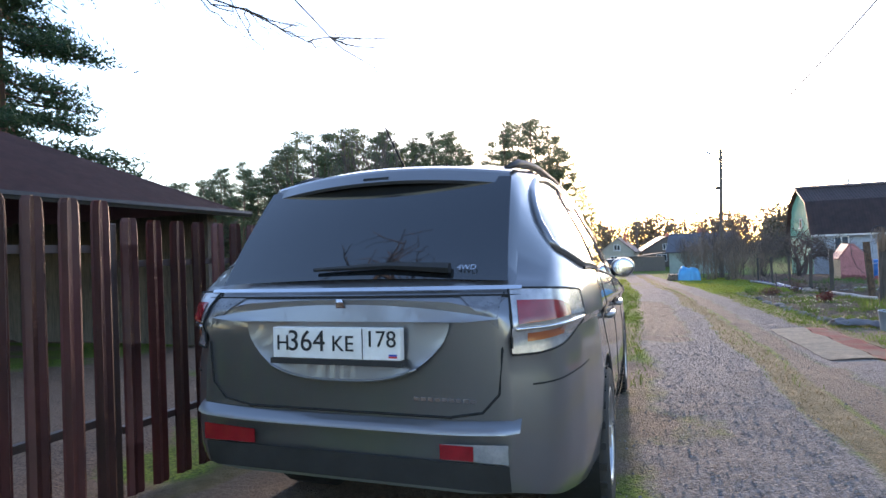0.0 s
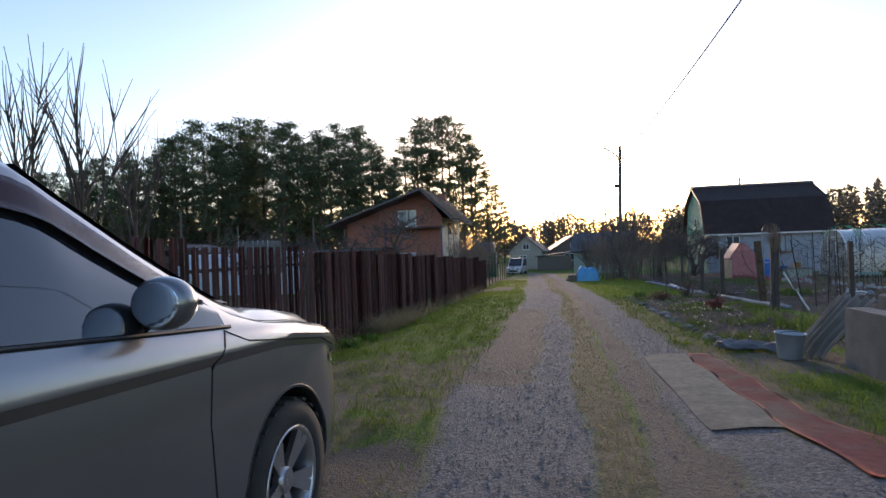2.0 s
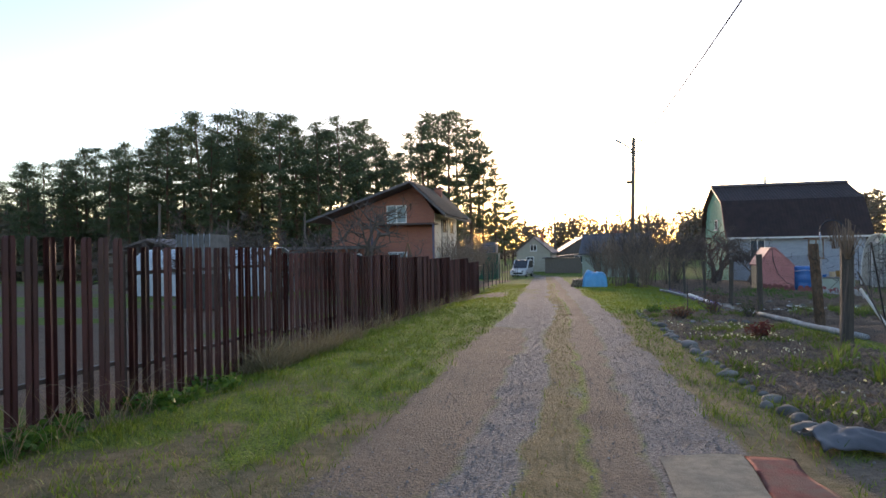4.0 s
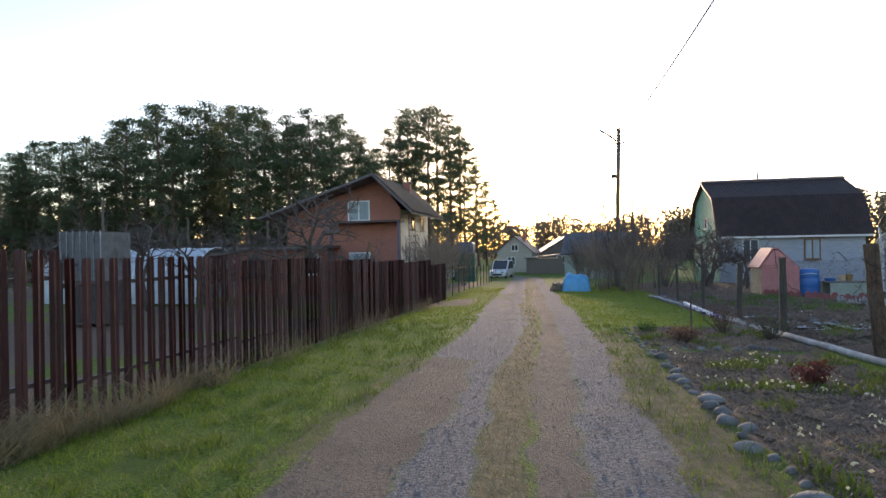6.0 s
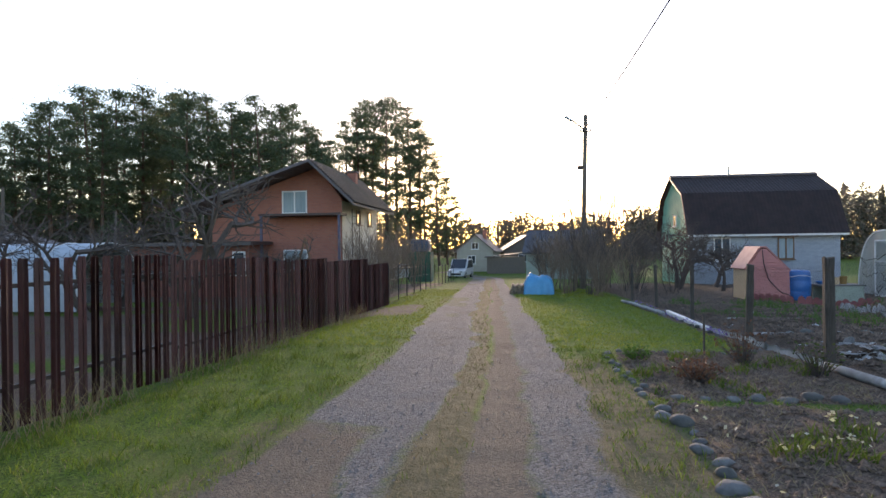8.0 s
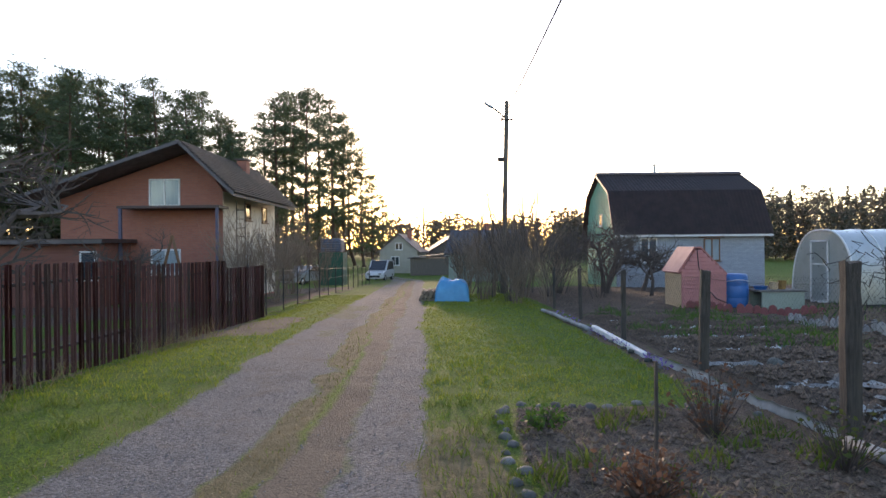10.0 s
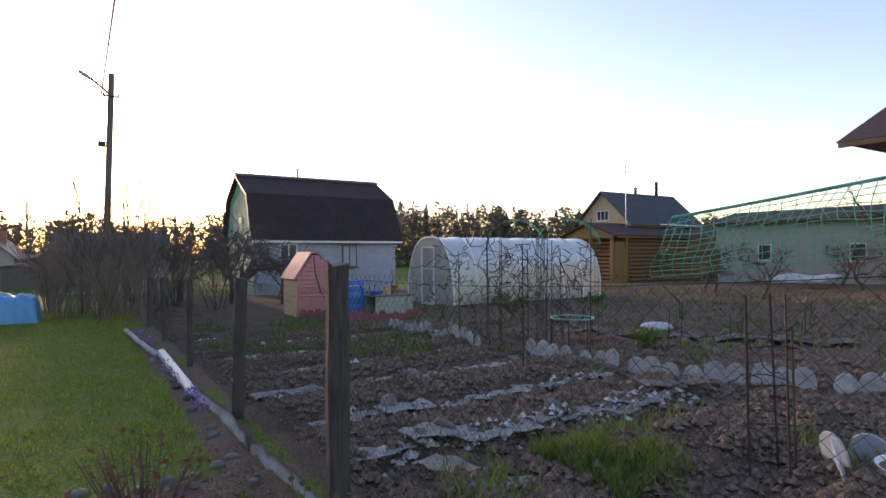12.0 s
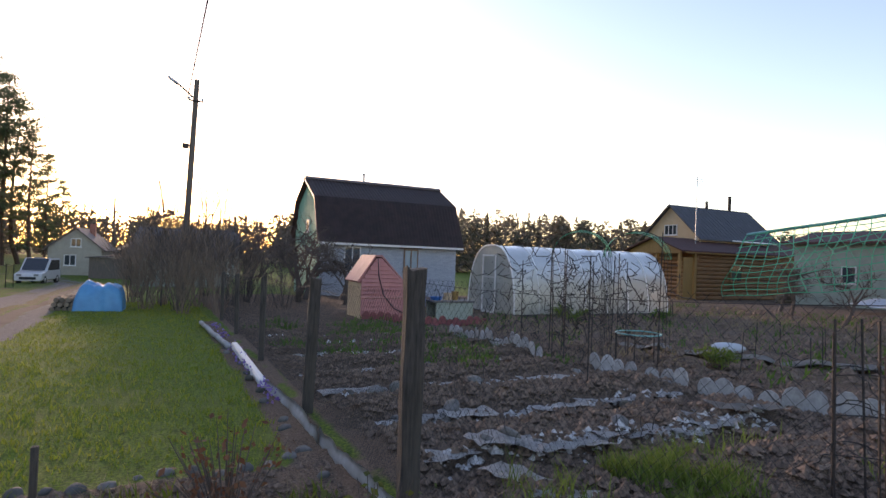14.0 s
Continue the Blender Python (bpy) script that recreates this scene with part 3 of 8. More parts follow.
# ---- houses ----
def window(parent, axis, at_, a0, a1, z0, z1, frame_mat, pane_mat, out=-1, bars=1, fw=0.06):
    """A window set into a wall: frame, panes, sill. axis x: the wall runs along x at y = at_; out: the way it faces."""
    def b(u0, d0, w0, u1, d1, w1):
        return boxed(u0, at_ + out * d0, w0, u1, at_ + out * d1, w1) if axis == "x" else boxed(at_ + out * d0, u0, w0, at_ + out * d1, u1, w1)
    bm = bmesh.new()
    for u0, w0, u1, w1 in ((a0, z0, a1, z0 + fw), (a0, z1 - fw, a1, z1), (a0, z0 + fw, a0 + fw, z1 - fw), (a1 - fw, z0 + fw, a1, z1 - fw)):
        if axis == "x":
            box(bm, u0, at_ - 0.03, w0, u1, at_ + out * 0.03, w1) if out > 0 else box(bm, u0, at_ - 0.04, w0, u1, at_ + 0.03, w1)
        else:
            box(bm, at_ - 0.03, u0, w0, at_ + 0.04, u1, w1)
    for k in range(1, bars + 1):
        u = a0 + (a1 - a0) * k / (bars + 1)
        if axis == "x":
            box(bm, u - 0.03, at_ - 0.035, z0 + fw, u + 0.03, at_ + 0.02, z1 - fw)
        else:
            box(bm, at_ - 0.02, u - 0.03, z0 + fw, at_ + 0.035, u + 0.03, z1 - fw)
    w = part("window", bm, frame_mat, parent)
    for k in range(bars + 1):
        u0, u1 = a0 + (a1 - a0) * k / (bars + 1) + 0.04, a0 + (a1 - a0) * (k + 1) / (bars + 1) - 0.04
        part("pane", b(u0, 0.004, z0 + fw, u1, 0.012, z1 - fw), pane_mat, w)
    part("sill", b(a0 - 0.06, -0.02, z0 - 0.05, a1 + 0.06, 0.12, z0 - 0.004), frame_mat, w)
    return w


def sheet_roof(poly, x0, x1, pitch=0.18, rib=0.022, thick=0.05):
    """A ribbed sheet along x over a broken line poly of (y, z)."""
    bm = bmesh.new()
    n = max(2, int((x1 - x0) / pitch))
    cols = []
    for i in range(n * 4 + 1):
        x = x0 + (x1 - x0) * i / (n * 4)
        up = rib if i % 4 in (1, 2) else 0.0
        cols.append([bm.verts.new((x, y, z + up)) for y, z in poly])
    for a, b in zip(cols, cols[1:]):
        for k in range(len(poly) - 1):
            bm.faces.new((a[k], b[k], b[k + 1], a[k + 1]))
    bmesh.ops.solidify(bm, geom=bm.faces[:], thickness=thick)
    bmesh.ops.recalc_face_normals(bm, faces=bm.faces)
    return bm


def boards(bm, axis, at_, a0, a1, z0, z1, h, out, lap=0.018):
    """Overlapping boards on a wall, each leaning out at its foot."""
    n = max(1, round((z1 - z0) / h))
    for k in range(n):
        w0, w1 = z0 + (z1 - z0) * k / n, z0 + (z1 - z0) * (k + 1) / n
        q = [(at_, w0), (at_ + out * lap, w0), (at_ + out * 0.004, w1), (at_, w1)]
        if axis == "y":
            prism(bm, [(p, z) for p, z in q], "y", a0, a1)
        else:
            prism(bm, [(p, z) for p, z in q], "x", a0, a1)
    return bm


# white brick house with a gambrel roof
wh = thing("white_house", pose(0, 0, 0), "white brick cottage with a dark brown gambrel sheet roof", "house")
wz = gz(53) - 0.3
prism_poly = [(50.553, wz), (50.553, 1.6), (51.15, 4.05), (53.6, 5.32), (56.05, 4.05), (56.647, 1.6), (56.647, wz)]
part("wall", boxed(12.15, 50.25, wz, 20.5, 50.55, 1.62), M_WHITEBRICK, wh, "white brick wall")
part("wall", boxed(12.15, 56.65, wz, 20.5, 56.95, 1.62), M_WHITEBRICK, wh, "white brick wall")
bm = prism(bmesh.new(), prism_poly, "x", 20.2, 20.497)
part("gable", bm, M_WHITEBRICK, wh)
bm = prism(bmesh.new(), prism_poly, "x", 12.153, 12.4)
part("gable", bm, M_GREENSIDING, wh, "mint green boarded gable")
for k in range(26):
    yy = 50.4 + k * 0.25
    zt = np.interp(yy, [50.25, 51.15, 53.6, 56.05, 56.95], [1.6, 4.0, 5.25, 4.0, 1.6])
    part("board", boxed(12.12, yy, wz, 12.15, yy + 0.215, float(zt)), M_GREENSIDING, wh)
part("roof", sheet_roof([(49.8, 1.58), (51.05, 4.17), (53.6, 5.47), (56.15, 4.17), (57.4, 1.58)], 11.85, 20.8, 0.2), M_ROOFBROWN, wh, "dark brown ribbed sheet roof")
part("fascia", boxed(11.9, 49.83, 1.46, 20.78, 49.87, 1.57), M_TRIMWHITE, wh)
part("verge_board", prism(bmesh.new(), [(49.85, 1.45), (51.02, 4.0), (53.6, 5.3), (53.6, 5.42), (50.98, 4.12), (49.8, 1.52)], "x", 11.83, 11.87), M_ROOFBROWN, wh)
part("ridge_cap", prism(bmesh.new(), [(53.3, 5.36), (53.6, 5.50), (53.9, 5.36), (53.9, 5.42), (53.6, 5.57), (53.3, 5.42)], "x", 11.83, 20.82), M_ROOFBROWN, wh)
part("flue_pipe", tubed([(15.5, 53.5, 5.3), (15.5, 53.5, 5.95)], 0.07, 10), M_ZINC, wh)
part("flue_cap", lathe(bmesh.new(), [(0.0, 0.12), (0.14, 0.0), (0.0, -0.01)], 12, Matrix.Translation((15.5, 53.5, 5.98))), M_ZINC, wh)
window(wh, "x", 50.2, 17.05, 17.95, 0.08, 1.36, M_TRIMBROWN, M_CURTAIN, -1, 1)
window(wh, "x", 50.2, 13.45, 14.4, 0.02, 1.40, M_TRIMWHITE, M_WINDOW, -1, 1)
part("lintel", boxed(16.75, 50.17, 1.40, 18.2, 50.23, 1.50), M_TRIMBROWN, wh)
window(wh, "y", 12.1, 53.1, 53.75, 2.2, 2.95, M_TRIMWHITE, M_WINDOW, -1, 0)

# red brick house
rh = thing("red_brick_house", pose(0, 0, 0), "red brick two-storey house with cream siding and weathered gable roof", "house")
rz = gz(40) - 0.3
RX0, RX1, RY0, RY1 = -13.05, -6.5, 40.6, 47.4
APX, APZ = -7.6, 4.95
prof_r = [(RX0, rz), (RX0, 3.05), (APX, APZ), (RX1, 3.35), (RX1, rz)]
bm = prism(bmesh.new(), prof_r, "y", RY0, RY0 + 0.3)
part("wall", bm, M_REDBRICK, rh, "red brick gable wall")
part("wall", prism(bmesh.new(), prof_r, "y", RY1 - 0.3, RY1), M_REDBRICK, rh)
part("wall", boxed(RX0 + 0.003, RY0 + 0.3, rz, RX0 + 0.3, RY1 - 0.3, 3.05), M_REDBRICK_Y, rh)
part("wall", boxed(RX1 - 0.3, RY0 + 0.3, rz, RX1 - 0.003, RY1 - 0.3, 3.3), M_REDBRICK_Y, rh)
for k in range(22):
    w0 = rz + 0.2 + k * (3.3 - rz - 0.2) / 22
    part("siding_board", boards(bmesh.new(), "y", RX1 + 0.003, RY0 + 0.02, RY1 - 0.02, w0, w0 + (3.3 - rz - 0.2) / 22, 1, 1, 0.022), M_SIDING, rh)
def slope_slab(pts, y0, y1, t):
    return prism(bmesh.new(), [pts[0], pts[1], (pts[1][0], pts[1][1] + t), (pts[0][0], pts[0][1] + t)], "y", y0, y1)
rr = part("roof", slope_slab([(-5.55, 2.98), (APX, APZ + 0.02)], 39.2, 48.0, 0.10), M_ROOFGREY, rh, "weathered grey roof slope")
part("roof", slope_slab([(APX, APZ + 0.02), (-14.0, 2.85)], 39.2, 48.0, 0.10), M_ROOFGREY, rh)
for k in range(18):
    f = k / 18
    x, z = APX + (-5.5 - APX) * f, APZ + 0.13 + (3.06 - APZ - 0.1) * f
    part("roof_course", boxed(x, 39.18, z - 0.05, x + 0.16, 48.02, z - 0.005), M_ROOFGREY, rr)
part("verge_board", prism(bmesh.new(), [(-5.5, 2.97), (APX, APZ + 0.02), (-14.05, 2.84), (-14.05, 2.96), (APX, APZ + 0.16), (-5.5, 3.1)], "y", 39.14, 39.2), surface("grey_verge", (0.13, 0.115, 0.12), (0.095, 0.085, 0.09), 3, 0.7), rh, "grey weathered verge board")
part("chimney", boxed(-7.4, 44.6, 4.2, -6.95, 45.05, 5.15), M_REDBRICK, rh)
part("chimney_cap", boxed(-7.48, 44.52, 5.18, -6.87, 45.13, 5.24), M_ROOFGREY, rh)
window(rh, "x", RY0 - 0.01, -9.45, -8.2, 2.72, 3.82, M_TRIMWHITE, M_CURTAIN, -1, 1)
window(rh, "x", RY0 - 0.01, -9.4, -8.2, 0.0, 1.0, M_TRIMWHITE, M_CURTAIN, -1, 1)
window(rh, "y", RX1 + 0.03, 43.0, 43.7, 2.25, 3.0, M_TRIMBROWN, M_WINDOW, 1, 0)
window(rh, "y", RX1 + 0.03, 45.3, 46.0, 2.25, 3.0, M_TRIMBROWN, M_WINDOW, 1, 0)
window(rh, "y", RX1 + 0.03, 43.0, 43.8, -0.5, 0.75, M_TRIMWHITE, M_WINDOW, 1, 1)
part("canopy", boxed(-10.2, 39.6, 2.58, -6.25, RY0, 2.68), M_ROOFBROWN, rh, "thin dark canopy over the ground floor")
for x in (-10.1, -6.35):
    part("canopy_post", boxed(x - 0.05, 39.62, rz, x + 0.05, 39.72, 2.58), surface("blue_grey_post", (0.12, 0.11, 0.17), (0.09, 0.085, 0.13), 6, 0.7), rh)
bm = bmesh.new()
tube(bm, [(-8.35, 38.6, rz), (-7.6, 38.66, 1.5)], 0.05, 6)
tube(bm, [(-6.9, 38.6, rz), (-7.6, 38.66, 1.5)], 0.05, 6)
part("timber_prop", bm, M_TRIMBROWN, rh)
bm = bmesh.new()
for x in (-6.2, -5.85):
    tube(bm, [(x, 41.3, rz), (x, 41.3, 2.95)], 0.02, 5)
for k in range(11):
    tube(bm, [(-6.2, 41.3, rz + 0.3 + k * 0.37), (-5.85, 41.3, rz + 0.3 + k * 0.37)], 0.015, 5)
lad = part("steel_ladder", bm, M_IRON, None)
tagged(lad, "dark steel ladder leaning upright beside the siding", "ladder")
ext = thing("side_annex", pose(0, 0, 0), "low red plank annex with flat grey-edged roof", "shed")
bm = boards(bmesh.new(), "x", 38.6, -17.4, -10.2, rz, 1.22, 0.16, -1)
part("plank_wall", bm, M_REDSIDING, ext)
part("core", boxed(-17.4, 38.605, rz, -10.2, 40.55, 1.22), M_REDSIDING, ext)
part("roof", boxed(-17.9, 38.2, 1.25, -9.9, 40.5, 1.40), M_ROOFBROWN, ext)
part("roof_edge", boxed(-17.9, 38.15, 1.22, -9.9, 38.198, 1.36), M_ROOFGREY, ext, "grey weathered roof edge")
window(ext, "x", 38.56, -10.95, -10.35, -0.1, 0.95, M_TRIMWHITE, M_WINDOW, -1, 0)

# utility pole with a street lamp
pole = thing("utility_pole", pose(5.12, 44.6, gz(44.6), 0, 1.5, 0), "tall grey wooden utility pole with street lamp", "utility pole")
PT = 9.05
part("shaft", tubed([(0, 0, -0.5), (0, 0, PT)], [0.14, 0.10], 12), M_POLE, pole)
part("lamp_arm", tubed([(0, -0.05, PT - 0.85), (-0.35, -0.05, PT - 0.55), (-0.72, -0.05, PT - 0.28)], 0.042, 6), M_POLE, pole)
bm = bmesh.new()
box(bm, -0.22, -0.10, -0.05, 0.22, 0.10, 0.05, 0.03)
bm.transform(Matrix.Translation((-0.88, -0.05, PT - 0.20)) @ Matrix.Rotation(radians(32), 4, "Y"))
part("lamp_head", bm, M_GALV, pole, "pale street lamp head")
part("crossarm", boxed(-0.28, -0.16, PT - 0.92, 0.28, -0.09, PT - 0.86), M_IRON, pole)
for x in (-0.25, 0.25):
    part("insulator", lathe(bmesh.new(), [(0, 0.12), (0.04, 0.1), (0.045, 0.05), (0.025, 0.0)], 8, Matrix.Translation((x, -0.125, PT - 0.86))), M_TRIMWHITE, pole)
part("meter_box", boxed(-0.38, -0.13, 6.2, -0.12, 0.02, 6.4, 0.01), M_IRON, pole)
def sag(a, b, drop, n=16):
    a, b = Vector(a), Vector(b)
    return [a.lerp(b, k / n) - Vector((0, 0, drop * 4 * (k / n) * (1 - k / n))) for k in range(n + 1)]
wire = tagged(part("overhead_wire", tubed([(4.964 + 0.0065 * d, 44.6 - d, 6.638 - 0.0375 * d + 0.0013 * d * d) for d in np.linspace(0.1, 57, 30)], 0.02, 5), M_IRON), "thin black overhead power wire", "wire")
pole2 = thing("utility_pole", pose(-0.6, 92, gz(92)), "distant wooden utility pole with lamp", "utility pole")
part("shaft", tubed([(0, 0, -0.5), (0, 0, 8.4)], [0.14, 0.10], 10), M_POLE, pole2)
part("lamp_head", boxed(-1.1, -0.1, 7.75, -0.6, 0.1, 7.88), M_GALV, pole2)
part("lamp_arm", tubed([(0, 0, 7.4), (-0.7, 0, 7.8)], 0.03, 5), M_GALV, pole2)

# ---- parked grey car ----
def profile(pts, k=3):
    """A smooth curve through control points."""
    a = np.array(pts, float)
    g = np.linspace(a[0, 0], a[-1, 0], 600)
    v = np.interp(g, a[:, 0], a[:, 1])
    for _ in range(k):
        p = np.pad(v, 6, mode="edge")
        v = np.convolve(p, np.ones(13) / 13, "valid")
    return lambda y: float(np.interp(y, g, v))


CL = 4.66
c_top = profile([(0, 1.075), (0.03, 1.12), (0.10, 1.165), (0.2, 1.30), (0.32, 1.49), (0.42, 1.61), (0.55, 1.665), (0.95, 1.71), (1.6, 1.72), (2.2, 1.70), (2.7, 1.62), (3.1, 1.39), (3.5, 1.18), (3.66, 1.125), (3.95, 1.105), (4.25, 1.055), (4.45, 0.98), (4.58, 0.86), (4.66, 0.68)], 1)
c_bot = profile([(0, 0.44), (0.2, 0.37), (0.6, 0.30), (2, 0.255), (4, 0.25), (4.45, 0.25), (4.66, 0.38)])
c_wid = profile([(0, 0.60), (0.03, 0.70), (0.08, 0.755), (0.18, 0.80), (0.4, 0.845), (0.8, 0.885), (2.4, 0.90), (3.5, 0.897), (3.95, 0.897), (4.2, 0.885), (4.42, 0.83), (4.56, 0.72), (4.66, 0.52)], 1)
c_belt = profile([(0, 1.05), (0.15, 1.16), (0.7, 1.185), (1.8, 1.14), (3.0, 1.075), (3.6, 1.045), (4.3, 0.965), (4.66, 0.74)])
c_roofw = profile([(0, 0.57), (0.1, 0.64), (0.42, 0.57), (1.0, 0.61), (2.3, 0.625), (2.8, 0.645), (3.3, 0.71), (3.7, 0.785), (4.2, 0.775), (4.66, 0.44)], 1)


def section(y):
    t, b, w, r = c_top(y), c_bot(y), c_wid(y), c_roofw(y)
    belt = min(c_belt(y), t - 0.055)
    zr = max(belt + 0.018, t - 0.075)
    sh = min(1.01 - 0.012 * max(y - 1, 0), belt - 0.05)
    low = max(b + 0.22, 0.48)
    r = min(r, w - 0.06)
    cab = min(max((zr - belt - 0.02) / 0.3, 0), 1)
    return [(w - 0.16, b), (w - 0.05, b + 0.012), (w - 0.022, b + 0.08), (w - 0.008, low), (w - 0.012, 0.5 * (low + sh)), (w - 0.030, sh - 0.045), (w - 0.003, sh - 0.008), (w - 0.004, sh + 0.012),
            (w - 0.032, belt - 0.012), (w - 0.045, belt), (w - 0.045 - (w - 0.045 - r) * 0.36 * cab - 0.02 * (1 - cab), belt + (zr - belt) * 0.4), (r + 0.03 * cab, belt + (zr - belt) * 0.84), (r, zr), (r - 0.055, t - 0.032), (r * 0.72, t - 0.012), (r * 0.35, t - 0.002), (0, t)]


SEC = np.array([section(k / 250) for k in range(int(CL * 250) + 2)])


def half_width(y, z):
    f = min(max(y, 0.0), CL) * 250
    k = int(f)
    s = SEC[k] + (SEC[k + 1] - SEC[k]) * (f - k)
    if z > s[-1, 1]:
        return -1.0
    return float(np.interp(z, s[:, 1], s[:, 0]))


def side(y, z, off=0.0, sgn=1):
    """A place on the car's flank."""
    return (sgn * (half_width(y, z) + off), y, z)


def tail(x, z, off=0.0):
    """A place on the car's tail."""
    a, b = 0.0, 0.9
    for _ in range(22):
        m = (a + b) / 2
        if half_width(m, z) >= abs(x):
            b = m
        else:
            a = m
    return (x, b - off, z)


def corner(angle, z, off=0.0, sgn=1):
    """A place on the tail's corner, by the angle from straight back (0) to straight sideways (90)."""
    dx, dy = math.sin(radians(angle)), -math.cos(radians(angle))
    a, b = 0.0, 1.2
    for _ in range(24):
        m = (a + b) / 2
        x, y = 0.45 + dx * m, 0.55 + dy * m
        if y >= 0 and half_width(y, z) >= x:
            a = m
        else:
            b = m
    return (sgn * (0.45 + dx * (a + off)), 0.55 + dy * (a + off), z)


car = thing("parked_car", pose(-1.25, 2.54, gz(2.54) - 0.045, -1.59, 0, 0), "grey metallic sport utility car parked beside the fence", "car")
st = np.concatenate([[0, 0.012, 0.03], np.arange(0.05, 0.6, 0.03), np.arange(0.6, 4.2, 0.06), np.arange(4.2, 4.661, 0.03), [4.66]])
bm = bmesh.new()
rings = []
for y in st:
    s = section(float(y))
    rings.append([bm.verts.new((x, y, z)) for x, z in s] + [bm.verts.new((-x, y, z)) for x, z in s[-2::-1]])
for a, b in zip(rings, rings[1:]):
    for k in range(len(a) - 1):
        bm.faces.new((a[k], b[k], b[k + 1], a[k + 1]))
    bm.faces.new((b[0], a[0], a[-1], b[-1]))
bm.faces.new(rings[0])
bm.faces.new(rings[-1][::-1])
bmesh.ops.recalc_face_normals(bm, faces=bm.faces)
body = part("body", bm, M_PAINT, car, "grey metallic body", smooth=True)
WHEELS = [(s_, y) for y in (1.10, 3.77) for s_ in (1, -1)]
for s_, y in WHEELS:
    cut = bmesh.new()
    bmesh.ops.create_cone(cut, cap_ends=True, segments=48, radius1=0.385, radius2=0.385, depth=0.5, matrix=Matrix.Translation((s_ * 0.85, y, 0.36)) @ Matrix.Rotation(radians(90), 4, "Y"))
    cm = bpy.data.meshes.new("cut")
    cut.to_mesh(cm)
    cut.free()
    co = new("cut", cm)
    md = body.modifiers.new("arch", "BOOLEAN")
    body.parent = None
    md.operation, md.object, md.solver = "DIFFERENCE", co, "EXACT"
    dg = bpy.context.evaluated_depsgraph_get()
    cutme = bpy.data.meshes.new_from_object(body.evaluated_get(dg))
    body.modifiers.clear()
    body.data = cutme
    bpy.data.objects.remove(co)
    body.parent = car
body.data.name = "body"
body.data.shade_smooth()
try:
    body.data.set_sharp_from_angle(angle=radians(38))
except AttributeError:
    pass


def arch_trim(y, s_):
    return tubed([side(y + 0.392 * math.cos(a), 0.36 + 0.392 * math.sin(a), -0.004, s_) for a in np.linspace(radians(-8), radians(188), 30)], 0.007, 6)


for s_, y in WHEELS:
    w = part("wheel", lathe(bmesh.new(), [(0.215, -0.10), (0.25, -0.112), (0.32, -0.115), (0.342, -0.09), (0.347, -0.04), (0.347, 0.04), (0.342, 0.09), (0.32, 0.115), (0.25, 0.112), (0.215, 0.10)], 48, Matrix.Translation((s_ * 0.775, y, 0.347)) @ Matrix.Rotation(radians(90 * s_), 4, "Y")), M_TYRE, car, "black rubber tyre", smooth=True)
    bm = bmesh.new()
    for k in range(48):
        a = 2 * math.pi * k / 48
        m = Matrix.Translation((s_ * 0.775, y, 0.347)) @ Matrix.Rotation(a, 4, "X")
        bmesh.ops.create_cube(bm, size=1, matrix=m @ Matrix.Translation((0.06 * (k % 2 * 2 - 1), 0, 0.347)) @ Matrix.Diagonal((0.09, 0.03, 0.010, 1)))
    part("tread", bm, M_TYRE, w)
    m = Matrix.Translation((s_ * 0.775, y, 0.347)) @ Matrix.Rotation(radians(90 * s_), 4, "Y")
    part("rim", lathe(bmesh.new(), [(0.228, 0.103), (0.235, 0.108), (0.222, 0.112), (0.212, 0.10), (0.205, 0.02), (0.20, -0.08)], 40, m), M_RIM, w, "silver alloy rim", smooth=True)
    bm = bmesh.new()
    for k in range(5):
        for d in (-0.19, 0.19):
            mm = m @ Matrix.Rotation(2 * math.pi * k / 5 + d * 0.5, 4, "Z")
            prism_v = [mm @ Vector(p) for p in ((0.05, -0.02, 0.075), (0.05, 0.02, 0.075), (0.212, 0.026 + d * 0.06, 0.10), (0.212, -0.026 + d * 0.06, 0.10), (0.05, -0.016, 0.045), (0.05, 0.016, 0.045), (0.212, 0.02 + d * 0.06, 0.07), (0.212, -0.02 + d * 0.06, 0.07))]
            v = [bm.verts.new(p) for p in prism_v]
            for q in ((0, 1, 2, 3), (7, 6, 5, 4), (0, 4, 5, 1), (1, 5, 6, 2), (2, 6, 7, 3), (3, 7, 4, 0)):
                bm.faces.new([v[i] for i in q])
    bmesh.ops.recalc_face_normals(bm, faces=bm.faces)
    part("spokes", bm, M_RIM, w)
    part("hub_cap", lathe(bmesh.new(), [(0.0, 0.088), (0.05, 0.085), (0.06, 0.07), (0.06, 0.04)], 20, m), M_RIM, w)
    part("brake_disc", lathe(bmesh.new(), [(0.0, 0.01), (0.16, 0.01), (0.16, -0.02), (0.0, -0.02)], 24, m), M_IRON, w)
    part("wheel_well", lathe(bmesh.new(), [(0.384, 0.10), (0.384, -0.15), (0.0, -0.16)], 32, Matrix.Translation((s_ * 0.75, y, 0.36)) @ Matrix.Rotation(radians(90 * s_), 4, "Y")), M_GAP, car)
    part("arch_trim", arch_trim(y, s_), M_BLACK, car, smooth=True)

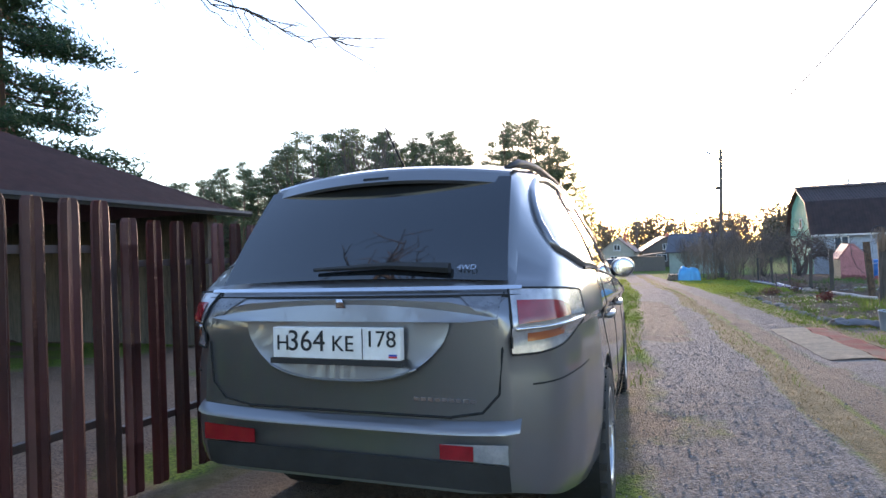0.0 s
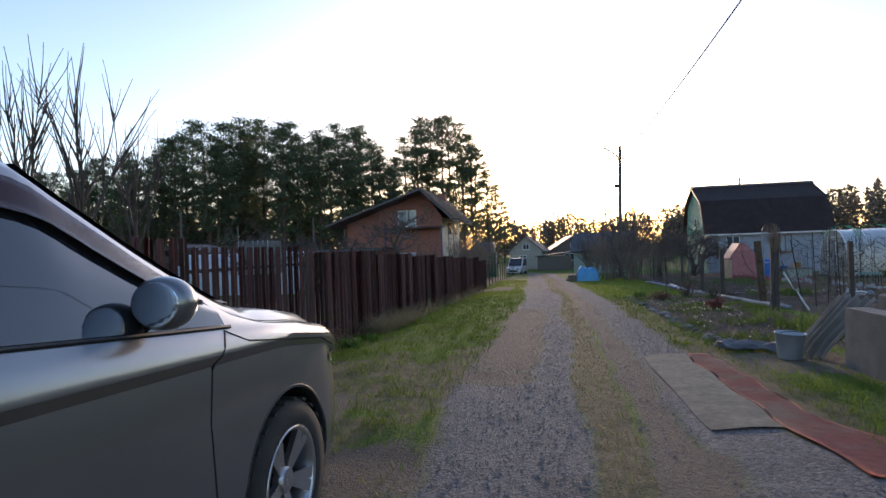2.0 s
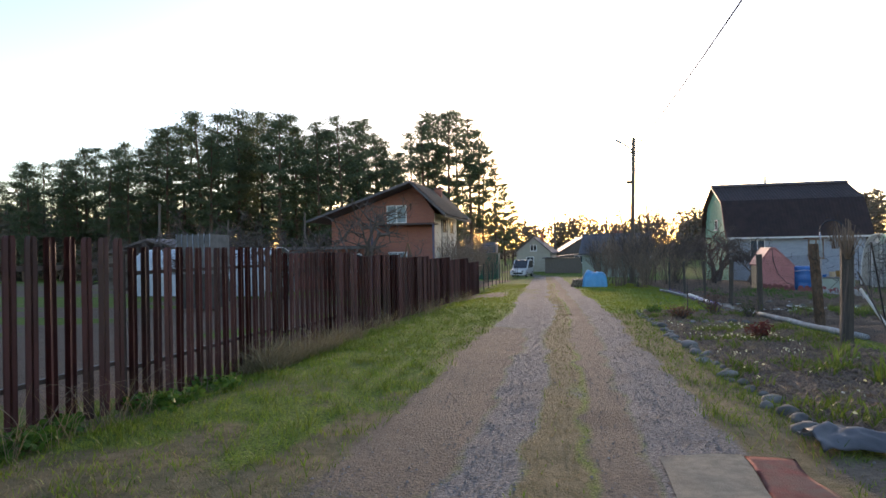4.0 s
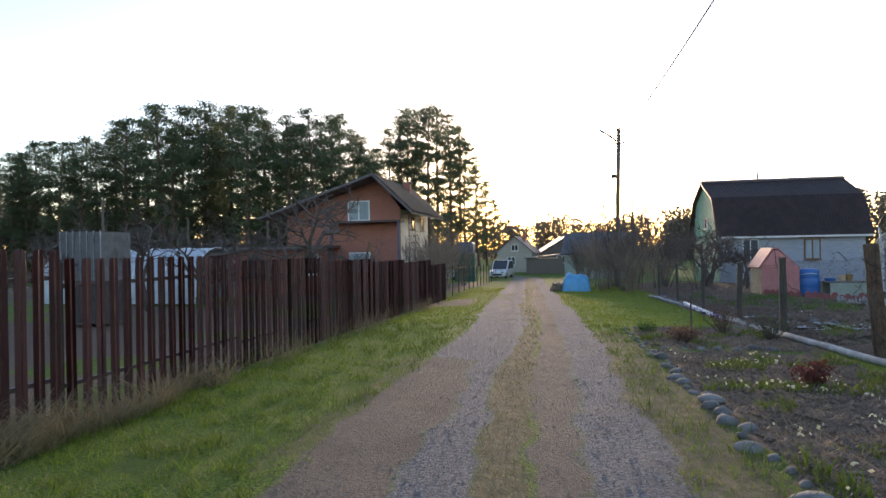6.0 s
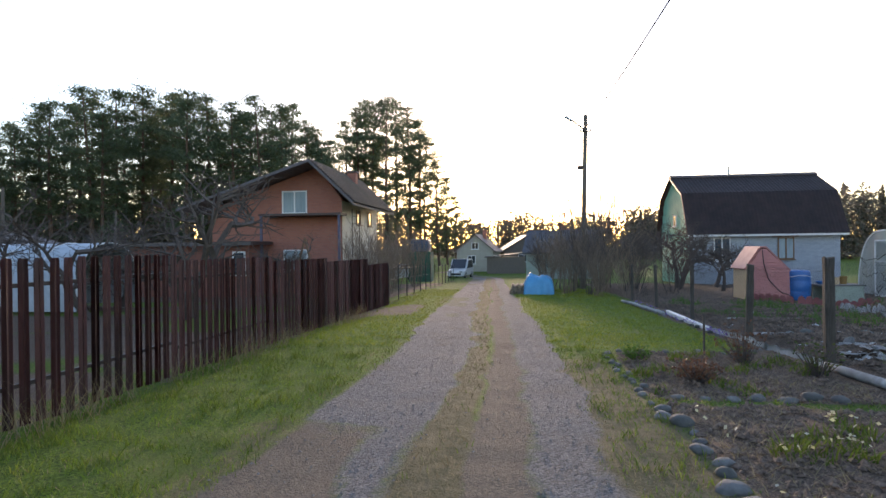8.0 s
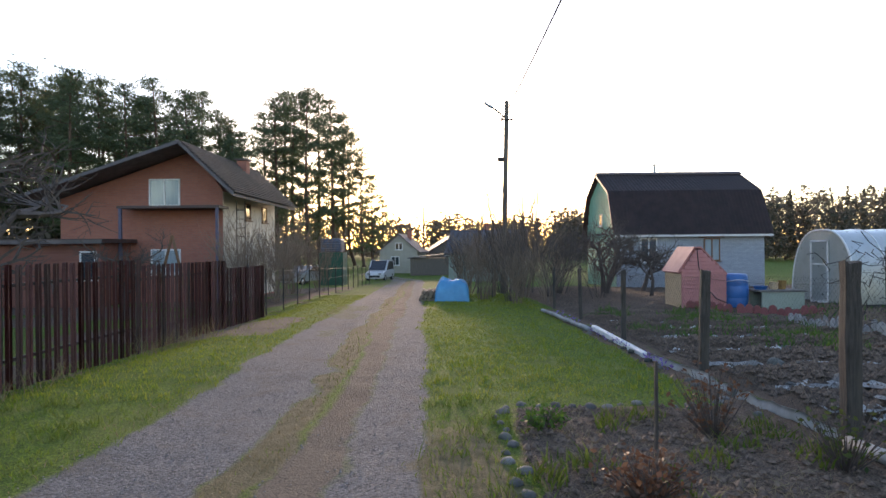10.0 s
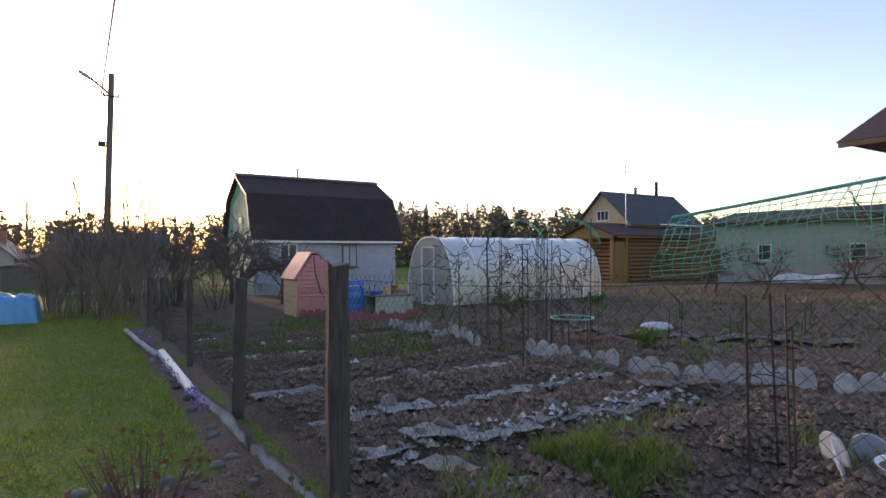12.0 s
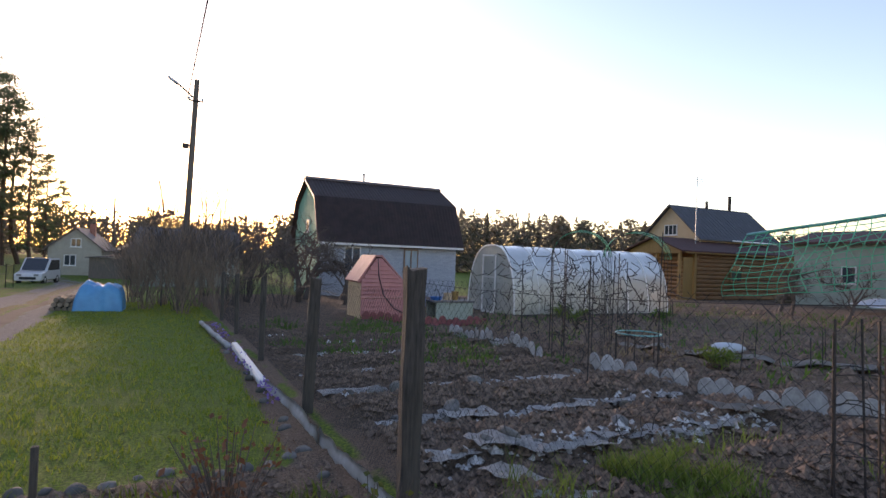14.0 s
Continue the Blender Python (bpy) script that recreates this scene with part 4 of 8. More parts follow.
# glass, lamps and seams follow the body's own curve
for s_ in (1, -1):
    def zlow(y):
        return c_belt(y) + 0.012
    def zhigh(y):
        return c_top(y) - 0.085
    def quarter(s, t):
        y = 0.36 + s * (0.625 + 0.30 * t)
        lo, hi = zlow(y) + 0.02 * (1 - s), zhigh(y) - 0.005
        f = min(1, s / 0.42)
        mid = lo + (hi - lo) * 0.32
        lo2, hi2 = mid + (lo - mid) * f ** 0.6, mid + (hi - mid) * f ** 0.45
        return side(y, lo2 + (hi2 - lo2) * t, 0.006, s_)
    qg = part("quarter_window", gridded(quarter, 24, 10), M_SIDEGLASS, car, "dark rear side glass", smooth=True)
    edge = [quarter(s, 0) for s in np.linspace(1, 0, 20)] + [quarter(s, 1) for s in np.linspace(0.001, 1, 20)]
    part("window_trim", tubed(edge, 0.016, 8), M_PAINT, qg, smooth=True)
    def rear_glass(s, t):
        y = 1.07 + 0.30 * t + s * (0.81 - 0.21 * t)
        return side(y, zlow(y) + (zhigh(y) - zlow(y)) * t, 0.006, s_)
    part("rear_door_window", gridded(rear_glass, 20, 10), M_SIDEGLASS, car, smooth=True)
    def front_glass(s, t):
        y = 2.07 + 0.11 * t + s * (1.25 - 0.11 * t)
        lo = zlow(y)
        hi = max(zhigh(y) - 0.035 * min(max((y - 2.2) / 0.3, 0), 1), lo + 0.01)
        return side(y, lo + (hi - lo) * t, 0.006, s_)
    part("front_door_window", gridded(front_glass, 24, 10), M_SIDEGLASS, car, smooth=True)
    def visor(y0, y1, drop):
        def fn(s, t):
            y = y0 + s * (y1 - y0)
            hi = zhigh(y) + 0.012
            if y > 2.2:
                hi -= 0.03 * min((y - 2.2) / 0.3, 1)
            z = hi - t * drop * min(1, 0.35 + 4 * s)
            return side(y, max(z, zlow(y) + 0.02), 0.014 + 0.014 * t, s_)
        bm_ = gridded(fn, 20, 4)
        bmesh.ops.solidify(bm_, geom=bm_.faces[:], thickness=0.003)
        return bm_
    part("wind_deflector", visor(1.36, 1.98, 0.10), M_VISOR, car, "smoked dark red wind deflector", smooth=True)
    part("wind_deflector", visor(2.13, 3.2, 0.10), M_VISOR, car, "smoked dark red wind deflector", smooth=True)
    for yb, yt in ((1.02, 1.32), (1.885, 1.975), (2.03, 2.13)):
        part("door_seam", tubed([side(yb + (yt - yb) * t, zlow(yb) - 0.01 + (zhigh(yt) - zlow(yb) + 0.015) * t, 0.005, s_) for t in np.linspace(0, 1, 12)], 0.007, 5), M_BLACK, car)
    part("belt_trim", tubed([side(y, c_belt(y) + 0.004, 0.004, s_) for y in np.linspace(0.62, 3.35, 40)], 0.007, 6), M_BLACK, car)
    # door seams
    for pts in ([(1.07, 1.14), (1.09, 1.0), (1.24, 0.8), (1.38, 0.68), (1.55, 0.48), (1.62, 0.33)], [(2.03, 1.10), (2.06, 0.8), (2.06, 0.5), (2.05, 0.32)], [(3.30, 1.05), (3.22, 0.95), (3.18, 0.75), (3.20, 0.5), (3.22, 0.33)], [(3.30, 1.05), (3.42, 1.0), (4.1, 0.925), (4.35, 0.86)]):
        dense = [np.array(a) + (np.array(b) - np.array(a)) * k / 8 for a, b in zip(pts, pts[1:]) for k in range(9)]
        part("door_seam", tubed([side(p[0], p[1], -0.0015, s_) for p in dense], 0.0045, 5), M_GAP, car)
    part("sill_trim", gridded(lambda s, t: side(1.52 + s * 1.83, 0.33 + t * 0.045, 0.016, s_), 24, 3), M_CHROME, car, "bright lower sill strip", smooth=True)
    for y in (1.18, 2.14):
        h = part("door_handle", tubed([side(y, 0.935, 0.012, s_), side(y + 0.02, 0.936, 0.035, s_), side(y + 0.11, 0.942, 0.042, s_), side(y + 0.2, 0.944, 0.035, s_), side(y + 0.225, 0.945, 0.012, s_)], [0.012, 0.017, 0.018, 0.017, 0.012], 10), M_PAINT, car, "body-coloured door handle", smooth=True)
        part("handle_cup", gridded(lambda s, t: side(y + 0.05 + 0.12 * s, 0.935 + 0.065 * (t - 0.4) * (1 - (2 * s - 1) ** 2) ** 0.5, 0.003, s_), 12, 6), M_GAP, h)
    # mirror
    mm = Matrix.Translation((s_ * 0.915, 2.92, 1.175))
    bm = bmesh.new()
    bmesh.ops.create_uvsphere(bm, u_segments=24, v_segments=14, radius=1, matrix=mm @ Matrix.Diagonal((0.092, 0.085, 0.080, 1)))
    for v in bm.verts:
        if v.co.y < 2.88:
            v.co.y = 2.88 + (v.co.y - 2.88) * 0.12
    mir = part("mirror", bm, M_PAINT, car, "grey wing mirror", smooth=True)
    bm = bmesh.new()
    bmesh.ops.create_uvsphere(bm, u_segments=20, v_segments=10, radius=1, matrix=Matrix.Translation((s_ * 0.915, 2.876, 1.175)) @ Matrix.Diagonal((0.078, 0.006, 0.064, 1)))
    part("mirror_glass", bm, M_CHROME, mir)
    part("mirror_foot", tubed([(s_ * 0.78, 2.98, 1.13), (s_ * 0.89, 2.95, 1.15)], [0.04, 0.035], 8), M_BLACK, mir)
    part("repeater", gridded(lambda s, t: (s_ * (0.865 + 0.14 * s), 2.92 + 0.092 * math.sqrt(max(0.0, 1 - ((0.865 + 0.14 * s - 0.915) / 0.105) ** 2)), 1.165 + 0.016 * t), 10, 2), M_CLEARLAMP, mir)
    # roof rail
    part("roof_rail", tubed([(s_ * (c_roofw(y) - 0.05), y, c_top(y) - 0.022 + (0.0 if k in (0, 12) else 0.014)) for k, y in enumerate(np.linspace(0.50, 2.7, 13))], [0.010] + [0.018] * 11 + [0.010], 8), M_BLACK, car, "black roof rail", smooth=True)
    # tail lamp round the corner
    lo_ = lambda s: 0.905 + 0.072 * s * s
    hi_ = lambda s: 1.124 - 0.02 * s * s
    ang = lambda s: 19 + 46 * s
    lamp = part("tail_lamp", gridded(lambda s, t: corner(ang(s), lo_(s) + (hi_(s) - lo_(s)) * t, 0.010, s_), 26, 10), M_CLEARLAMP, car, "clear and red wrap-round tail lamp", smooth=True)
    part("red_lens", gridded(lambda s, t: corner(ang(0.05 + 0.55 * s), 1.005 + 0.02 * s + (0.080 - 0.02 * s - 0.03 * s ** 4) * t, 0.015, s_), 14, 6), M_REDLAMP, lamp, "red brake lens", smooth=True)
    part("indicator_lens", gridded(lambda s, t: corner(ang(0.12 + 0.42 * s), 0.945 + 0.012 * s + 0.028 * t, 0.014, s_), 10, 3), M_AMBER, lamp, "dull amber indicator lens", smooth=True)
    part("lens_band", tubed([corner(ang(0.03 + 0.92 * s), 0.988 + 0.018 * s, 0.012, s_) for s in np.linspace(0, 1, 16)], 0.006, 6), M_CHROME, lamp, smooth=True)
    part("lamp_rim", tubed([corner(ang(s), lo_(s) - 0.003, 0.008, s_) for s in np.linspace(0, 1, 16)] + [corner(ang(1), lo_(1) + (hi_(1) - lo_(1)) * t, 0.008, s_) for t in np.linspace(0.1, 1, 6)] + [corner(ang(1 - s), hi_(1 - s), 0.008, s_) for s in np.linspace(0.05, 1, 16)] + [corner(ang(0), hi_(0) - 0.2 * t, 0.008, s_) for t in np.linspace(0.1, 1, 6)], 0.005, 5), M_GAP, lamp)
    part("bumper_seam", tubed([corner(26 + 58 * s, 0.80 + 0.015 * s, -0.001, s_) for s in np.linspace(0, 1, 14)], 0.004, 5), M_GAP, car)
    rf = part("bumper_reflector", gridded(lambda s, t: tail(s_ * (0.38 + 0.24 * s), 0.545 + (0.052 + 0.012 * s) * t, 0.022), 10, 4), M_CLEARLAMP if s_ > 0 else M_REDLAMP, car, smooth=True)
    part("red_lens", gridded(lambda s, t: tail(s_ * (0.38 + 0.12 * s), 0.547 + 0.05 * t, 0.026), 6, 4), M_REDLAMP, rf, smooth=True)
    # head lamp
    part("head_lamp", gridded(lambda s, t: side(4.28 + 0.20 * s, (0.78 - 0.03 * s) + (0.035 + 0.03 * s) * t, 0.006, s_), 14, 6), M_CLEARLAMP, car, smooth=True)

GA, GB = tail(0, 1.165)[1], tail(0, 1.565)[1]
GC = (tail(0.5, 1.36)[1] - tail(0, 1.36)[1]) / 0.25
def rear_pane(s, t):
    u = (2 * s - 1) * (0.61 - 0.04 * t)
    return (u, GA + (GB - GA) * t * 1.04 - 0.055 * t * (1 - t) + GC * u * u - 0.024, 1.165 + 0.418 * t - 0.015 * (2 * s - 1) ** 2)
part("rear_window", gridded(rear_pane, 30, 14), M_DARKGLASS, car, "dark tinted rear window", smooth=True)
part("windscreen", gridded(lambda s, t: (lambda y: ((2 * s - 1) * (c_roofw(y) - 0.05), y, c_top(y) - 0.028 * (2 * s - 1) ** 2 + 0.006))(2.74 + 0.83 * t), 16, 12), M_DARKGLASS, car, smooth=True)
SPL = [(0.62, 1.672), (0.41, 1.647), (0.35, 1.630), (0.335, 1.618), (0.300, 1.572), (0.312, 1.560), (0.44, 1.575)]
bm = gridded(lambda s, t: (lambda u, p: (u * 0.56, p[0] + 0.075 * u * u, p[1] - 0.036 * u * u))(2 * s - 1, SPL[round(t * 6)]), 44, 6)
bmesh.ops.recalc_face_normals(bm, faces=bm.faces)
sp = part("roof_spoiler", bm, M_PAINT, car, "body-coloured roof spoiler")
part("brake_light", gridded(lambda s, t: ((2 * s - 1) * 0.06, 0.306 + 0.007 * t, 1.583 + 0.010 * t), 10, 2), M_GAP, sp)
part("chrome_strip", gridded(lambda s, t: tail((2 * s - 1) * 0.66, 1.122 + 0.013 * t, 0.014 + 0.004 * t), 30, 3), M_CHROME, car, "bright strip under the rear window", smooth=True)
# near-black tube painted in as the shade below the chrome strip
part("tailgate_shade_line", tubed([tail((2 * s - 1) * 0.66, 1.10, 0.002) for s in np.linspace(0, 1, 26)], 0.006, 5), M_GAP, car)
def recess(s, t):
    u = 2 * s - 1
    w = 0.42 - 0.12 * (1 - t) ** 2
    z = 0.80 + 0.21 * t + 0.05 * abs(u) ** 3 * (1 - t)
    return (u * w, -0.006 - 0.022 * (1 - t) ** 1.6, z)
rc = part("plate_recess", gridded(recess, 70, 30), M_PAINT, car, "curved number plate recess", smooth=True)
part("recess_edge", tubed([recess(s, 0) for s in np.linspace(0, 1, 24)], 0.006, 6), M_PAINT, rc, smooth=True)
part("tailgate_brow", gridded(lambda s, t: tail((2 * s - 1) * (0.48 + 0.12 * t), 1.012 + 0.012 * t + 0.05 * (1 - (2 * s - 1) ** 2) * t, 0.018 - 0.012 * t), 24, 4), M_PAINT, car, smooth=True)
for s_ in (1, -1):
    part("tailgate_seam", tubed([tail(s_ * 0.60, 1.11, -0.001), tail(s_ * 0.605, 0.92, -0.001), tail(s_ * 0.59, 0.77, -0.001), tail(s_ * 0.53, 0.705, -0.001), tail(s_ * 0.42, 0.685, -0.001)], 0.005, 5), M_GAP, car)
    part("garnish", gridded(lambda s, t: tail(s_ * (0.45 + 0.145 * s), 1.10 - 0.11 * t * s, 0.006), 10, 8), M_GARNISH, car, "ribbed grey garnish", smooth=True)
part("tailgate_seam", tubed([tail(0.42 - 0.84 * s, 0.683, 0.0) for s in np.linspace(0, 1, 20)], 0.005, 5), M_GAP, car)
part("bumper_ledge", gridded(lambda s, t: tail((2 * s - 1) * 0.66, 0.63 + 0.04 * t + 0.02 * (2 * s - 1) ** 4, 0.035 * math.sin(math.pi * (1 - t) * 0.5) + 0.002), 30, 5), M_PAINT, car, "rear bumper ledge", smooth=True)
part("bumper_skirt", gridded(lambda s, t: tail((2 * s - 1) * 0.62, 0.445 + 0.09 * t, 0.012), 24, 4), M_BLACK, car, smooth=True)
part("wiper", tubed([tail(0.40, 1.20, 0.056), tail(0.16, 1.215, 0.066), tail(-0.16, 1.205, 0.06)], [0.022, 0.014, 0.008], 6), M_BLACK, car, "black rear wiper")
part("badge", gridded(lambda s, t: tail(-0.02 + 0.04 * s * (1 - 0.4 * t), 1.062 + 0.032 * t, 0.012), 3, 3), M_CHROME, car, "small chrome badge")
for k in range(9):
    part("badge_bar", boxed(0.28 + k * 0.026, -0.002, 0.735, 0.30 + k * 0.026, 0.012, 0.748), M_CHROME, car)
plate = part("number_plate", boxed(-0.26, -0.034, 0.8830, 0.26, 0.0, 0.9950, 0.002), M_PLATE, car, "white number plate")
part("plate_frame", boxed(-0.268, -0.040, 0.8620, 0.268, 0.0, 0.8825), M_BLACK, plate)
plate.location.y = -0.03
face = lambda x, z: pose(x, -0.0365, z, 90, 0, 0)
words("H", 0.080, M_INK, plate, face(-0.215, 0.9360))
words("364", 0.108, M_INK, plate, face(-0.115, 0.9430))
words("KE", 0.080, M_INK, plate, face(0.035, 0.9360))
words("178", 0.082, M_INK, plate, face(0.185, 0.9540))
part("plate_bar", boxed(0.112, -0.0355, 0.8850, 0.115, -0.0341, 0.9930), M_INK, plate)
for k, mt in enumerate((M_FLAGR, M_FLAGB, M_FLAGW)):
    part("flag_band", boxed(0.215, -0.0355, 0.891 + k * 0.007, 0.247, -0.0341, 0.8975 + k * 0.007), mt, plate)
words("4WD", 0.032, M_CHROME, car, pose(0.46, tail(0.46, 1.20, 0.045)[1], 1.20, 52, 0, 0))
part("antenna", tubed([(0.03, 0.66, 1.60), (-0.01, 0.44, 1.84)], [0.006, 0.004], 6), M_BLACK, car)
part("roof_fin", lathe(bmesh.new(), [(0.07, 0), (0.06, 0.02), (0.0, 0.035)], 16, Matrix.Translation((0.1, 0.85, 1.635)) @ Matrix.Diagonal((1, 2, 1, 1))), M_PAINT, car, smooth=True)

# ---- trees and shrubs ----
def quads_mesh(name, corners, material, extra=None):
    """Loose small leaves: corners is n x 4 x 3."""
    n = len(corners)
    me = bpy.data.meshes.new(name)
    me.from_pydata(corners.reshape(-1, 3).tolist(), [], np.arange(4 * n).reshape(n, 4).tolist())
    me.materials.append(material)
    return me


def tufts(centres, length, width, r, up=0.0, droop=0.0):
    """Pointed leaves of random turn at the centres."""
    n = len(centres)
    d = r.normal(size=(n, 3))
    d[:, 2] = d[:, 2] * 0.8 + up
    d /= np.linalg.norm(d, axis=1, keepdims=True)
    s = np.cross(d, r.normal(size=(n, 3)))
    s /= np.linalg.norm(s, axis=1, keepdims=True) + 1e-9
    L_ = length * r.uniform(0.6, 1.3, (n, 1))
    W_ = width * r.uniform(0.6, 1.3, (n, 1))
    return np.stack([centres - d * L_ / 2, centres + s * W_ / 2, centres + d * L_ / 2, centres - s * W_ / 2], 1)


def pine_meshes(seed, h, clear=0.42, wide=2.6, dense=1.0, spruce=False):
    r = np.random.default_rng(seed)
    bm = bmesh.new()
    bend = r.normal(size=2) * 0.25
    axis_at = lambda f: np.array([bend[0] * math.sin(f * 2.5), bend[1] * math.sin(f * 2.1 + 1), f * h])
    base_r = h * 0.012
    tube(bm, [axis_at(f) - (axis_at(0) if f == 0 else 0) for f in np.linspace(0, 1, 8)], [base_r * (1 - 0.9 * f) + 0.02 for f in np.linspace(0, 1, 8)], 7)
    cents = []
    nl = int((46 if not spruce else 100) * dense)
    for k in range(nl):
        f = clear + (1 - clear) * (k + r.random()) / nl
        g = (f - clear) / (1 - clear)
        reach = wide * ((0.50 + 0.95 * g if g < 0.55 else 1.02 * ((1 - g) / 0.45) ** 0.8 + 0.10) if not spruce else (1 - g) * 0.9 + 0.20) * r.uniform(0.55, 1.2)
        a = r.uniform(0, 2 * math.pi)
        p0 = axis_at(f)
        rise = (0.15 + 0.35 * g) * reach if not spruce else -0.25 * reach
        p2 = p0 + np.array([math.cos(a) * reach, math.sin(a) * reach, rise])
        p1 = (p0 + p2) / 2 + np.array([0, 0, -0.06 * reach])
        tube(bm, [p0, p1, p2], [0.05 * (1.2 - g), 0.035, 0.012], 4, cap=False)
        m = int(7 * max(1, reach / 1.4))
        for j in range(m):
            q = p0 + (p2 - p0) * (0.35 + 0.7 * (j + r.random()) / m)
            cl = int((15 if not spruce else 46) * dense)
            cents.append(q + r.normal(size=(cl, 3)) * np.array([0.50, 0.50, 0.17] if not spruce else [0.32, 0.32, 0.13]) * (0.7 + 0.5 * r.random()))
    tm = bpy.data.meshes.new("trunk")
    bm.to_mesh(tm)
    bm.free()
    tm.materials.append(M_BARK)
    C = np.concatenate(cents)
    lm = quads_mesh("crown", tufts(C, 0.46, 0.095, r, 0.40) if not spruce else tufts(C, 0.25, 0.055, r, 0.0), M_SPRUCE if spruce else M_NEEDLE)
    return tm, lm


def plant_tree(name, tm, lm, m, label, category, group=""):
    e = thing(name, m, label, category, group)
    share("trunk", tm, e, Matrix.Identity(4))
    share("crown", lm, e, Matrix.Identity(4))
    return e


pines = [pine_meshes(11 + k, 20, c, w, d) for k, (c, w, d) in enumerate([(0.24, 2.9, 1.0), (0.16, 2.6, 1.05), (0.34, 3.0, 0.9), (0.26, 2.4, 0.95), (0.12, 2.9, 1.1)])]
tr = np.random.default_rng(21)
# the wood beyond the gardens: angle from the lane's direction, distance, height
for k in range(52):
    a = -54 + 37 * (k + tr.uniform(-0.4, 0.4)) / 52
    d = tr.uniform(68, 100)
    off = radians(a + 10)
    top = np.interp(a, [-54, -48, -44, -40, -36, -33, -29, -25, -22, -20, -17], [156, 184, 211, 238, 255, 263, 254, 243, 229, 210, 166])
    x, y = 1.6 + d * math.sin(radians(a)), 12 + d * math.cos(radians(a))
    h = (d * math.cos(off) * top / 1003 + 1.2 - gz(y)) * tr.uniform(0.86, 1.08)
    v = pines[k % 5]
    s = h / 20
    plant_tree("pine_tree", *v, at(x, y, 0, tr.uniform(0, 360)) @ Matrix.Diagonal((s * 1.12, s * 1.12, s, 1)), "tall dark green pine at the edge of the wood", "tree", "pines of the wood")
# the clump where the sun stands
for k, (a, d, top) in enumerate([(-16.4, 100, 215), (-15.4, 92, 238), (-14.4, 104, 250), (-13.2, 96, 244), (-12.2, 90, 258), (-11.5, 103, 250), (-10.4, 95, 240), (-9.2, 100, 216), (-8.3, 106, 186), (-7.4, 98, 150), (-6.6, 104, 118), (-17.4, 110, 120), (-5.8, 112, 85)]):
    x, y = 1.6 + d * math.sin(radians(a)), 12 + d * math.cos(radians(a))
    h = d * top / 1003 + 1.2 - gz(y)
    s = h / 20
    plant_tree("pine_tree", *pines[(k * 2 + 1) % 5], at(x, y, 0, k * 77) @ Matrix.Diagonal((s * 1.1, s * 1.1, s, 1)), "tall pine in a clump beyond the red house", "tree", "pines beyond the red house")

# big spruces over the pavilion
spruce = pine_meshes(31, 15, 0.06, 4.2, 1.0, True)
for x, y, s in ((-18.5, 12.6, 1.05), (-21, 8.5, 1.15)):
    plant_tree("spruce_tree", *spruce, at(x, y, 0, x * 40) @ Matrix.Diagonal((s, s, s, 1)), "large dark spruce behind the pavilion", "tree", "spruces")


def bare_tree_mesh(seed, h, spread=0.5, levels=3, r0=0.06, stems=1, kids=(7, 6, 5), upright=0.6, thin=1.0, gnarl=0.25):
    """Meshes of the trunk with its limbs, and of the twigs; lengths shrink with each level."""
    r = random.Random(seed)
    bms = (bmesh.new(), bmesh.new())
    def grow(p, d, length, rad, level):
        pts, q, dd = [p], p.copy(), d.copy()
        n = 5 if level < 2 else 4
        for k in range(n):
            dd = (dd + Vector((r.uniform(-1, 1), r.uniform(-1, 1), r.uniform(-0.6, 1) * upright)) * gnarl).normalized()
            q = q + dd * (length / n)
            pts.append(q.copy())
        tube(bms[0 if level < 2 and stems == 1 or level == 0 else 1], pts, [max(rad * (1 - 0.75 * k / n), 0.0022 * thin) for k in range(n + 1)], 6 if level == 0 else 4 if level == 1 else 3, cap=False)
        if level >= levels:
            return
        for k in range(kids[min(level, len(kids) - 1)]):
            f = r.uniform(0.25, 1.0)
            i = min(int(f * n), n - 1)
            base = pts[i].lerp(pts[i + 1], f * n - i)
            a = r.uniform(0, 2 * math.pi)
            side_ = dd.orthogonal().normalized()
            side_.rotate(Matrix.Rotation(a, 3, dd).to_euler())
            nd = (dd * (1 - spread) + side_ * spread + Vector((0, 0, upright * 0.25))).normalized()
            grow(base, nd, length * r.uniform(0.42, 0.7), rad * 0.5, level + 1)
    for k in range(stems):
        a = 2 * math.pi * k / max(stems, 1) + r.uniform(-0.4, 0.4)
        lean = 0.0 if stems == 1 else r.uniform(0.05, 0.4)
        grow(Vector((math.cos(a), math.sin(a), 0)) * (0.0 if stems == 1 else r.uniform(0.02, 0.25)), Vector((math.cos(a) * lean, math.sin(a) * lean, 1)).normalized(), h * r.uniform(0.5, 0.72) if stems > 1 else h * 0.5, r0 * (1 if stems == 1 else r.uniform(0.4, 1)), 0)
    out = []
    for name, bm in zip(("trunk", "twig_crown"), bms):
        me = bpy.data.meshes.new(name)
        bm.to_mesh(me)
        bm.free()
        me.materials.append(M_TWIG)
        out.append(me)
    return out


pale_copies = {}


def bare(name, mes, m, label, category, group="", mat_=None):
    e = thing(name, m, label, category, group)
    for nm, me in zip(("trunk", "twig_crown"), mes):
        if mat_:
            if me.name not in pale_copies:
                pale_copies[me.name] = me.copy()
                pale_copies[me.name].materials[0] = mat_
            me = pale_copies[me.name]
        share(nm, me, e, Matrix.Identity(4))
    return e


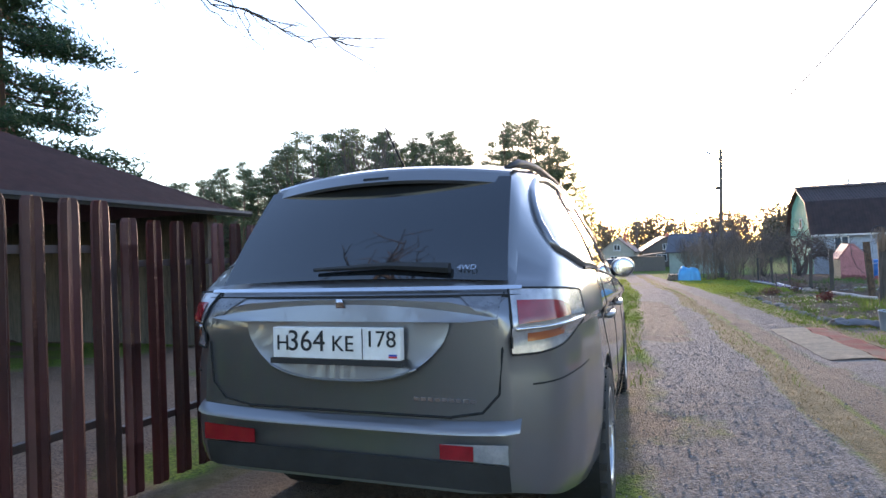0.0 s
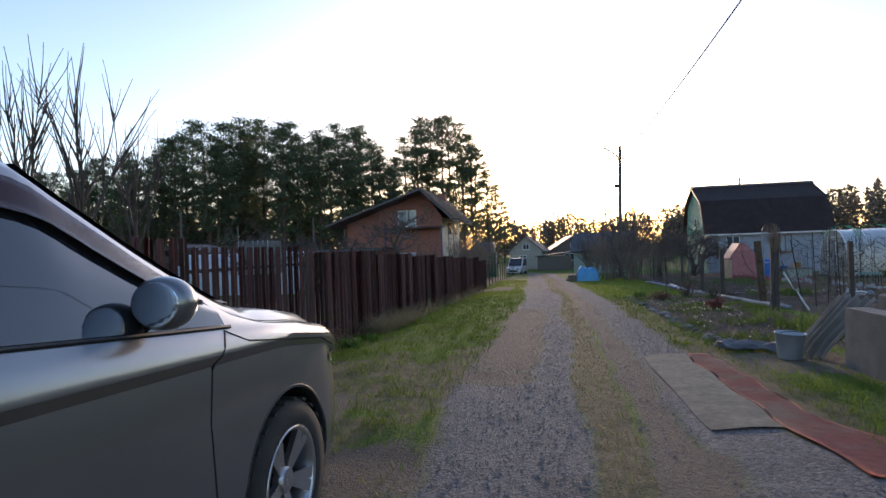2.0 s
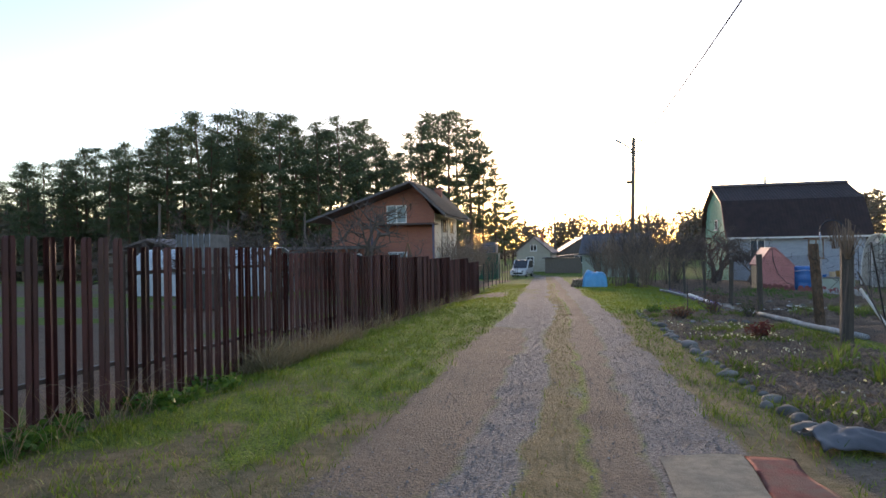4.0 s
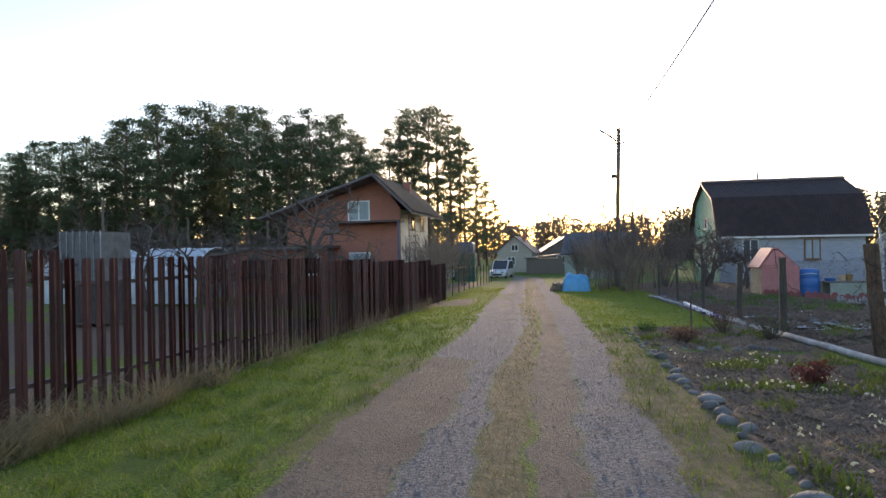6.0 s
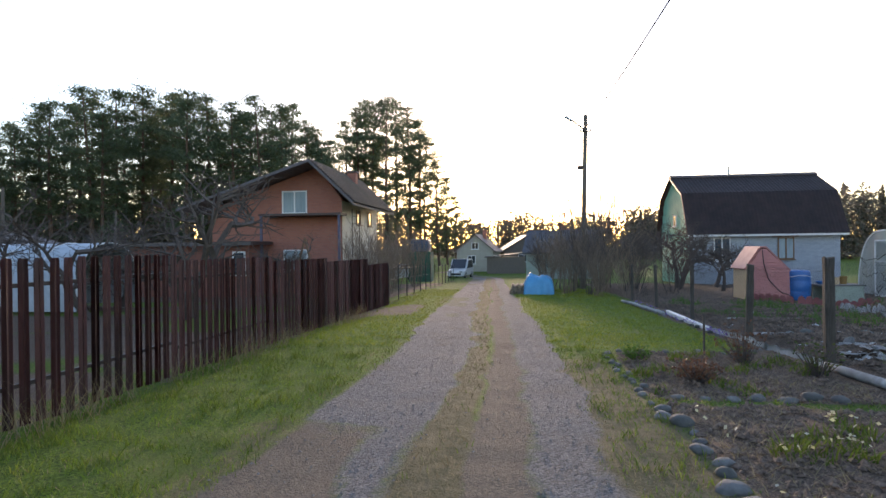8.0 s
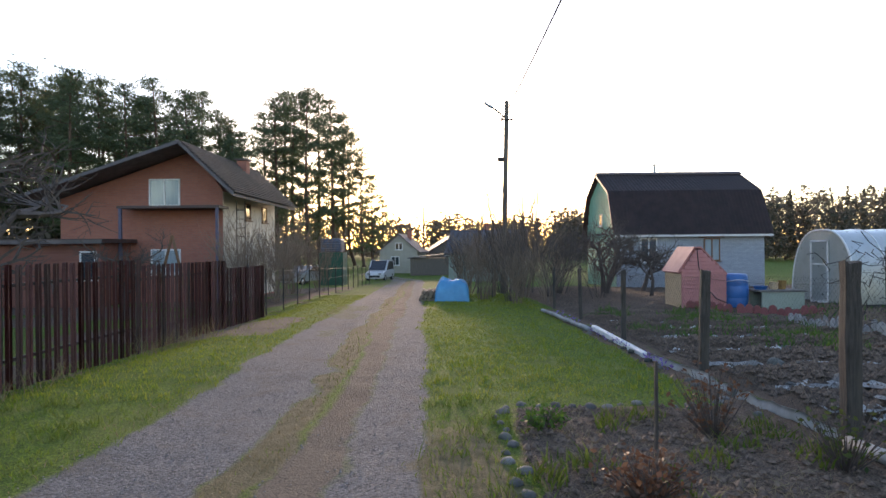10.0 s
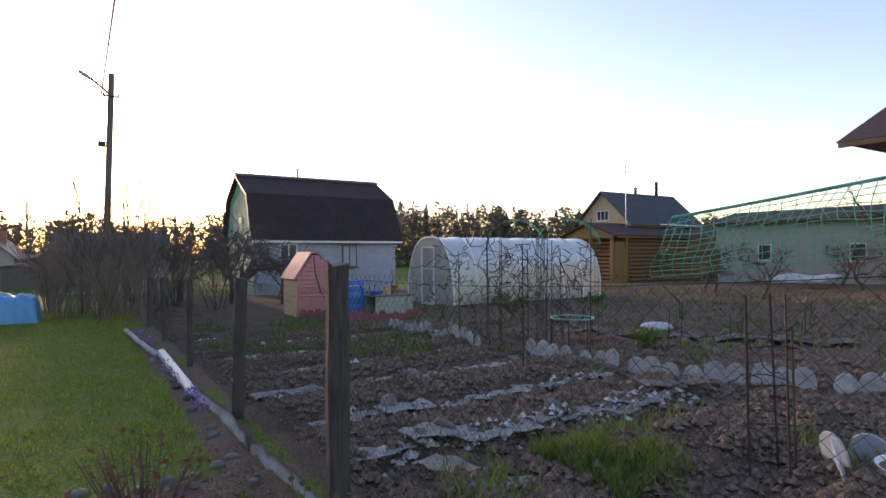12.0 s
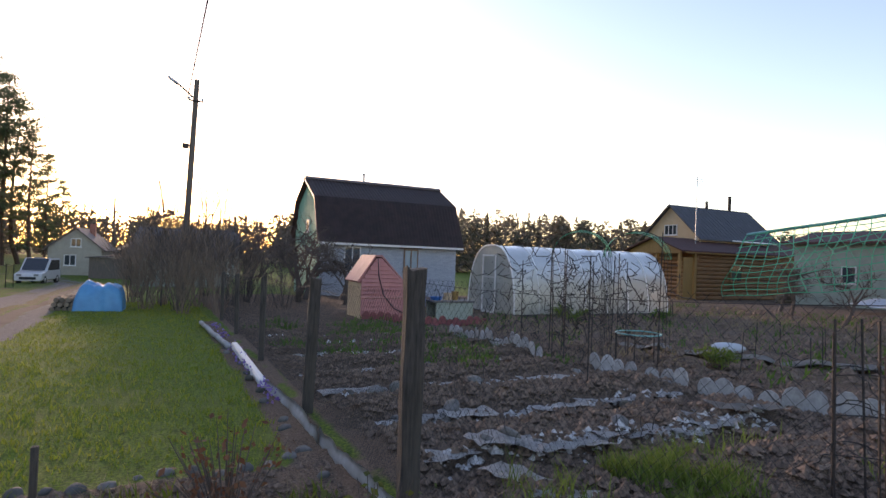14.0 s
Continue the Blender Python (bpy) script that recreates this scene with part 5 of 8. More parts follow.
apple = [bare_tree_mesh(40 + k, 4.2, 0.62, 4, 0.11, 1, (6, 6, 4, 2), 0.35, 1.7, 0.35) for k in range(3)]
shrub = [bare_tree_mesh(50 + k, 2.6, 0.35, 2, 0.02, 15, (6, 4), 0.7, 1.6, 0.18) for k in range(3)]
sapling = bare_tree_mesh(60, 5.0, 0.30, 2, 0.04, 1, (12, 7), 0.95, 1.6, 0.10)
for k, (x, y, s) in enumerate([(-7.2, 28.8, 1.4), (-15.0, 36, 1.0), (-12.2, 33, 1.0), (-16.5, 33.5, 1.0), (-6.2, 33.2, 0.75), (-20, 40, 1.1), (-24, 36, 1.2), (-11, 24, 0.7), (-17, 26, 0.8), (-9.6, 28.2, 1.0), (-11.6, 27.6, 1.1), (-8.6, 31.0, 0.95)]):
    bare("apple_tree", apple[k % 3], at(x, y, 0, k * 71) @ Matrix.Diagonal((s * 1.25, s * 1.25, s, 1)), "bare gnarled apple tree behind the picket fence", "tree", "bare apple trees")
for k, (x, y, s) in enumerate([(9.8, 44.5, 1.15), (12.2, 46.2, 1.0), (8.2, 47.5, 1.1), (11.2, 42.2, 0.8), (10.6, 46.8, 1.25), (9.4, 42.6, 1.0)]):
    bare("fruit_tree", apple[(k + 1) % 3], at(x, y, 0, k * 131 + 20) @ Matrix.Diagonal((s * 1.1, s * 1.1, s, 1)), "bare fruit tree in front of the white cottage", "tree", "bare fruit trees")
for k, (x, y, s) in enumerate([(3.9, 40.6, 1.0), (4.9, 39.6, 1.15), (5.6, 41.6, 1.3), (4.4, 42.6, 1.3), (6.6, 40.8, 1.2), (7.4, 43, 1.35), (5.0, 38.2, 0.8), (6.0, 37.6, 0.75), (5.2, 46, 1.5), (3.4, 44.2, 1.2), (8.2, 39.4, 1.0), (3.3, 48, 1.4), (6.5, 48, 1.6)]):
    bare("thicket_bush", shrub[k % 3], at(x, y, 0, k * 50) @ Matrix.Diagonal((s, s, s, 1)), "dense bare thicket bush beside the utility pole", "bush", "thicket bushes", M_TWIGPALE if k in (0, 2, 3, 6, 7, 9) else None)
for k, (x, y, s) in enumerate([(-4.0, 36.5, 1.0), (-4.8, 38.0, 1.3), (-4.2, 40.0, 1.15), (-4.9, 43, 1.3), (-5.2, 46, 1.4), (-4.5, 49, 1.2)]):
    bare("garden_bush", shrub[(k + 1) % 3], at(x, y, 0, k * 64) @ Matrix.Diagonal((s, s, s, 1)), "bare pale garden bush at the end of the fence", "bush", "bushes by the red house", M_TWIGPALE)
for k, (x, y, s) in enumerate([(-4.15, 8.55, 0.80), (-4.3, 9.25, 0.84), (-4.25, 10.05, 0.72), (-4.6, 7.9, 0.7), (-4.4, 8.9, 0.6)]):
    bare("young_tree", sapling, at(x, y, 0, k * 83) @ Matrix.Diagonal((s, s, s, 1)), "slender leafless young tree behind the fence", "tree", "young trees")
for k, (x, y, s) in enumerate([(4.4, 42.0, 1.25), (5.7, 42.6, 1.3), (6.4, 44, 1.25), (3.9, 44, 1.1)]):
    bare("tall_sapling", sapling, at(x, y, 0, k * 33) @ Matrix.Diagonal((s * 0.7, s * 0.7, s, 1)), "thin bare sapling rising out of the thicket", "tree", "thicket saplings")
# boughs of a tree over the car, and trees behind the camera that the rear window mirrors
over = bmesh.new()
orr = random.Random(9)
def bough(p, q, rad, level):
    pts = [p.lerp(q, k / 6) + Vector((orr.uniform(-1, 1), orr.uniform(-1, 1), orr.uniform(-1, 1))) * 0.05 * (p - q).length * (0 < k < 6) + Vector((0, 0, -0.03 * (p - q).length * math.sin(math.pi * k / 6))) for k in range(7)]
    tube(over, pts, [max(rad * (1 - 0.8 * k / 6), 0.002) for k in range(7)], 5 if level == 0 else 4, cap=False)
    if level < 2:
        for k in range(8 if level == 0 else 4):
            b = pts[orr.randint(2, 6)]
            d = (q - p).normalized() + Vector((orr.uniform(-1, 1), orr.uniform(-1, 1), orr.uniform(-0.6, 0.5)))
            bough(b, b + d.normalized() * (p - q).length * orr.uniform(0.12, 0.28), rad * 0.4, level + 1)
for q in ((-2.27, 5.7, 3.2), (-3.15, 5.44, 3.22), (-3.6, 5.6, 3.5)):
    bough(Vector((-5.3, 4.63, 4.44)), Vector(q), 0.018, 0)
tube(over, [(-6.3, 2.9, -0.3), (-6.2, 3.0, 1.5), (-6.05, 3.2, 3.0), (-5.8, 3.9, 4.0), (-5.3, 4.63, 4.44)], [0.13, 0.11, 0.085, 0.05, 0.018], 8)
tagged(part("overhanging_tree", over, M_TWIG), "bare tree with thin boughs hanging over the car", "tree")
for k, (x, y, s) in enumerate([(-4.3, -2.6, 2.3), (-2.5, -8, 2.0), (1.5, -13, 2.3), (5, -10, 1.9), (-8, -14, 2.2), (9, -16, 2.2)]):
    bare("roadside_tree", apple[k % 3], at(x, y, 0, k * 93) @ Matrix.Diagonal((s, s, s * 1.2, 1)), "tall bare roadside tree", "tree", "bare roadside trees")

# far woods, one body of clumps
fr = np.random.default_rng(77)
fc = []
def far_wood(a0, a1, d0, d1, prof_a, prof_h, n, low=0.0):
    for _ in range(n):
        a, d = fr.uniform(a0, a1), fr.uniform(d0, d1)
        h = np.interp(a, prof_a, prof_h) / 1003 * d * fr.uniform(0.55, 1.0) + 1.2 - gz(75)
        x, y = 2.5 + d * math.sin(radians(a)), 15 + d * math.cos(radians(a))
        w = fr.uniform(1.8, 4.2) * d / 160
        m = 165
        t = fr.random(m)
        if fr.random() < 0.22:
            rad = w * 0.7 * (1 - t) ** 0.8 * np.sqrt(fr.random(m))
        else:
            t = 0.08 + 0.92 * t
            rad = w * 1.1 * np.sqrt(np.clip(1 - ((t - 0.45) / 0.56) ** 2, 0, 1)) * np.sqrt(fr.random(m))
        ph = fr.uniform(0, 2 * math.pi, m)
        fc.append(np.stack([x + rad * np.cos(ph), y + rad * np.sin(ph), -2.3 + h * (low + (1 - low) * t)], -1))
far_wood(-19, 14, 150, 210, [-19, -10, -6, -3, 0, 3, 6, 9, 14], [100, 70, 62, 58, 66, 58, 62, 66, 62], 210)
far_wood(10, 66, 120, 170, [10, 18, 24, 28, 32, 36, 42, 48, 56, 66], [66, 70, 78, 92, 88, 84, 78, 66, 60, 50], 430)
far_wood(-60, -16, 112, 150, [-60, -50, -40, -30, -16], [110, 120, 130, 130, 90], 160)
far_wood(-62, -17, 72, 104, [-62, -17], [85, 70], 150)
FC = np.concatenate(fc)
fw = new("distant_woods", quads_mesh("distant_woods", tufts(FC, 1.15, 0.42, fr, 0.5), M_FAR))
tagged(fw, "distant mixed woods along the horizon", "woods", kind="stuff")

# ---- beside the lane: carpets, concrete wall, bucket, slate ----
def draped(x0f, x1f, y0, y1, nx, ny, lift, thick=0.006):
    """A strip of carpet that follows the ground between two edges."""
    def fn(s, t):
        y = y0 + (y1 - y0) * t
        x = x0f(y) + (x1f(y) - x0f(y)) * s
        return (x, y, ground_z(x, y) + lift + 0.012 * noise.noise((x * 3, y * 2, lift * 50)))
    bm = gridded(fn, nx, ny)
    bmesh.ops.solidify(bm, geom=bm.faces[:], thickness=-thick)
    bmesh.ops.recalc_face_normals(bm, faces=bm.faces)
    return bm


M_BEIGECARPET = surface("beige_worn_carpet", (0.58, 0.51, 0.39), (0.40, 0.35, 0.27), 14, 0.95, bump=0.7, bscale=90, c3=(0.34, 0.30, 0.24), detail=9)
tagged(part("beige_runner", draped(lambda y: 1.84, lambda y: 2.34 + 0.015 * math.sin(y * 5), 8.40, 11.72, 10, 60, 0.014), M_BEIGECARPET, None, smooth=True), "worn beige carpet runner laid beside the gravel", "carpet")
tagged(part("red_runner", draped(lambda y: 2.345 + 0.02 * math.sin(y * 5) + 0.10 * max(0, 8.2 - y), lambda y: 2.66 + 0.25 * max(0, 8.9 - y) + 0.02 * math.sin(y * 7), 7.45, 11.70, 10, 70, 0.013), M_CARPET, None, smooth=True), "dusty red carpet runner laid on the verge", "carpet")
tagged(part("folded_rug", draped(lambda y: 2.62, lambda y: 3.0 + 0.1 * math.sin(y * 9), 7.35, 7.75, 8, 8, 0.05, 0.02), surface("bright_red_rug", (0.40, 0.06, 0.05), (0.32, 0.045, 0.04), 8, 0.9), None, smooth=True), "bright red folded rug end on the ground", "rug")
for k, (x, y, rz, mt, lb) in enumerate([(3.25, 7.45, 8, M_TRIMWHITE, "pale painted plank"), (3.2, 7.7, 5, M_REDSIDING, "old red plank"), (3.3, 7.2, 11, M_TRIMWHITE, "pale painted plank"), (3.35, 7.95, 3, M_REDSIDING, "old red plank")]):
    e = part("plank", boxed(-0.5, -0.05, 0, 0.5, 0.05, 0.025, 0.003), mt)
    e.matrix_basis = pose(x, y, ground_z(x, y) + 0.03, 0, 0, rz)
    tagged(e, lb + " lying on the ground", "plank", "planks")
wallz = gz(9)
# the darker concrete carries both stains and the wall's shade in its colour
cw = part("concrete_wall", prism(bmesh.new(), [(3.74, wallz - 0.4), (3.76, wallz + 0.60), (3.98, wallz + 0.60), (4.0, wallz - 0.4)], "y", 3.0, 10.72), M_DARKCONC)
tagged(cw, "low grey concrete retaining wall with dark stains and painted-in shade", "wall")
cw2 = part("concrete_tank", boxed(4.5, 9.6, wallz - 0.4, 9.5, 11.6, wallz + 0.66, 0.02), M_DARKCONC)
tagged(cw2, "dark grey concrete trough behind the wall", "trough")
bm = gridded(lambda s, t: (3.66 + 0.50 * t + 0.02 * math.sin(s * 9), 11.05 + 0.80 * s - 0.1 * t, wallz - 0.06 + 0.02 + 0.72 * (t ** 0.8) + 0.035 * math.sin(s * 2 * math.pi * 5) - 0.05 * math.sin(t * 3) - 0.12 * max(0, t - 0.8)), 60, 8)
bmesh.ops.solidify(bm, geom=bm.faces[:], thickness=0.01)
tagged(part("slate_sheet", bm, M_SLATE, None, smooth=True), "broken corrugated slate sheet propped up by the bed", "slate sheet")
bucket = thing("zinc_bucket", pose(3.42, 11.3, ground_z(3.42, 11.3), 3, 2, 20), "grey zinc bucket standing by the flower bed", "bucket")
part("shell", lathe(bmesh.new(), [(0.0, 0.005), (0.115, 0.0), (0.12, 0.02), (0.158, 0.30), (0.166, 0.305), (0.162, 0.312), (0.152, 0.305), (0.112, 0.02), (0, 0.02)], 28), M_ZINC, bucket, smooth=True)
part("handle", tubed([(0.155 * math.cos(a), 0.155 * math.sin(a) * 0.35 - 0.03, 0.30 + 0.02 * math.sin(a)) for a in np.linspace(0, math.pi, 14)], 0.005, 5), M_IRON, bucket)
bm = gridded(lambda s, t: (2.85 + 0.75 * s, 11.75 + 0.45 * t + 0.1 * math.sin(s * 5), ground_z(2.9, 11.9) + 0.05 + 0.07 * math.sin(math.pi * t) + 0.05 * noise.noise((s * 6, t * 4, 3))), 30, 16)
bmesh.ops.solidify(bm, geom=bm.faces[:], thickness=0.006)
tagged(part("grey_film", bm, surface("dusty_grey_film", (0.24, 0.25, 0.28), (0.17, 0.18, 0.20), 5, 0.6, bump=0.3, bscale=20), None, smooth=True), "crumpled grey film on the edge of the bed", "film")

# ---- stones round the flower beds ----
def stone_mesh(seed):
    r = random.Random(seed)
    bm = bmesh.new()
    bmesh.ops.create_icosphere(bm, subdivisions=2, radius=0.1)
    sx, sy, sz = r.uniform(0.8, 1.25), r.uniform(0.75, 1.1), r.uniform(0.5, 0.75)
    for v in bm.verts:
        n = 1 + 0.28 * noise.noise(v.co * 11 + Vector((seed * 3.1, 0, 0)))
        v.co = Vector((v.co.x * sx, v.co.y * sy, v.co.z * sz)) * n
    me = bpy.data.meshes.new("stone")
    bm.to_mesh(me)
    bm.free()
    me.shade_smooth()
    me.materials.append(M_STONE)
    return me


stones = [stone_mesh(k) for k in range(6)]
srng = random.Random(5)
places = [(3.03 + srng.uniform(-0.07, 0.07), 12.5 + k * 0.235, srng.uniform(0.45, 1.0)) for k in range(34)]
places += [(3.02 + srng.uniform(-0.07, 0.07), 20.7 + k * 0.2, srng.uniform(0.3, 0.62)) for k in range(15)]
places += [(3.1 + k * 0.17, 23.72 + srng.uniform(-0.08, 0.08), srng.uniform(0.35, 0.7)) for k in range(14)]
places += [(2.98 + k * 0.2, 12.35 + srng.uniform(-0.06, 0.06), srng.uniform(0.6, 1.3)) for k in range(5)]
places += [(3.3 + k * 0.26, 20.55 + srng.uniform(-0.06, 0.06), srng.uniform(0.5, 0.9)) for k in range(7)]
places += [(5.46 + srng.uniform(-0.07, 0.05), 23.2 + k * 0.62 + srng.uniform(-0.2, 0.2), srng.uniform(0.35, 0.75)) for k in range(16)]
for x, y, s in places:
    o = new("border_stone", srng.choice(stones))
    o.matrix_basis = pose(x, y, ground_z(x, y) + 0.012 * s, srng.uniform(-15, 15), srng.uniform(-15, 15), srng.uniform(0, 360)) @ Matrix.Diagonal((s, s, s, 1))
    tagged(o, "grey rounded field stone edging the flower bed", "stone", "border stones")

# ---- fence posts and wire mesh of the garden ----
def post(x, y, h, w, lean=(0, 0), label="weathered dark wooden fence post", mat_=M_POSTWOOD):
    bm = bmesh.new()
    r = random.Random(int(x * 100 + y * 10))
    rings = []
    for k in range(9):
        z = -0.2 + (h + 0.2) * k / 8
        c = w / 2 * (1 + r.uniform(-0.06, 0.06))
        rings.append([bm.verts.new((sx * c * r.uniform(0.9, 1.05) * (0.82 if j % 2 else 1), sy * c * r.uniform(0.9, 1.05) * (0.82 if j % 2 else 1), z + (r.uniform(-0.02, 0.02) if k == 8 else 0))) for j, (sx, sy) in enumerate([(1, 0.6), (0.75, 0.9), (-0.6, 1), (-0.95, 0.8), (-1, -0.6), (-0.75, -0.95), (0.6, -1), (0.95, -0.75)])])
    for a, b in zip(rings, rings[1:]):
        for k in range(8):
            bm.faces.new((a[k], a[(k + 1) % 8], b[(k + 1) % 8], b[k]))
    bm.faces.new(rings[-1])
    bmesh.ops.recalc_face_normals(bm, faces=bm.faces)
    o = part("fence_post", bm, mat_)
    o.matrix_basis = at(x, y, 0, 0, lean[0], lean[1])
    return tagged(o, label, "post", "garden fence posts" if mat_ is M_POSTWOOD else "")


post(5.68, 22.38, 1.455, 0.138, (0.3, -0.3))
post(5.74, 25.1, 1.345, 0.13, (0, 1.6))
post(5.82, 28.6, 1.3, 0.10)
post(5.86, 32.2, 1.3, 0.10, (0, -1.5))
post(5.9, 36.0, 1.3, 0.10)
post(5.42, 17.5, 1.58, 0.19, (0, 1))
post(7.6, 19.0, 1.5, 0.13)
post(7.4, 14.6, 1.5, 0.14)
# dry stems tied on the corner post, sticks and a pale pole leaning on it
bundle = bmesh.new()
bdr = random.Random(31)
for k in range(60):
    a_, q_ = bdr.uniform(0, 6.28), bdr.uniform(0.05, 0.28)
    h_ = bdr.uniform(0.05, 0.42)
    tube(bundle, [(5.42 + 0.03 * math.cos(a_), 17.42 + 0.03 * math.sin(a_), gz(17.4) + 1.3), (5.42 + q_ * 0.7 * math.cos(a_), 17.42 + q_ * math.sin(a_), gz(17.4) + 1.5 + h_), (5.42 + q_ * 1.3 * math.cos(a_ + 0.4), 17.42 + q_ * math.sin(a_ + 0.4), gz(17.4) + 1.45 + h_ * bdr.uniform(0.2, 1.0))], [0.006, 0.004, 0.002], 3, cap=False)
tagged(part("stem_bundle", bundle, M_TWIGPALE), "bundle of dry stems tied to the corner post", "stems")
for (x0, y0, h0), (x1, y1, h1), rad_, mt, lb in (((6.05, 17.25, 0.0), (5.55, 17.35, 0.85), 0.022, M_TRIMWHITE, "pale painted pole leaning on the corner post"), ((5.9, 17.1, 0.0), (5.5, 17.3, 1.1), 0.014, M_TWIG, "dark stick leaning on the corner post"), ((5.2, 17.2, 0.0), (5.4, 17.36, 1.2), 0.012, M_TWIG, "dark stick leaning on the corner post"), ((6.0, 17.5, 0.0), (5.75, 17.45, 1.55), 0.012, M_IRON, "thin iron rod beside the corner post"), ((6.35, 17.8, 0.0), (6.3, 17.75, 1.7), 0.01, M_IRON, "thin iron rod beside the corner post"), ((6.7, 18.1, 0.0), (6.75, 18.0, 1.8), 0.01, M_IRON, "thin iron rod beside the corner post"), ((7.1, 18.4, 0.0), (7.05, 18.4, 1.75), 0.01, M_IRON, "thin iron rod beside the corner post")):
    tagged(part("leaning_stick", tubed([(x0, y0, gz(y0) + h0 - 0.05), (x1, y1, gz(y1) + h1)], rad_, 6), mt), lb, "stick", "sticks by the corner post")
BX, BY = 5.802, 19.671


def beam(x, y, h, w, m):
    """An old split beam: rounded square, cracked along the grain, with a broken top."""
    bm = bmesh.new()
    rings = []
    nz, na = 70, 44
    for i in range(nz + 1):
        z = -0.2 + (h + 0.2) * i / nz
        ring = []
        for k in range(na):
            a = 2 * math.pi * k / na
            c, s = math.cos(a), math.sin(a)
            q = 0.5 * w / (abs(c) ** 7 + abs(s) ** 7) ** (1 / 7)
            crack = max(0, noise.noise((c * 4.5, s * 4.5, z * 1.3 + 5)) - 0.18) * 0.035
            q += 0.007 * noise.noise((c * 2, s * 2, z * 5)) + 0.004 * noise.noise((c * 7, s * 7, z * 18)) - crack
            zz = z + (0.018 * noise.noise((c * 2, s * 2, 9)) + 0.012 * noise.noise((c * 6, s * 6, 3)) if i == nz else 0)
            ring.append(bm.verts.new((q * c, q * s, zz)))
        rings.append(ring)
    for a_, b_ in zip(rings, rings[1:]):
        for k in range(na):
            bm.faces.new((a_[k], a_[(k + 1) % na], b_[(k + 1) % na], b_[k]))
    prev = rings[-1]
    for f in (0.75, 0.4):
        ring = [bm.verts.new((v.co.x * f, v.co.y * f, h + 0.014 * noise.noise((v.co.x * f * 30, v.co.y * f * 30, 2)))) for v in rings[-1]]
        for k in range(na):
            bm.faces.new((prev[k], prev[(k + 1) % na], ring[(k + 1) % na], ring[k]))
        prev = ring
    bm.faces.new(prev)
    o = part("fence_post", bm, m, None, smooth=True)
    o.matrix_basis = at(x, y, 0, 0, -3.0, -2.6)
    return tagged(o, "old split brown wooden beam wound with rusty wire", "post")


beam(BX + 0.085, BY - 0.055, 1.60, 0.147, M_NEARPOST)


def chain_mesh(p, q, h, cell=0.075, rad=0.0011):
    """Diamond wire mesh upright between two places of the plan."""
    p, q = Vector(p), Vector(q)
    n = (q - p).length
    u = (q - p).normalized()
    bm = bmesh.new()
    k = -int(h / cell)
    while k * cell < n:
        for s in (1, -1):
            a0, a1 = k * cell, k * cell + h
            lo, hi = max(a0, 0), min(a1, n)
            if hi > lo:
                za, zb = lo - a0, hi - a0
                if s < 0:
                    za, zb = h - za, h - zb
                A, B = p + u * lo + Vector((0, 0, za)), p + u * hi + Vector((0, 0, zb))
                tube(bm, [A, B], rad, 3, cap=False)
        k += 1
    return bm


def mesh_fence(p, q, h, cell=0.075, rad=0.0011):
    pz, qz = gz(p[1]), gz(q[1])
    o = part("wire_mesh", chain_mesh((p[0], p[1], pz + 0.06), (q[0], q[1], qz + 0.06), h, cell, rad), M_IRON)
    tagged(o, "rusty diamond wire mesh strung between the posts", "wire mesh", "wire mesh panels")
mesh_fence((5.74, 22.38), (5.80, 25.1), 1.25, 0.052, 0.0008)
mesh_fence((5.80, 25.1), (5.86, 28.6), 1.2)
mesh_fence((5.86, 28.6), (5.90, 32.2), 1.2)
mesh_fence((5.90, 32.2), (5.94, 36.0), 1.2)
mesh_fence((5.84, 19.76), (5.74, 22.36), 1.33, 0.052, 0.00075)
mesh_fence((5.46, 17.5), (7.55, 19.0), 1.3)
for p_, q_, z_ in (((5.80, 19.74), (5.70, 22.34), 1.40), ((5.68, 22.42), (5.74, 25.06), 1.28), ((5.74, 25.14), (5.82, 28.55), 1.26)):
    tagged(part("tension_wire", tubed(sag((*p_, gz(p_[1]) + z_), (*q_, gz(q_[1]) + z_ - 0.03), 0.035, 10), 0.0012, 5), M_IRON), "rusty tension wire along the top of the mesh", "wire", "tension wires")
# twisted wire ends and dry tendrils caught in the mesh
tendril = bmesh.new()
tdr = random.Random(23)
for k in range(70):
    y_ = tdr.uniform(20.0, 22.2)
    p = Vector((5.80 - 0.04 * (y_ - 19.8), y_, gz(y_) + tdr.uniform(0.5, 1.4)))
    a_ = tdr.uniform(0, 6.28)
    pts = [p]
    for j in range(5):
        a_ += tdr.uniform(-1.1, 1.1)
        p = p + Vector((tdr.uniform(-0.006, 0.006), 0.022 * math.cos(a_), 0.022 * math.sin(a_)))
        pts.append(p)
    tube(tendril, pts, 0.0016, 3, cap=False)
tagged(part("dry_tendrils", tendril, M_IRON), "dry tendrils caught in the wire mesh", "vine", kind="stuff")

# pipe arch with net and vine beside the near beam
arch = thing("pipe_arch", pose(5.985, 19.789, gz(19.77)), "galvanised pipe with dark plastic arch and climbing net", "arch")
ad = Vector((0.832, -0.553, 0))
part("steel_pipe", tubed([(0, 0, -0.2), (0, 0, 1.0), ad * -0.004 + Vector((0, 0, 1.65)), ad * -0.02 + Vector((0, 0, 1.83))], 0.0115, 12), M_GALV, arch, smooth=True)
RW, RH, Z0 = 0.20, 0.22, 1.82
arc = [ad * (-0.02 + RW - RW * math.cos(a)) + Vector((0, 0, Z0 + RH * math.sin(a))) for a in np.linspace(0, math.pi, 26)]
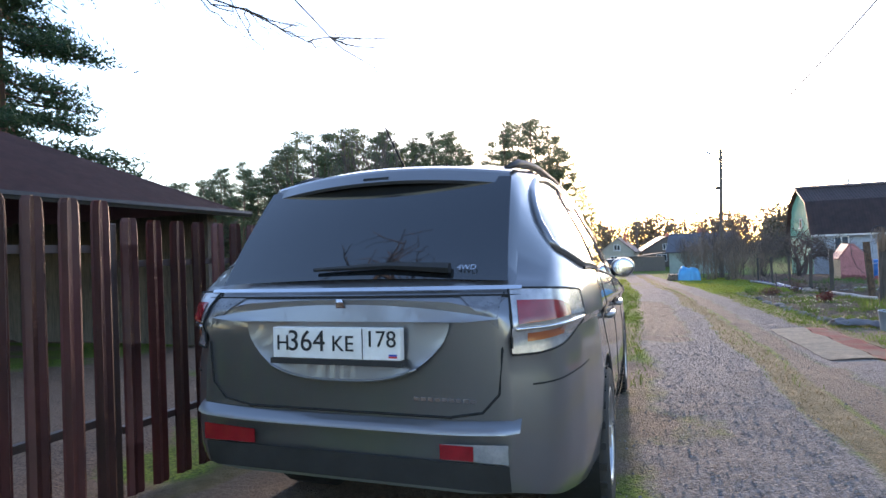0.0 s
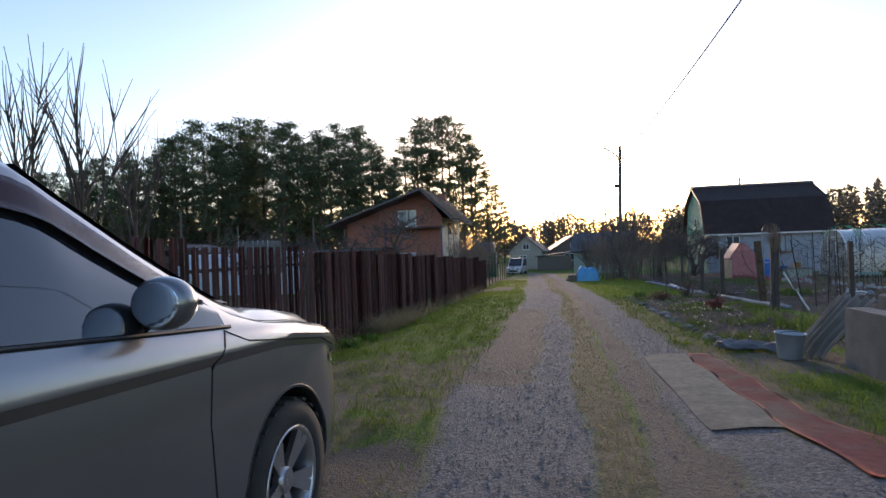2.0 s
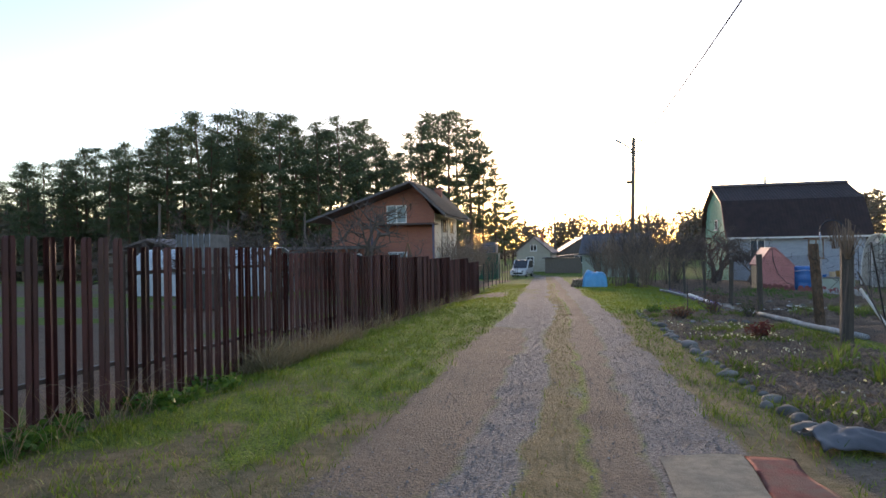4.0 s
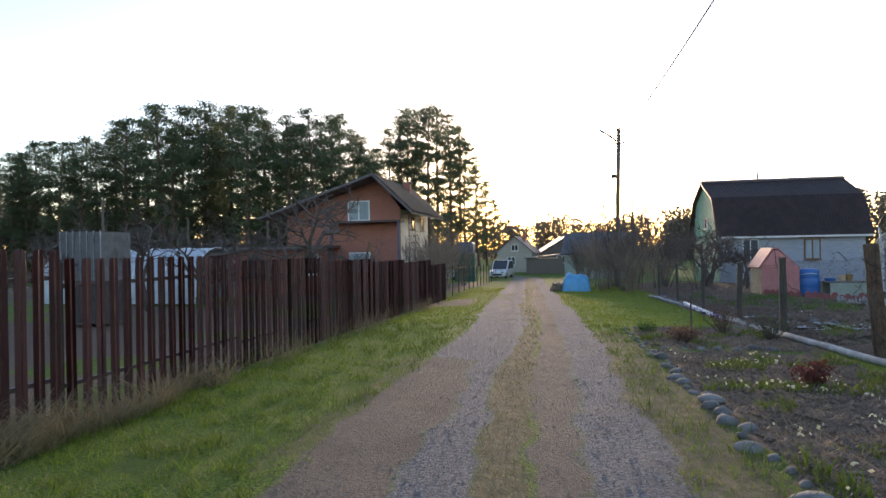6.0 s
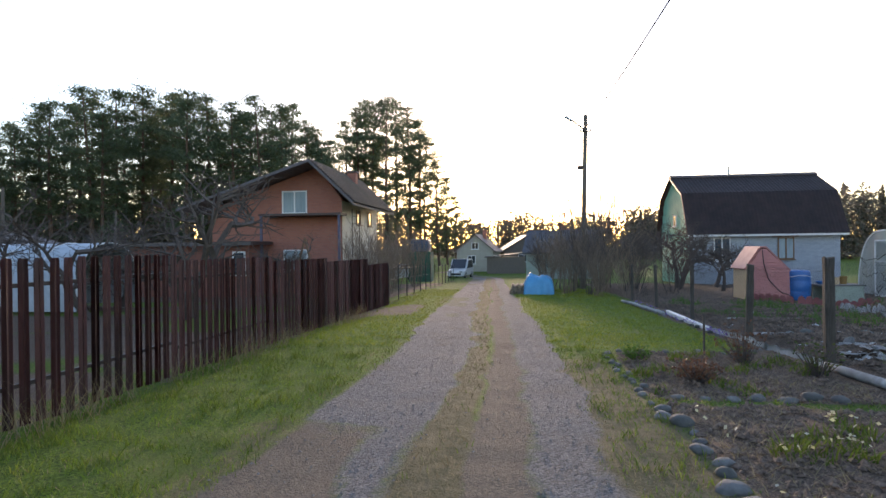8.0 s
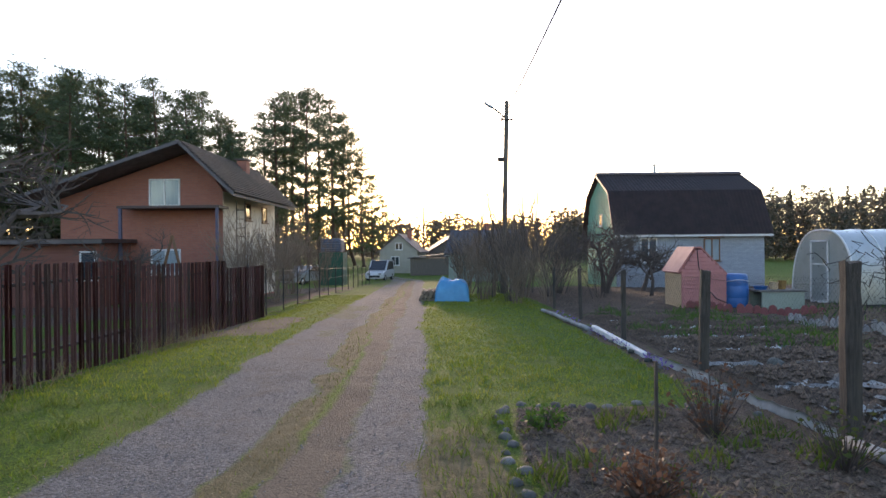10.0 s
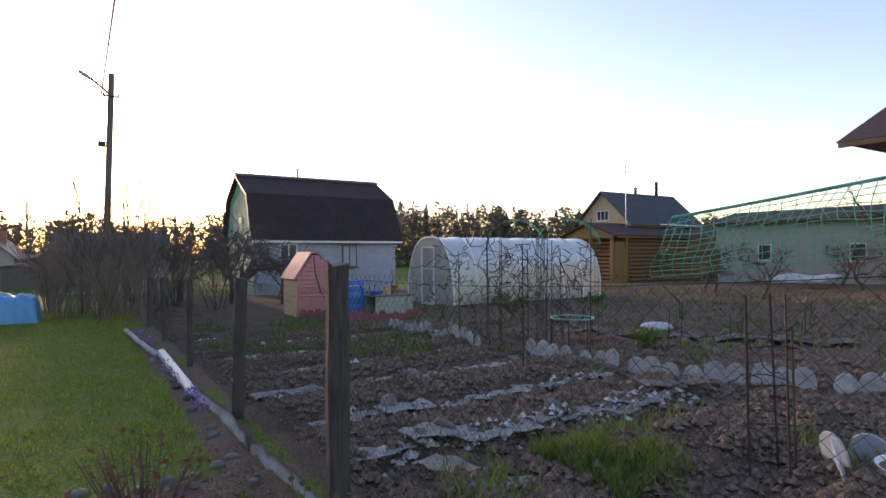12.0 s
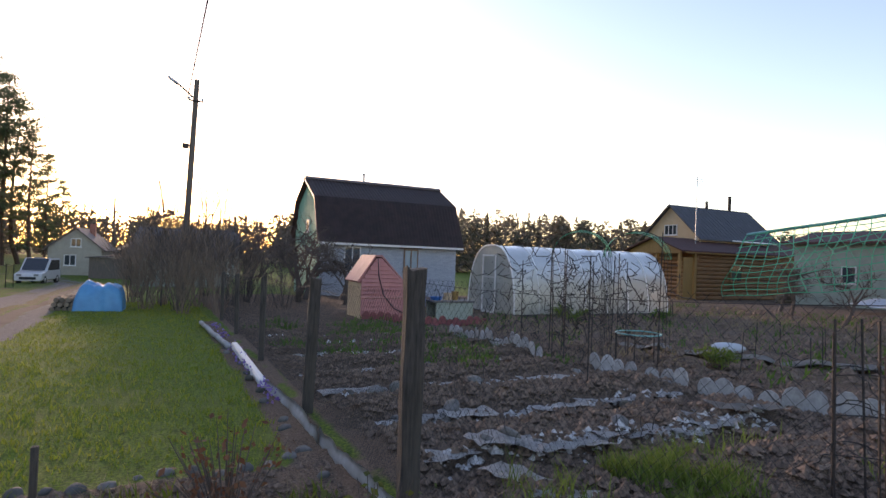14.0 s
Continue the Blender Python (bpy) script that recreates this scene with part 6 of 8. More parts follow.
part("plastic_arch", tubed(arc + [arc[-1] - Vector((0, 0, 0.6))], 0.011, 10), M_DARKPIPE, arch, smooth=True)
bm = bmesh.new()
def inside(u, z):
    return 0 <= u <= 2 * RW and z <= Z0 + RH * math.sqrt(max(0, 1 - (u / RW - 1) ** 2))
for k in range(-40, 60):
    for sg in (1, -1):
        run = []
        for j in range(60):
            u = j * 2 * RW / 59
            z = 1.45 + k * 0.036 + sg * u * 1.15 + 0.006 * math.sin(u * 60 + k)
            if 1.52 < z and inside(u, z):
                run.append(ad * (u - 0.02) + Vector((0, 0, z)))
        if len(run) > 2:
            tube(bm, run[::3] + [run[-1]], 0.0008, 3, cap=False)
part("net", bm, M_IRON, arch, "thin diamond climbing net")
vine = bmesh.new()
vr = random.Random(8)
for k in range(13):
    p = Vector((0, 0, 1.5)) + ad * vr.uniform(0.17, 0.38)
    pts = [p]
    for j in range(6):
        p = p + Vector((vr.uniform(-0.02, 0.02), vr.uniform(-0.02, 0.02), vr.uniform(0.04, 0.13))) + ad * vr.uniform(-0.05, 0.025)
        pts.append(p)
    tube(vine, pts, [0.007 * (1 - j / 8) for j in range(7)], 5, cap=False)
    for j in range(4):
        b = pts[vr.randint(2, 6)]
        tube(vine, [b, b + ad * vr.uniform(-0.12, 0.02) + Vector((0, 0, vr.uniform(-0.02, 0.05)))], [0.004, 0.0015], 4, cap=False)
part("vine", vine, surface("vine_wood", (0.13, 0.075, 0.045), (0.09, 0.05, 0.032), 12, 0.9), arch, "dry woody vine")
def wound(z0, slant, rad, out, ph):
    pts = []
    for a in np.linspace(0, 2 * math.pi, 41):
        c, s = math.cos(a), math.sin(a)
        q = (0.070 + out) / (abs(c) ** 6 + abs(s) ** 6) ** (1 / 6)
        pts.append((BX + q * c, BY + q * s, gz(BY) + z0 + slant * (c * 0.832 - s * 0.553) + 0.008 * math.sin(a * 5 + ph)))
    return tubed(pts, rad, 5)
for z0, slant, rad, out in ((1.36, -0.045, 0.0026, 0.012), (1.335, -0.06, 0.004, 0.014), (1.325, -0.05, 0.0026, 0.018), (1.555, 0.02, 0.0013, 0.010)):
    tagged(part("binding_wire", wound(z0, slant, rad, out, z0 * 40), M_IRON), "rusty wire bound round the old beam", "wire", "binding wires")

# pale edging along the lawn
ex = lambda y: 5.58 + 0.02 * math.sin(y * 1.3) - 0.03 * max(0, (y - 29) / 5) + 0.03 * max(0, 24.5 - y) - 0.03 * max(0, y - 26)
def edging_strip(y0, y1, h, label, mt, dx=0.0, seed=0):
    """A thin upright strip along the lawn, leaning and wavering."""
    def fn(q, t):
        y = y0 + (y1 - y0) * q
        lean = 0.03 * noise.noise((y * 0.9, seed, 3)) + 0.02
        return (ex(y) + dx + lean * (t - 0.5) * 1.4 + 0.015 * noise.noise((y * 2, seed, 1)), y, ground_z(5.6, y) - 0.02 + (h + 0.02) * t + 0.02 * noise.noise((y * 1.5, seed, 8)) * t)
    bm = gridded(fn, max(8, int((y1 - y0) / 0.12)), 3)
    bmesh.ops.solidify(bm, geom=bm.faces[:], thickness=0.014)
    bmesh.ops.recalc_face_normals(bm, faces=bm.faces)
    return tagged(part("edging_strip", bm, mt, None, smooth=True), label, "edging", "lawn edging")
edging_strip(24.05, 26.62, 0.095, "pale wavering plastic strip edging the lawn", M_STRIP, 0.0, 1)
edging_strip(22.35, 24.15, 0.095, "pale wavering plastic strip edging the lawn", M_STRIP, 0.02, 2)
tagged(part("edging_pipe", boxed(5.50, 26.66, gz(28.2) + 0.0, 5.60, 29.75, gz(28.2) + 0.11, 0.02), M_TRIMWHITE), "white plastic trough edging the lawn", "edging", "lawn edging")
tagged(part("edging_pipe", tubed([(ex(y), y, ground_z(5.6, y) + 0.06) for y in np.arange(29.9, 35, 0.4)], 0.05, 8), M_PIPEWHITE, None, smooth=True), "grey pipe edging at the far lawn", "edging", "lawn edging")
tagged(part("edging_pipe", tubed([(5.60 + 0.06 * (22.3 - y), y, ground_z(5.6, y) + 0.05) for y in np.arange(17.9, 22.4, 0.4)], 0.055, 10), M_PIPEWHITE, None, smooth=True), "pale pipe edging beside the flower bed", "edging", "lawn edging")
tagged(part("garden_stake", boxed(3.978, 21.918, gz(22) - 0.1, 4.002, 21.942, gz(22) + 0.76, 0.003), M_POSTWOOD), "thin dark stake in the flower bed", "stake")

# ---- garden: sheets between the rows, edging plates, frames ----
mr = random.Random(14)
def sheet_piece(x, y, lx, ly, rz, mt=M_SHEET, name="path_sheet", label="pale grey torn sheet laid between the garden rows", z=0.02):
    n = max(5, int(lx / 0.05))
    sd = mr.random() * 50
    bm = gridded(lambda s, t: ((s - 0.5) * lx + 0.04 * noise.noise((t * 3, sd, 1)), (t - 0.5) * ly * (1 + 0.8 * noise.noise((s * lx * 7, sd, 2))) + 0.07 * noise.noise((s * lx * 4, sd, 4)), 0.028 * noise.noise((s * lx * 9, t * ly * 12, sd))), n, 4)
    bmesh.ops.solidify(bm, geom=bm.faces[:], thickness=0.012)
    o = part(name, bm, mt)
    o.matrix_basis = pose(x, y, ground_z(x, y) + z + 0.02, 0, 0, rz)
    return tagged(o, label, "sheet", "garden path sheets")
for y, xa, xb, full in ((23.1, 6.8, 9.1, 0.9), (23.2, 6.0, 6.6, 0.9), (24.32, 6.25, 9.8, 0.95), (25.5, 7.2, 9.05, 0.95), (25.72, 6.05, 6.85, 0.9), (27.1, 6.1, 8.4, 0.8), (26.88, 9.4, 10.3, 0.9), (28.55, 6.35, 9.9, 0.6), (30.0, 6.5, 9.6, 0.5), (31.4, 6.5, 9.7, 0.45)):
    x = xa
    while x < xb:
        n_ = mr.uniform(0.25, 0.75)
        if mr.random() < full:
            sheet_piece(x + n_ / 2, y + mr.uniform(-0.07, 0.07), n_ * 1.08, mr.uniform(0.17, 0.30), mr.uniform(-6, 6))
        x += n_
sheet_piece(6.58, 22.45, 0.75, 0.28, -70)
sheet_piece(9.2, 23.35, 0.6, 0.3, 10)
sheet_piece(9.75, 23.2, 0.7, 0.25, -20, M_CONCRETE)
def lump(x, y, s):
    o = new("soil_clod", mr.choice(stones))
    o.data = o.data
    o.matrix_basis = pose(x, y, ground_z(x, y) + 0.03 * s, mr.uniform(0, 40), mr.uniform(0, 40), mr.uniform(0, 360)) @ Matrix.Diagonal((s, s, s * 0.8, 1))
    return tagged(o, "pale crumpled clod beside the garden row", "clod", "garden clods")
for k in range(26):
    row = mr.choice([23.15, 24.35, 25.6, 27.1, 28.5])
    lump(mr.uniform(6.2, 9.8), row + mr.uniform(-0.2, 0.2), mr.uniform(0.5, 1.1))
bm = bmesh.new()
prism(bm, [(-0.12, 0.0), (0.12, 0.0), (0.125, 0.13), (0.09, 0.20), (0.03, 0.235), (-0.03, 0.235), (-0.09, 0.20), (-0.125, 0.13)], "y", -0.008, 0.008)
plate_me = bpy.data.meshes.new("edging_plate")
bm.to_mesh(plate_me)
bm.free()
plate_me.materials.append(M_GREYPLATE)
def plate_row(name, pts, label, step=0.21, mt=None, sc=0.9):
    e = thing(name, pose(0, 0, 0), label, "edging")
    for (x0, y0), (x1, y1) in zip(pts, pts[1:]):
        d = math.hypot(x1 - x0, y1 - y0)
        for k in range(int(d / step)):
            x, y = x0 + (x1 - x0) * k * step / d, y0 + (y1 - y0) * k * step / d
            o = share("edging_plate", plate_me, e, pose(x, y, ground_z(x, y) - 0.02, mr.uniform(-9, 9), mr.uniform(-6, 6), math.degrees(math.atan2(y1 - y0, x1 - x0)) + mr.uniform(-8, 8)) @ Matrix.Diagonal((sc, 1, sc * mr.uniform(1.1, 1.4), 1)))
            if mt:
                if mt.name not in cache_plate:
                    cache_plate[mt.name] = plate_me.copy()
                    cache_plate[mt.name].materials[0] = mt
                o.data = cache_plate[mt.name]
    return e
cache_plate = {}
plate_row("plate_edging", [(10.25, 26.0), (10.35, 25.0), (10.42, 24.2), (10.58, 23.5), (10.92, 22.9), (11.25, 22.2), (11.9, 21.0)], "row of grey scalloped edging plates round the bed")
plate_row("plate_edging", [(10.4, 31.0), (10.18, 28.9), (10.08, 27.4), (10.05, 26.8)], "row of grey scalloped plates along the path")
plate_row("red_edging", [(9.3, 33.9), (10.6, 33.6), (12.9, 33.2)], "low dull red scalloped bed edging", 0.2, surface("dull_red_edging", (0.30, 0.09, 0.09), (0.22, 0.065, 0.065), 6, 0.8), 0.85)
for k, (x, y, rz) in enumerate([(8.50, 21.08, 30), (8.78, 21.22, 60), (9.05, 21.12, 100)]):
    o = new("pale_plate", plate_me.copy())
    o.data.materials[0] = M_PALEPLATE
    o.matrix_basis = pose(x, y, ground_z(x, y) - 0.02, -12, 8, rz) @ Matrix.Diagonal((1.0, 1, 1.1, 1))
    tagged(o, "pale blue plastic edging plate stuck in the soil", "edging", "pale edging plates")
bowl = thing("plastic_bowl", pose(8.58, 20.77, ground_z(8.58, 20.77) + 0.0, 4, -3, 0), "white plastic bowl of soil on the ground", "bowl")
part("shell", lathe(bmesh.new(), [(0, 0.0), (0.10, 0.0), (0.16, 0.12), (0.175, 0.125), (0.165, 0.115), (0.10, 0.012)], 24), M_TRIMWHITE, bowl, smooth=True)
part("soil", lathe(bmesh.new(), [(0.155, 0.10), (0.08, 0.115), (0.0, 0.12)], 16), M_WOODPILE, bowl)
# round hoop on legs, rods and cages
hoop = thing("plant_hoop", at(11.55, 26.45), "pale blue ring plant support on four legs", "plant support")
part("ring", tubed([(0.36 * math.cos(a), 0.36 * math.sin(a), 0.50) for a in np.linspace(0, 2 * math.pi, 33)], 0.014, 6), M_TEALROD, hoop)
for k in range(5):
    a = k * 2 * math.pi / 5
    part("leg", tubed([(0.36 * math.cos(a), 0.36 * math.sin(a), -0.1), (0.36 * math.cos(a), 0.36 * math.sin(a), 0.5)], 0.012, 5), M_IRON, hoop)
def rod_row(pts, h, label, n_h, group):
    for x, y in pts:
        o = part("garden_rod", tubed([(0, 0, -0.15), (mr.uniform(-0.04, 0.04), mr.uniform(-0.04, 0.04), h * mr.uniform(0.85, 1.08))], 0.008, 5), M_IRON)
        o.matrix_basis = at(x, y)
        tagged(o, label, "rod", group)
rod_row([(9.15, 24.9), (9.9, 26.6), (10.6, 27.2), (10.75, 25.3), (11.5, 26.9), (12.2, 27.4), (11.1, 27.9), (11.7, 28.6), (12.6, 28.4), (10.2, 27.9), (10.9, 26.4), (11.3, 27.3)], 1.95, "thin dark rod holding up trellis twigs", 0, "trellis rods")
rod_row([(8.2, 21.5), (8.31, 21.3), (8.47, 21.34), (8.40, 21.62), (8.56, 21.5)], 1.15, "thin dark rod of a plant cage", 0, "cage rods")
rod_row([(13.2, 24.6), (14.0, 24.9), (14.8, 25.3), (15.5, 24.6), (16.2, 25.6), (13.6, 25.8), (12.4, 25.2), (17, 25.2)], 0.65, "short dark stake among the beds", 0, "short stakes")
tw = bmesh.new()
for k in range(150):
    p = Vector((mr.uniform(9.6, 12.7), mr.uniform(26.3, 28.6), gz(27.5) + mr.uniform(0.3, 1.7)))
    pts = [p]
    for j in range(4):
        p = p + Vector((mr.uniform(-0.22, 0.22), mr.uniform(-0.1, 0.1), mr.uniform(-0.12, 0.25)))
        pts.append(p)
    tube(tw, pts, 0.008, 3, cap=False)
for z in (0.5, 1.0, 1.45):
    tube(tw, sag((9.9, 26.6, gz(27) + z), (12.6, 28.4, gz(28) + z + 0.1), 0.06), 0.004, 3, cap=False)
tagged(part("trellis_vine", tw, M_IRON), "dry dark vine twigs on the trellis rods", "vine")
cage = thing("plant_cage", pose(0, 0, gz(21.3)), "wire rings of the plant cage on thin rods", "plant cage")
for z in (0.35, 0.6, 0.85):
    part("ring", tubed([(8.38 + 0.17 * math.cos(a), 21.46 + 0.17 * math.sin(a), z + 0.02 * math.sin(2 * a)) for a in np.linspace(0, 2 * math.pi, 21)], 0.004, 4), M_IRON, cage)
# garden path
bm = gridded(lambda s, t: ((12.9 + 0.3 * math.sin(s * 3) + 3.6 * max(0, s - 0.45)) + 0.5 * t, 28.5 - 5.0 * s + 0.35 * t, ground_z(13 + s * 2, 28.5 - 5 * s) + 0.05), 40, 4)
bmesh.ops.solidify(bm, geom=bm.faces[:], thickness=0.05)
tagged(part("garden_path", bm, M_CONCRETE), "narrow pale concrete garden path", "path", kind="structure")
o = new("white_bag", stones[2])
o.data = stones[2].copy()
o.data.materials[0] = M_WHITESHEET
o.matrix_basis = at(14.4, 26.9, 0.1) @ Matrix.Diagonal((3.2, 2.4, 2.0, 1))
tagged(o, "white plastic bag lying on the bed", "bag")

# pink playhouse-like bin store, barrel, table
pink = thing("garden_cabin", at(9.6, 34.75), "small pink-sided garden cabin with pointed roof", "cabin")
PP = [(-0.16, 0.08), (-0.16, 1.16), (0.28, 1.80), (0.42, 1.80), (1.16, 1.08), (1.16, 0.08)]
part("core", prism(bmesh.new(), PP, "y", 0.03, 1.25), M_PINK, pink)
for k in range(15):
    z0, z1 = 0.08 + k * 0.115, 0.08 + (k + 1) * 0.115
    xl = float(np.interp((z0 + z1) / 2, [0.08, 1.16, 1.80], [-0.16, -0.16, 0.28]))
    xr = float(np.interp((z0 + z1) / 2, [0.08, 1.08, 1.80], [1.16, 1.16, 0.42]))
    part("siding_board", boards(bmesh.new(), "x", 0.028, xl, xr, z0, z1 - 0.012, 1, -1, 0.04), M_PINK, pink)
for k in range(8):
    part("side_board", boards(bmesh.new(), "y", -0.162, 0.03, 1.25, 0.08 + k * 0.125, 0.08 + (k + 1) * 0.125, 1, -1, 0.02), M_CREAM, pink)
part("roof", prism(bmesh.new(), [(-0.21, 1.10), (0.26, 1.84), (0.44, 1.84), (1.22, 1.04), (1.22, 1.09), (0.45, 1.89), (0.25, 1.89), (-0.26, 1.13)], "y", 0.06, 1.32), M_PINK, pink)
part("foot_board", boxed(-0.16, 0.02, -0.06, 1.16, 1.25, 0.078), M_POSTWOOD, pink)
part("hose", tubed([(0.30, 0.0, 1.80), (0.34, -0.01, 1.3), (0.5, -0.02, 0.75), (0.85, -0.02, 0.35), (1.16, -0.03, 0.22)], 0.014, 6), M_DARKPIPE, pink)
barrel = thing("blue_barrel", at(11.22, 35.35) @ Matrix.Diagonal((1.28, 1.28, 1.12, 1)), "blue plastic water barrel beside the cabin", "barrel")
part("drum", lathe(bmesh.new(), [(0, 0), (0.30, 0), (0.335, 0.06), (0.35, 0.3), (0.345, 0.32), (0.355, 0.34), (0.355, 0.62), (0.345, 0.64), (0.35, 0.66), (0.335, 0.9), (0.30, 0.95), (0, 0.95)], 28), M_BLUE, barrel, smooth=True)
part("rope", tubed([(0.36 * math.cos(a), 0.36 * math.sin(a), 0.78 + 0.03 * math.sin(3 * a)) for a in np.linspace(0, 2 * math.pi, 25)], 0.008, 5), M_TRIMWHITE, barrel)
table = thing("garden_table", at(12.35, 35.1), "low pale garden table with buckets on it", "table")
part("tabletop", boxed(-0.65, -0.4, 0.54, 0.75, 0.4, 0.59, 0.01), M_DARKCONC, table)
part("front_panel", boxed(-0.55, -0.36, 0.02, 0.70, -0.32, 0.54), M_PALEGREEN, table)
part("back_panel", boxed(-0.55, 0.30, 0.02, 0.70, 0.34, 0.54), M_PALEGREEN, table)
for x, r_, h_, mt, nm in ((0.0, 0.13, 0.22, M_CREAM, "cream tub"), (0.25, 0.12, 0.26, M_OCHRE, "ochre pail"), (-0.4, 0.2, 0.1, M_BLUE, "blue basin")):
    o = part("pail", lathe(bmesh.new(), [(0, 0), (r_ * 0.8, 0), (r_, h_), (r_ * 1.06, h_), (r_ * 0.98, h_ - 0.02), (0, h_ - 0.03)], 18), mt)
    o.matrix_basis = at(12.35 + x, 35.1, 0.592)
    tagged(o, nm + " standing on the garden table", "pail", "pails")

# polycarbonate greenhouse
gh = thing("greenhouse", at(14.9, 36.8), "arched pale polycarbonate greenhouse with metal ribs", "greenhouse")
def arch_at(a, gr=0.0):
    return (1.58 * math.copysign(abs(math.cos(a)) ** 0.75, math.cos(a)) * (1 + gr), 2.45 * math.sin(a) ** 0.85 * (1 + gr))
angs = np.linspace(0, math.pi, 29)
bm = gridded(lambda s, t: (s * 7.05, *[arch_at(angs[round(t * 28)])[0], arch_at(angs[round(t * 28)])[1] + 0.012 * math.sin(s * 60)]), 32, 28)
part("cover", bm, M_POLY, gh, "milky polycarbonate cover", smooth=True)
for x in (0.0, 7.05):
    bm = bmesh.new()
    vs = [bm.verts.new((x, *arch_at(a))) for a in angs]
    bm.faces.new(vs)
    part("end_sheet", bm, M_POLY, gh)
for k in range(8):
    part("rib", tubed([(k * 7.05 / 7, *arch_at(a, 0.006)) for a in angs], 0.018 if k else 0.03, 6), M_TRIMWHITE, gh)
dr = part("door", boxed(-0.035, -0.35, 0.05, -0.005, 0.45, 2.05), M_POLY, gh)
for b_ in ((-0.06, -0.40, 0.0, -0.03, -0.34, 2.12), (-0.06, 0.44, 0.0, -0.03, 0.50, 2.12), (-0.06, -0.40, 1.30, -0.036, 0.50, 1.35), (-0.06, -0.40, 2.06, -0.036, 0.50, 2.12), (-0.06, -0.40, 0.05, -0.036, 0.50, 0.12)):
    part("door_bar", boxed(*b_), M_TRIMWHITE, dr)
part("base_board", boxed(-0.03, -1.62, -0.1, 7.07, -1.58, 0.14), M_POSTWOOD, gh)
part("base_board", boxed(-0.05, -1.58, -0.1, -0.02, 1.6, 0.1), M_POSTWOOD, gh)

# log house: a long log wing with a gabled porch, and a gabled attic storey behind it
lc = thing("log_house", pose(0, 0, 0), "ochre log house with gabled porch and grey attic roof", "house")
lz = -1.6
for k in range(13):
    z = lz + 0.15 + k * 0.285
    part("log", tubed([(37.3, 46.7, z), (49.6, 46.7, z)], 0.155, 9), M_LOG, lc)
    part("log", tubed([(37.3, 46.6, z + 0.1), (37.3, 51.0, z + 0.1)], 0.155, 9), M_LOG, lc)
part("core", boxed(37.4, 46.75, lz, 49.5, 51.0, 2.2), M_LOG, lc)
def ridge_roof(x0, x1, y0, y1, eave, top, over, t):
    ym = (y0 + y1) / 2
    drop = (top - eave) / (ym - y0) * over
    return [prism(bmesh.new(), [(ya, eave - drop), (ym, top), (ym, top + t), (ya, eave - drop + t)], "x", x0, x1) for ya in (y0 - over, y1 + over)]
for bm in ridge_roof(35.3, 49.9, 46.5, 51.1, 2.1, 2.95, 0.35, 0.09):
    part("porch_roof", bm, M_ROOFRED, lc, "dark red-brown sheet roof")
part("porch_gable", prism(bmesh.new(), [(46.5, 2.05), (48.8, 2.9), (51.1, 2.05), (51.1, 1.85), (46.5, 1.85)], "x", 35.55, 35.7), M_OCHRE, lc, "ochre boarded porch gable")
part("fascia", boxed(35.72, 46.2, 1.88, 49.8, 46.26, 2.02), M_OCHRE, lc)
for y_ in (46.55, 48.5, 50.9):
    part("porch_post", boxed(35.56, y_, lz, 35.76, y_ + 0.2, 1.85, 0.02), M_OCHRE, lc)
part("porch_rail", boxed(35.6, 48.72, -0.62, 35.7, 50.88, -0.5), M_OCHRE, lc)
part("porch_panel", boxed(35.62, 48.72, lz, 35.68, 50.88, -0.63), M_LOG, lc)
part("door", boxed(36.0, 46.62, lz, 36.9, 46.68, 1.6), M_OCHRE, lc)
part("door_surround", boxed(36.95, 46.5, lz, 37.15, 46.72, 1.85), M_OCHRE, lc)
window(lc, "x", 46.5, 40.6, 41.8, 0.0, 1.1, M_TRIMBROWN, M_WINDOW, -1, 1)
part("attic", prism(bmesh.new(), [(48.2, 2.6), (48.2, 3.25), (50.8, 5.58), (53.4, 3.25), (53.4, 2.6)], "x", 39.4, 39.6), M_CREAM, lc, "cream boarded attic gable")
part("attic_wall", boxed(39.6, 48.25, 2.3, 47.2, 48.4, 3.2), M_CREAM, lc)
for bm in ridge_roof(39.05, 48.3, 48.2, 53.4, 3.25, 5.60, 0.35, 0.10):
    part("attic_roof", bm, M_ROOFBLUE, lc, "grey sheet attic roof")
for k in range(22):
    f = k / 21
    x_ = 39.15 + 9.0 * f
    part("roof_rib", tubed([(x_, 47.86, 3.06), (x_, 50.8, 5.71)], 0.02, 4), M_ROOFBLUE, lc)
window(lc, "y", 39.37, 50.2, 51.4, 3.35, 4.15, M_TRIMWHITE, M_WINDOW, -1, 2)
part("gutter", tubed([(42.5, 47.78, 3.0), (47.5, 47.78, 2.96)], 0.06, 6), M_TRIMWHITE, lc)
part("flue", tubed([(43.3, 50.8, 5.4), (43.3, 50.8, 6.1)], 0.11, 8), M_IRON, lc)
part("flue_cap", lathe(bmesh.new(), [(0.0, 0.16), (0.2, 0.02), (0.0, 0.0)], 10, Matrix.Translation((43.3, 50.8, 6.12))), M_IRON, lc)
part("flue", tubed([(46.0, 50.8, 5.4), (46.0, 50.8, 6.85)], 0.13, 8), M_IRON, lc)
mast = thing("aerial_mast", pose(38.4, 47.7, 1.9), "thin television aerial mast on the porch roof", "aerial")
part("pole", tubed([(0, 0, 0), (0, 0, 5.5)], 0.03, 6), M_GALV, mast)
for k in range(4):
    part("aerial_rod", tubed([(-0.35, 0, 4.9 + k * 0.14), (0.55, 0, 4.95 + k * 0.14)], 0.015, 4), M_GALV, mast)
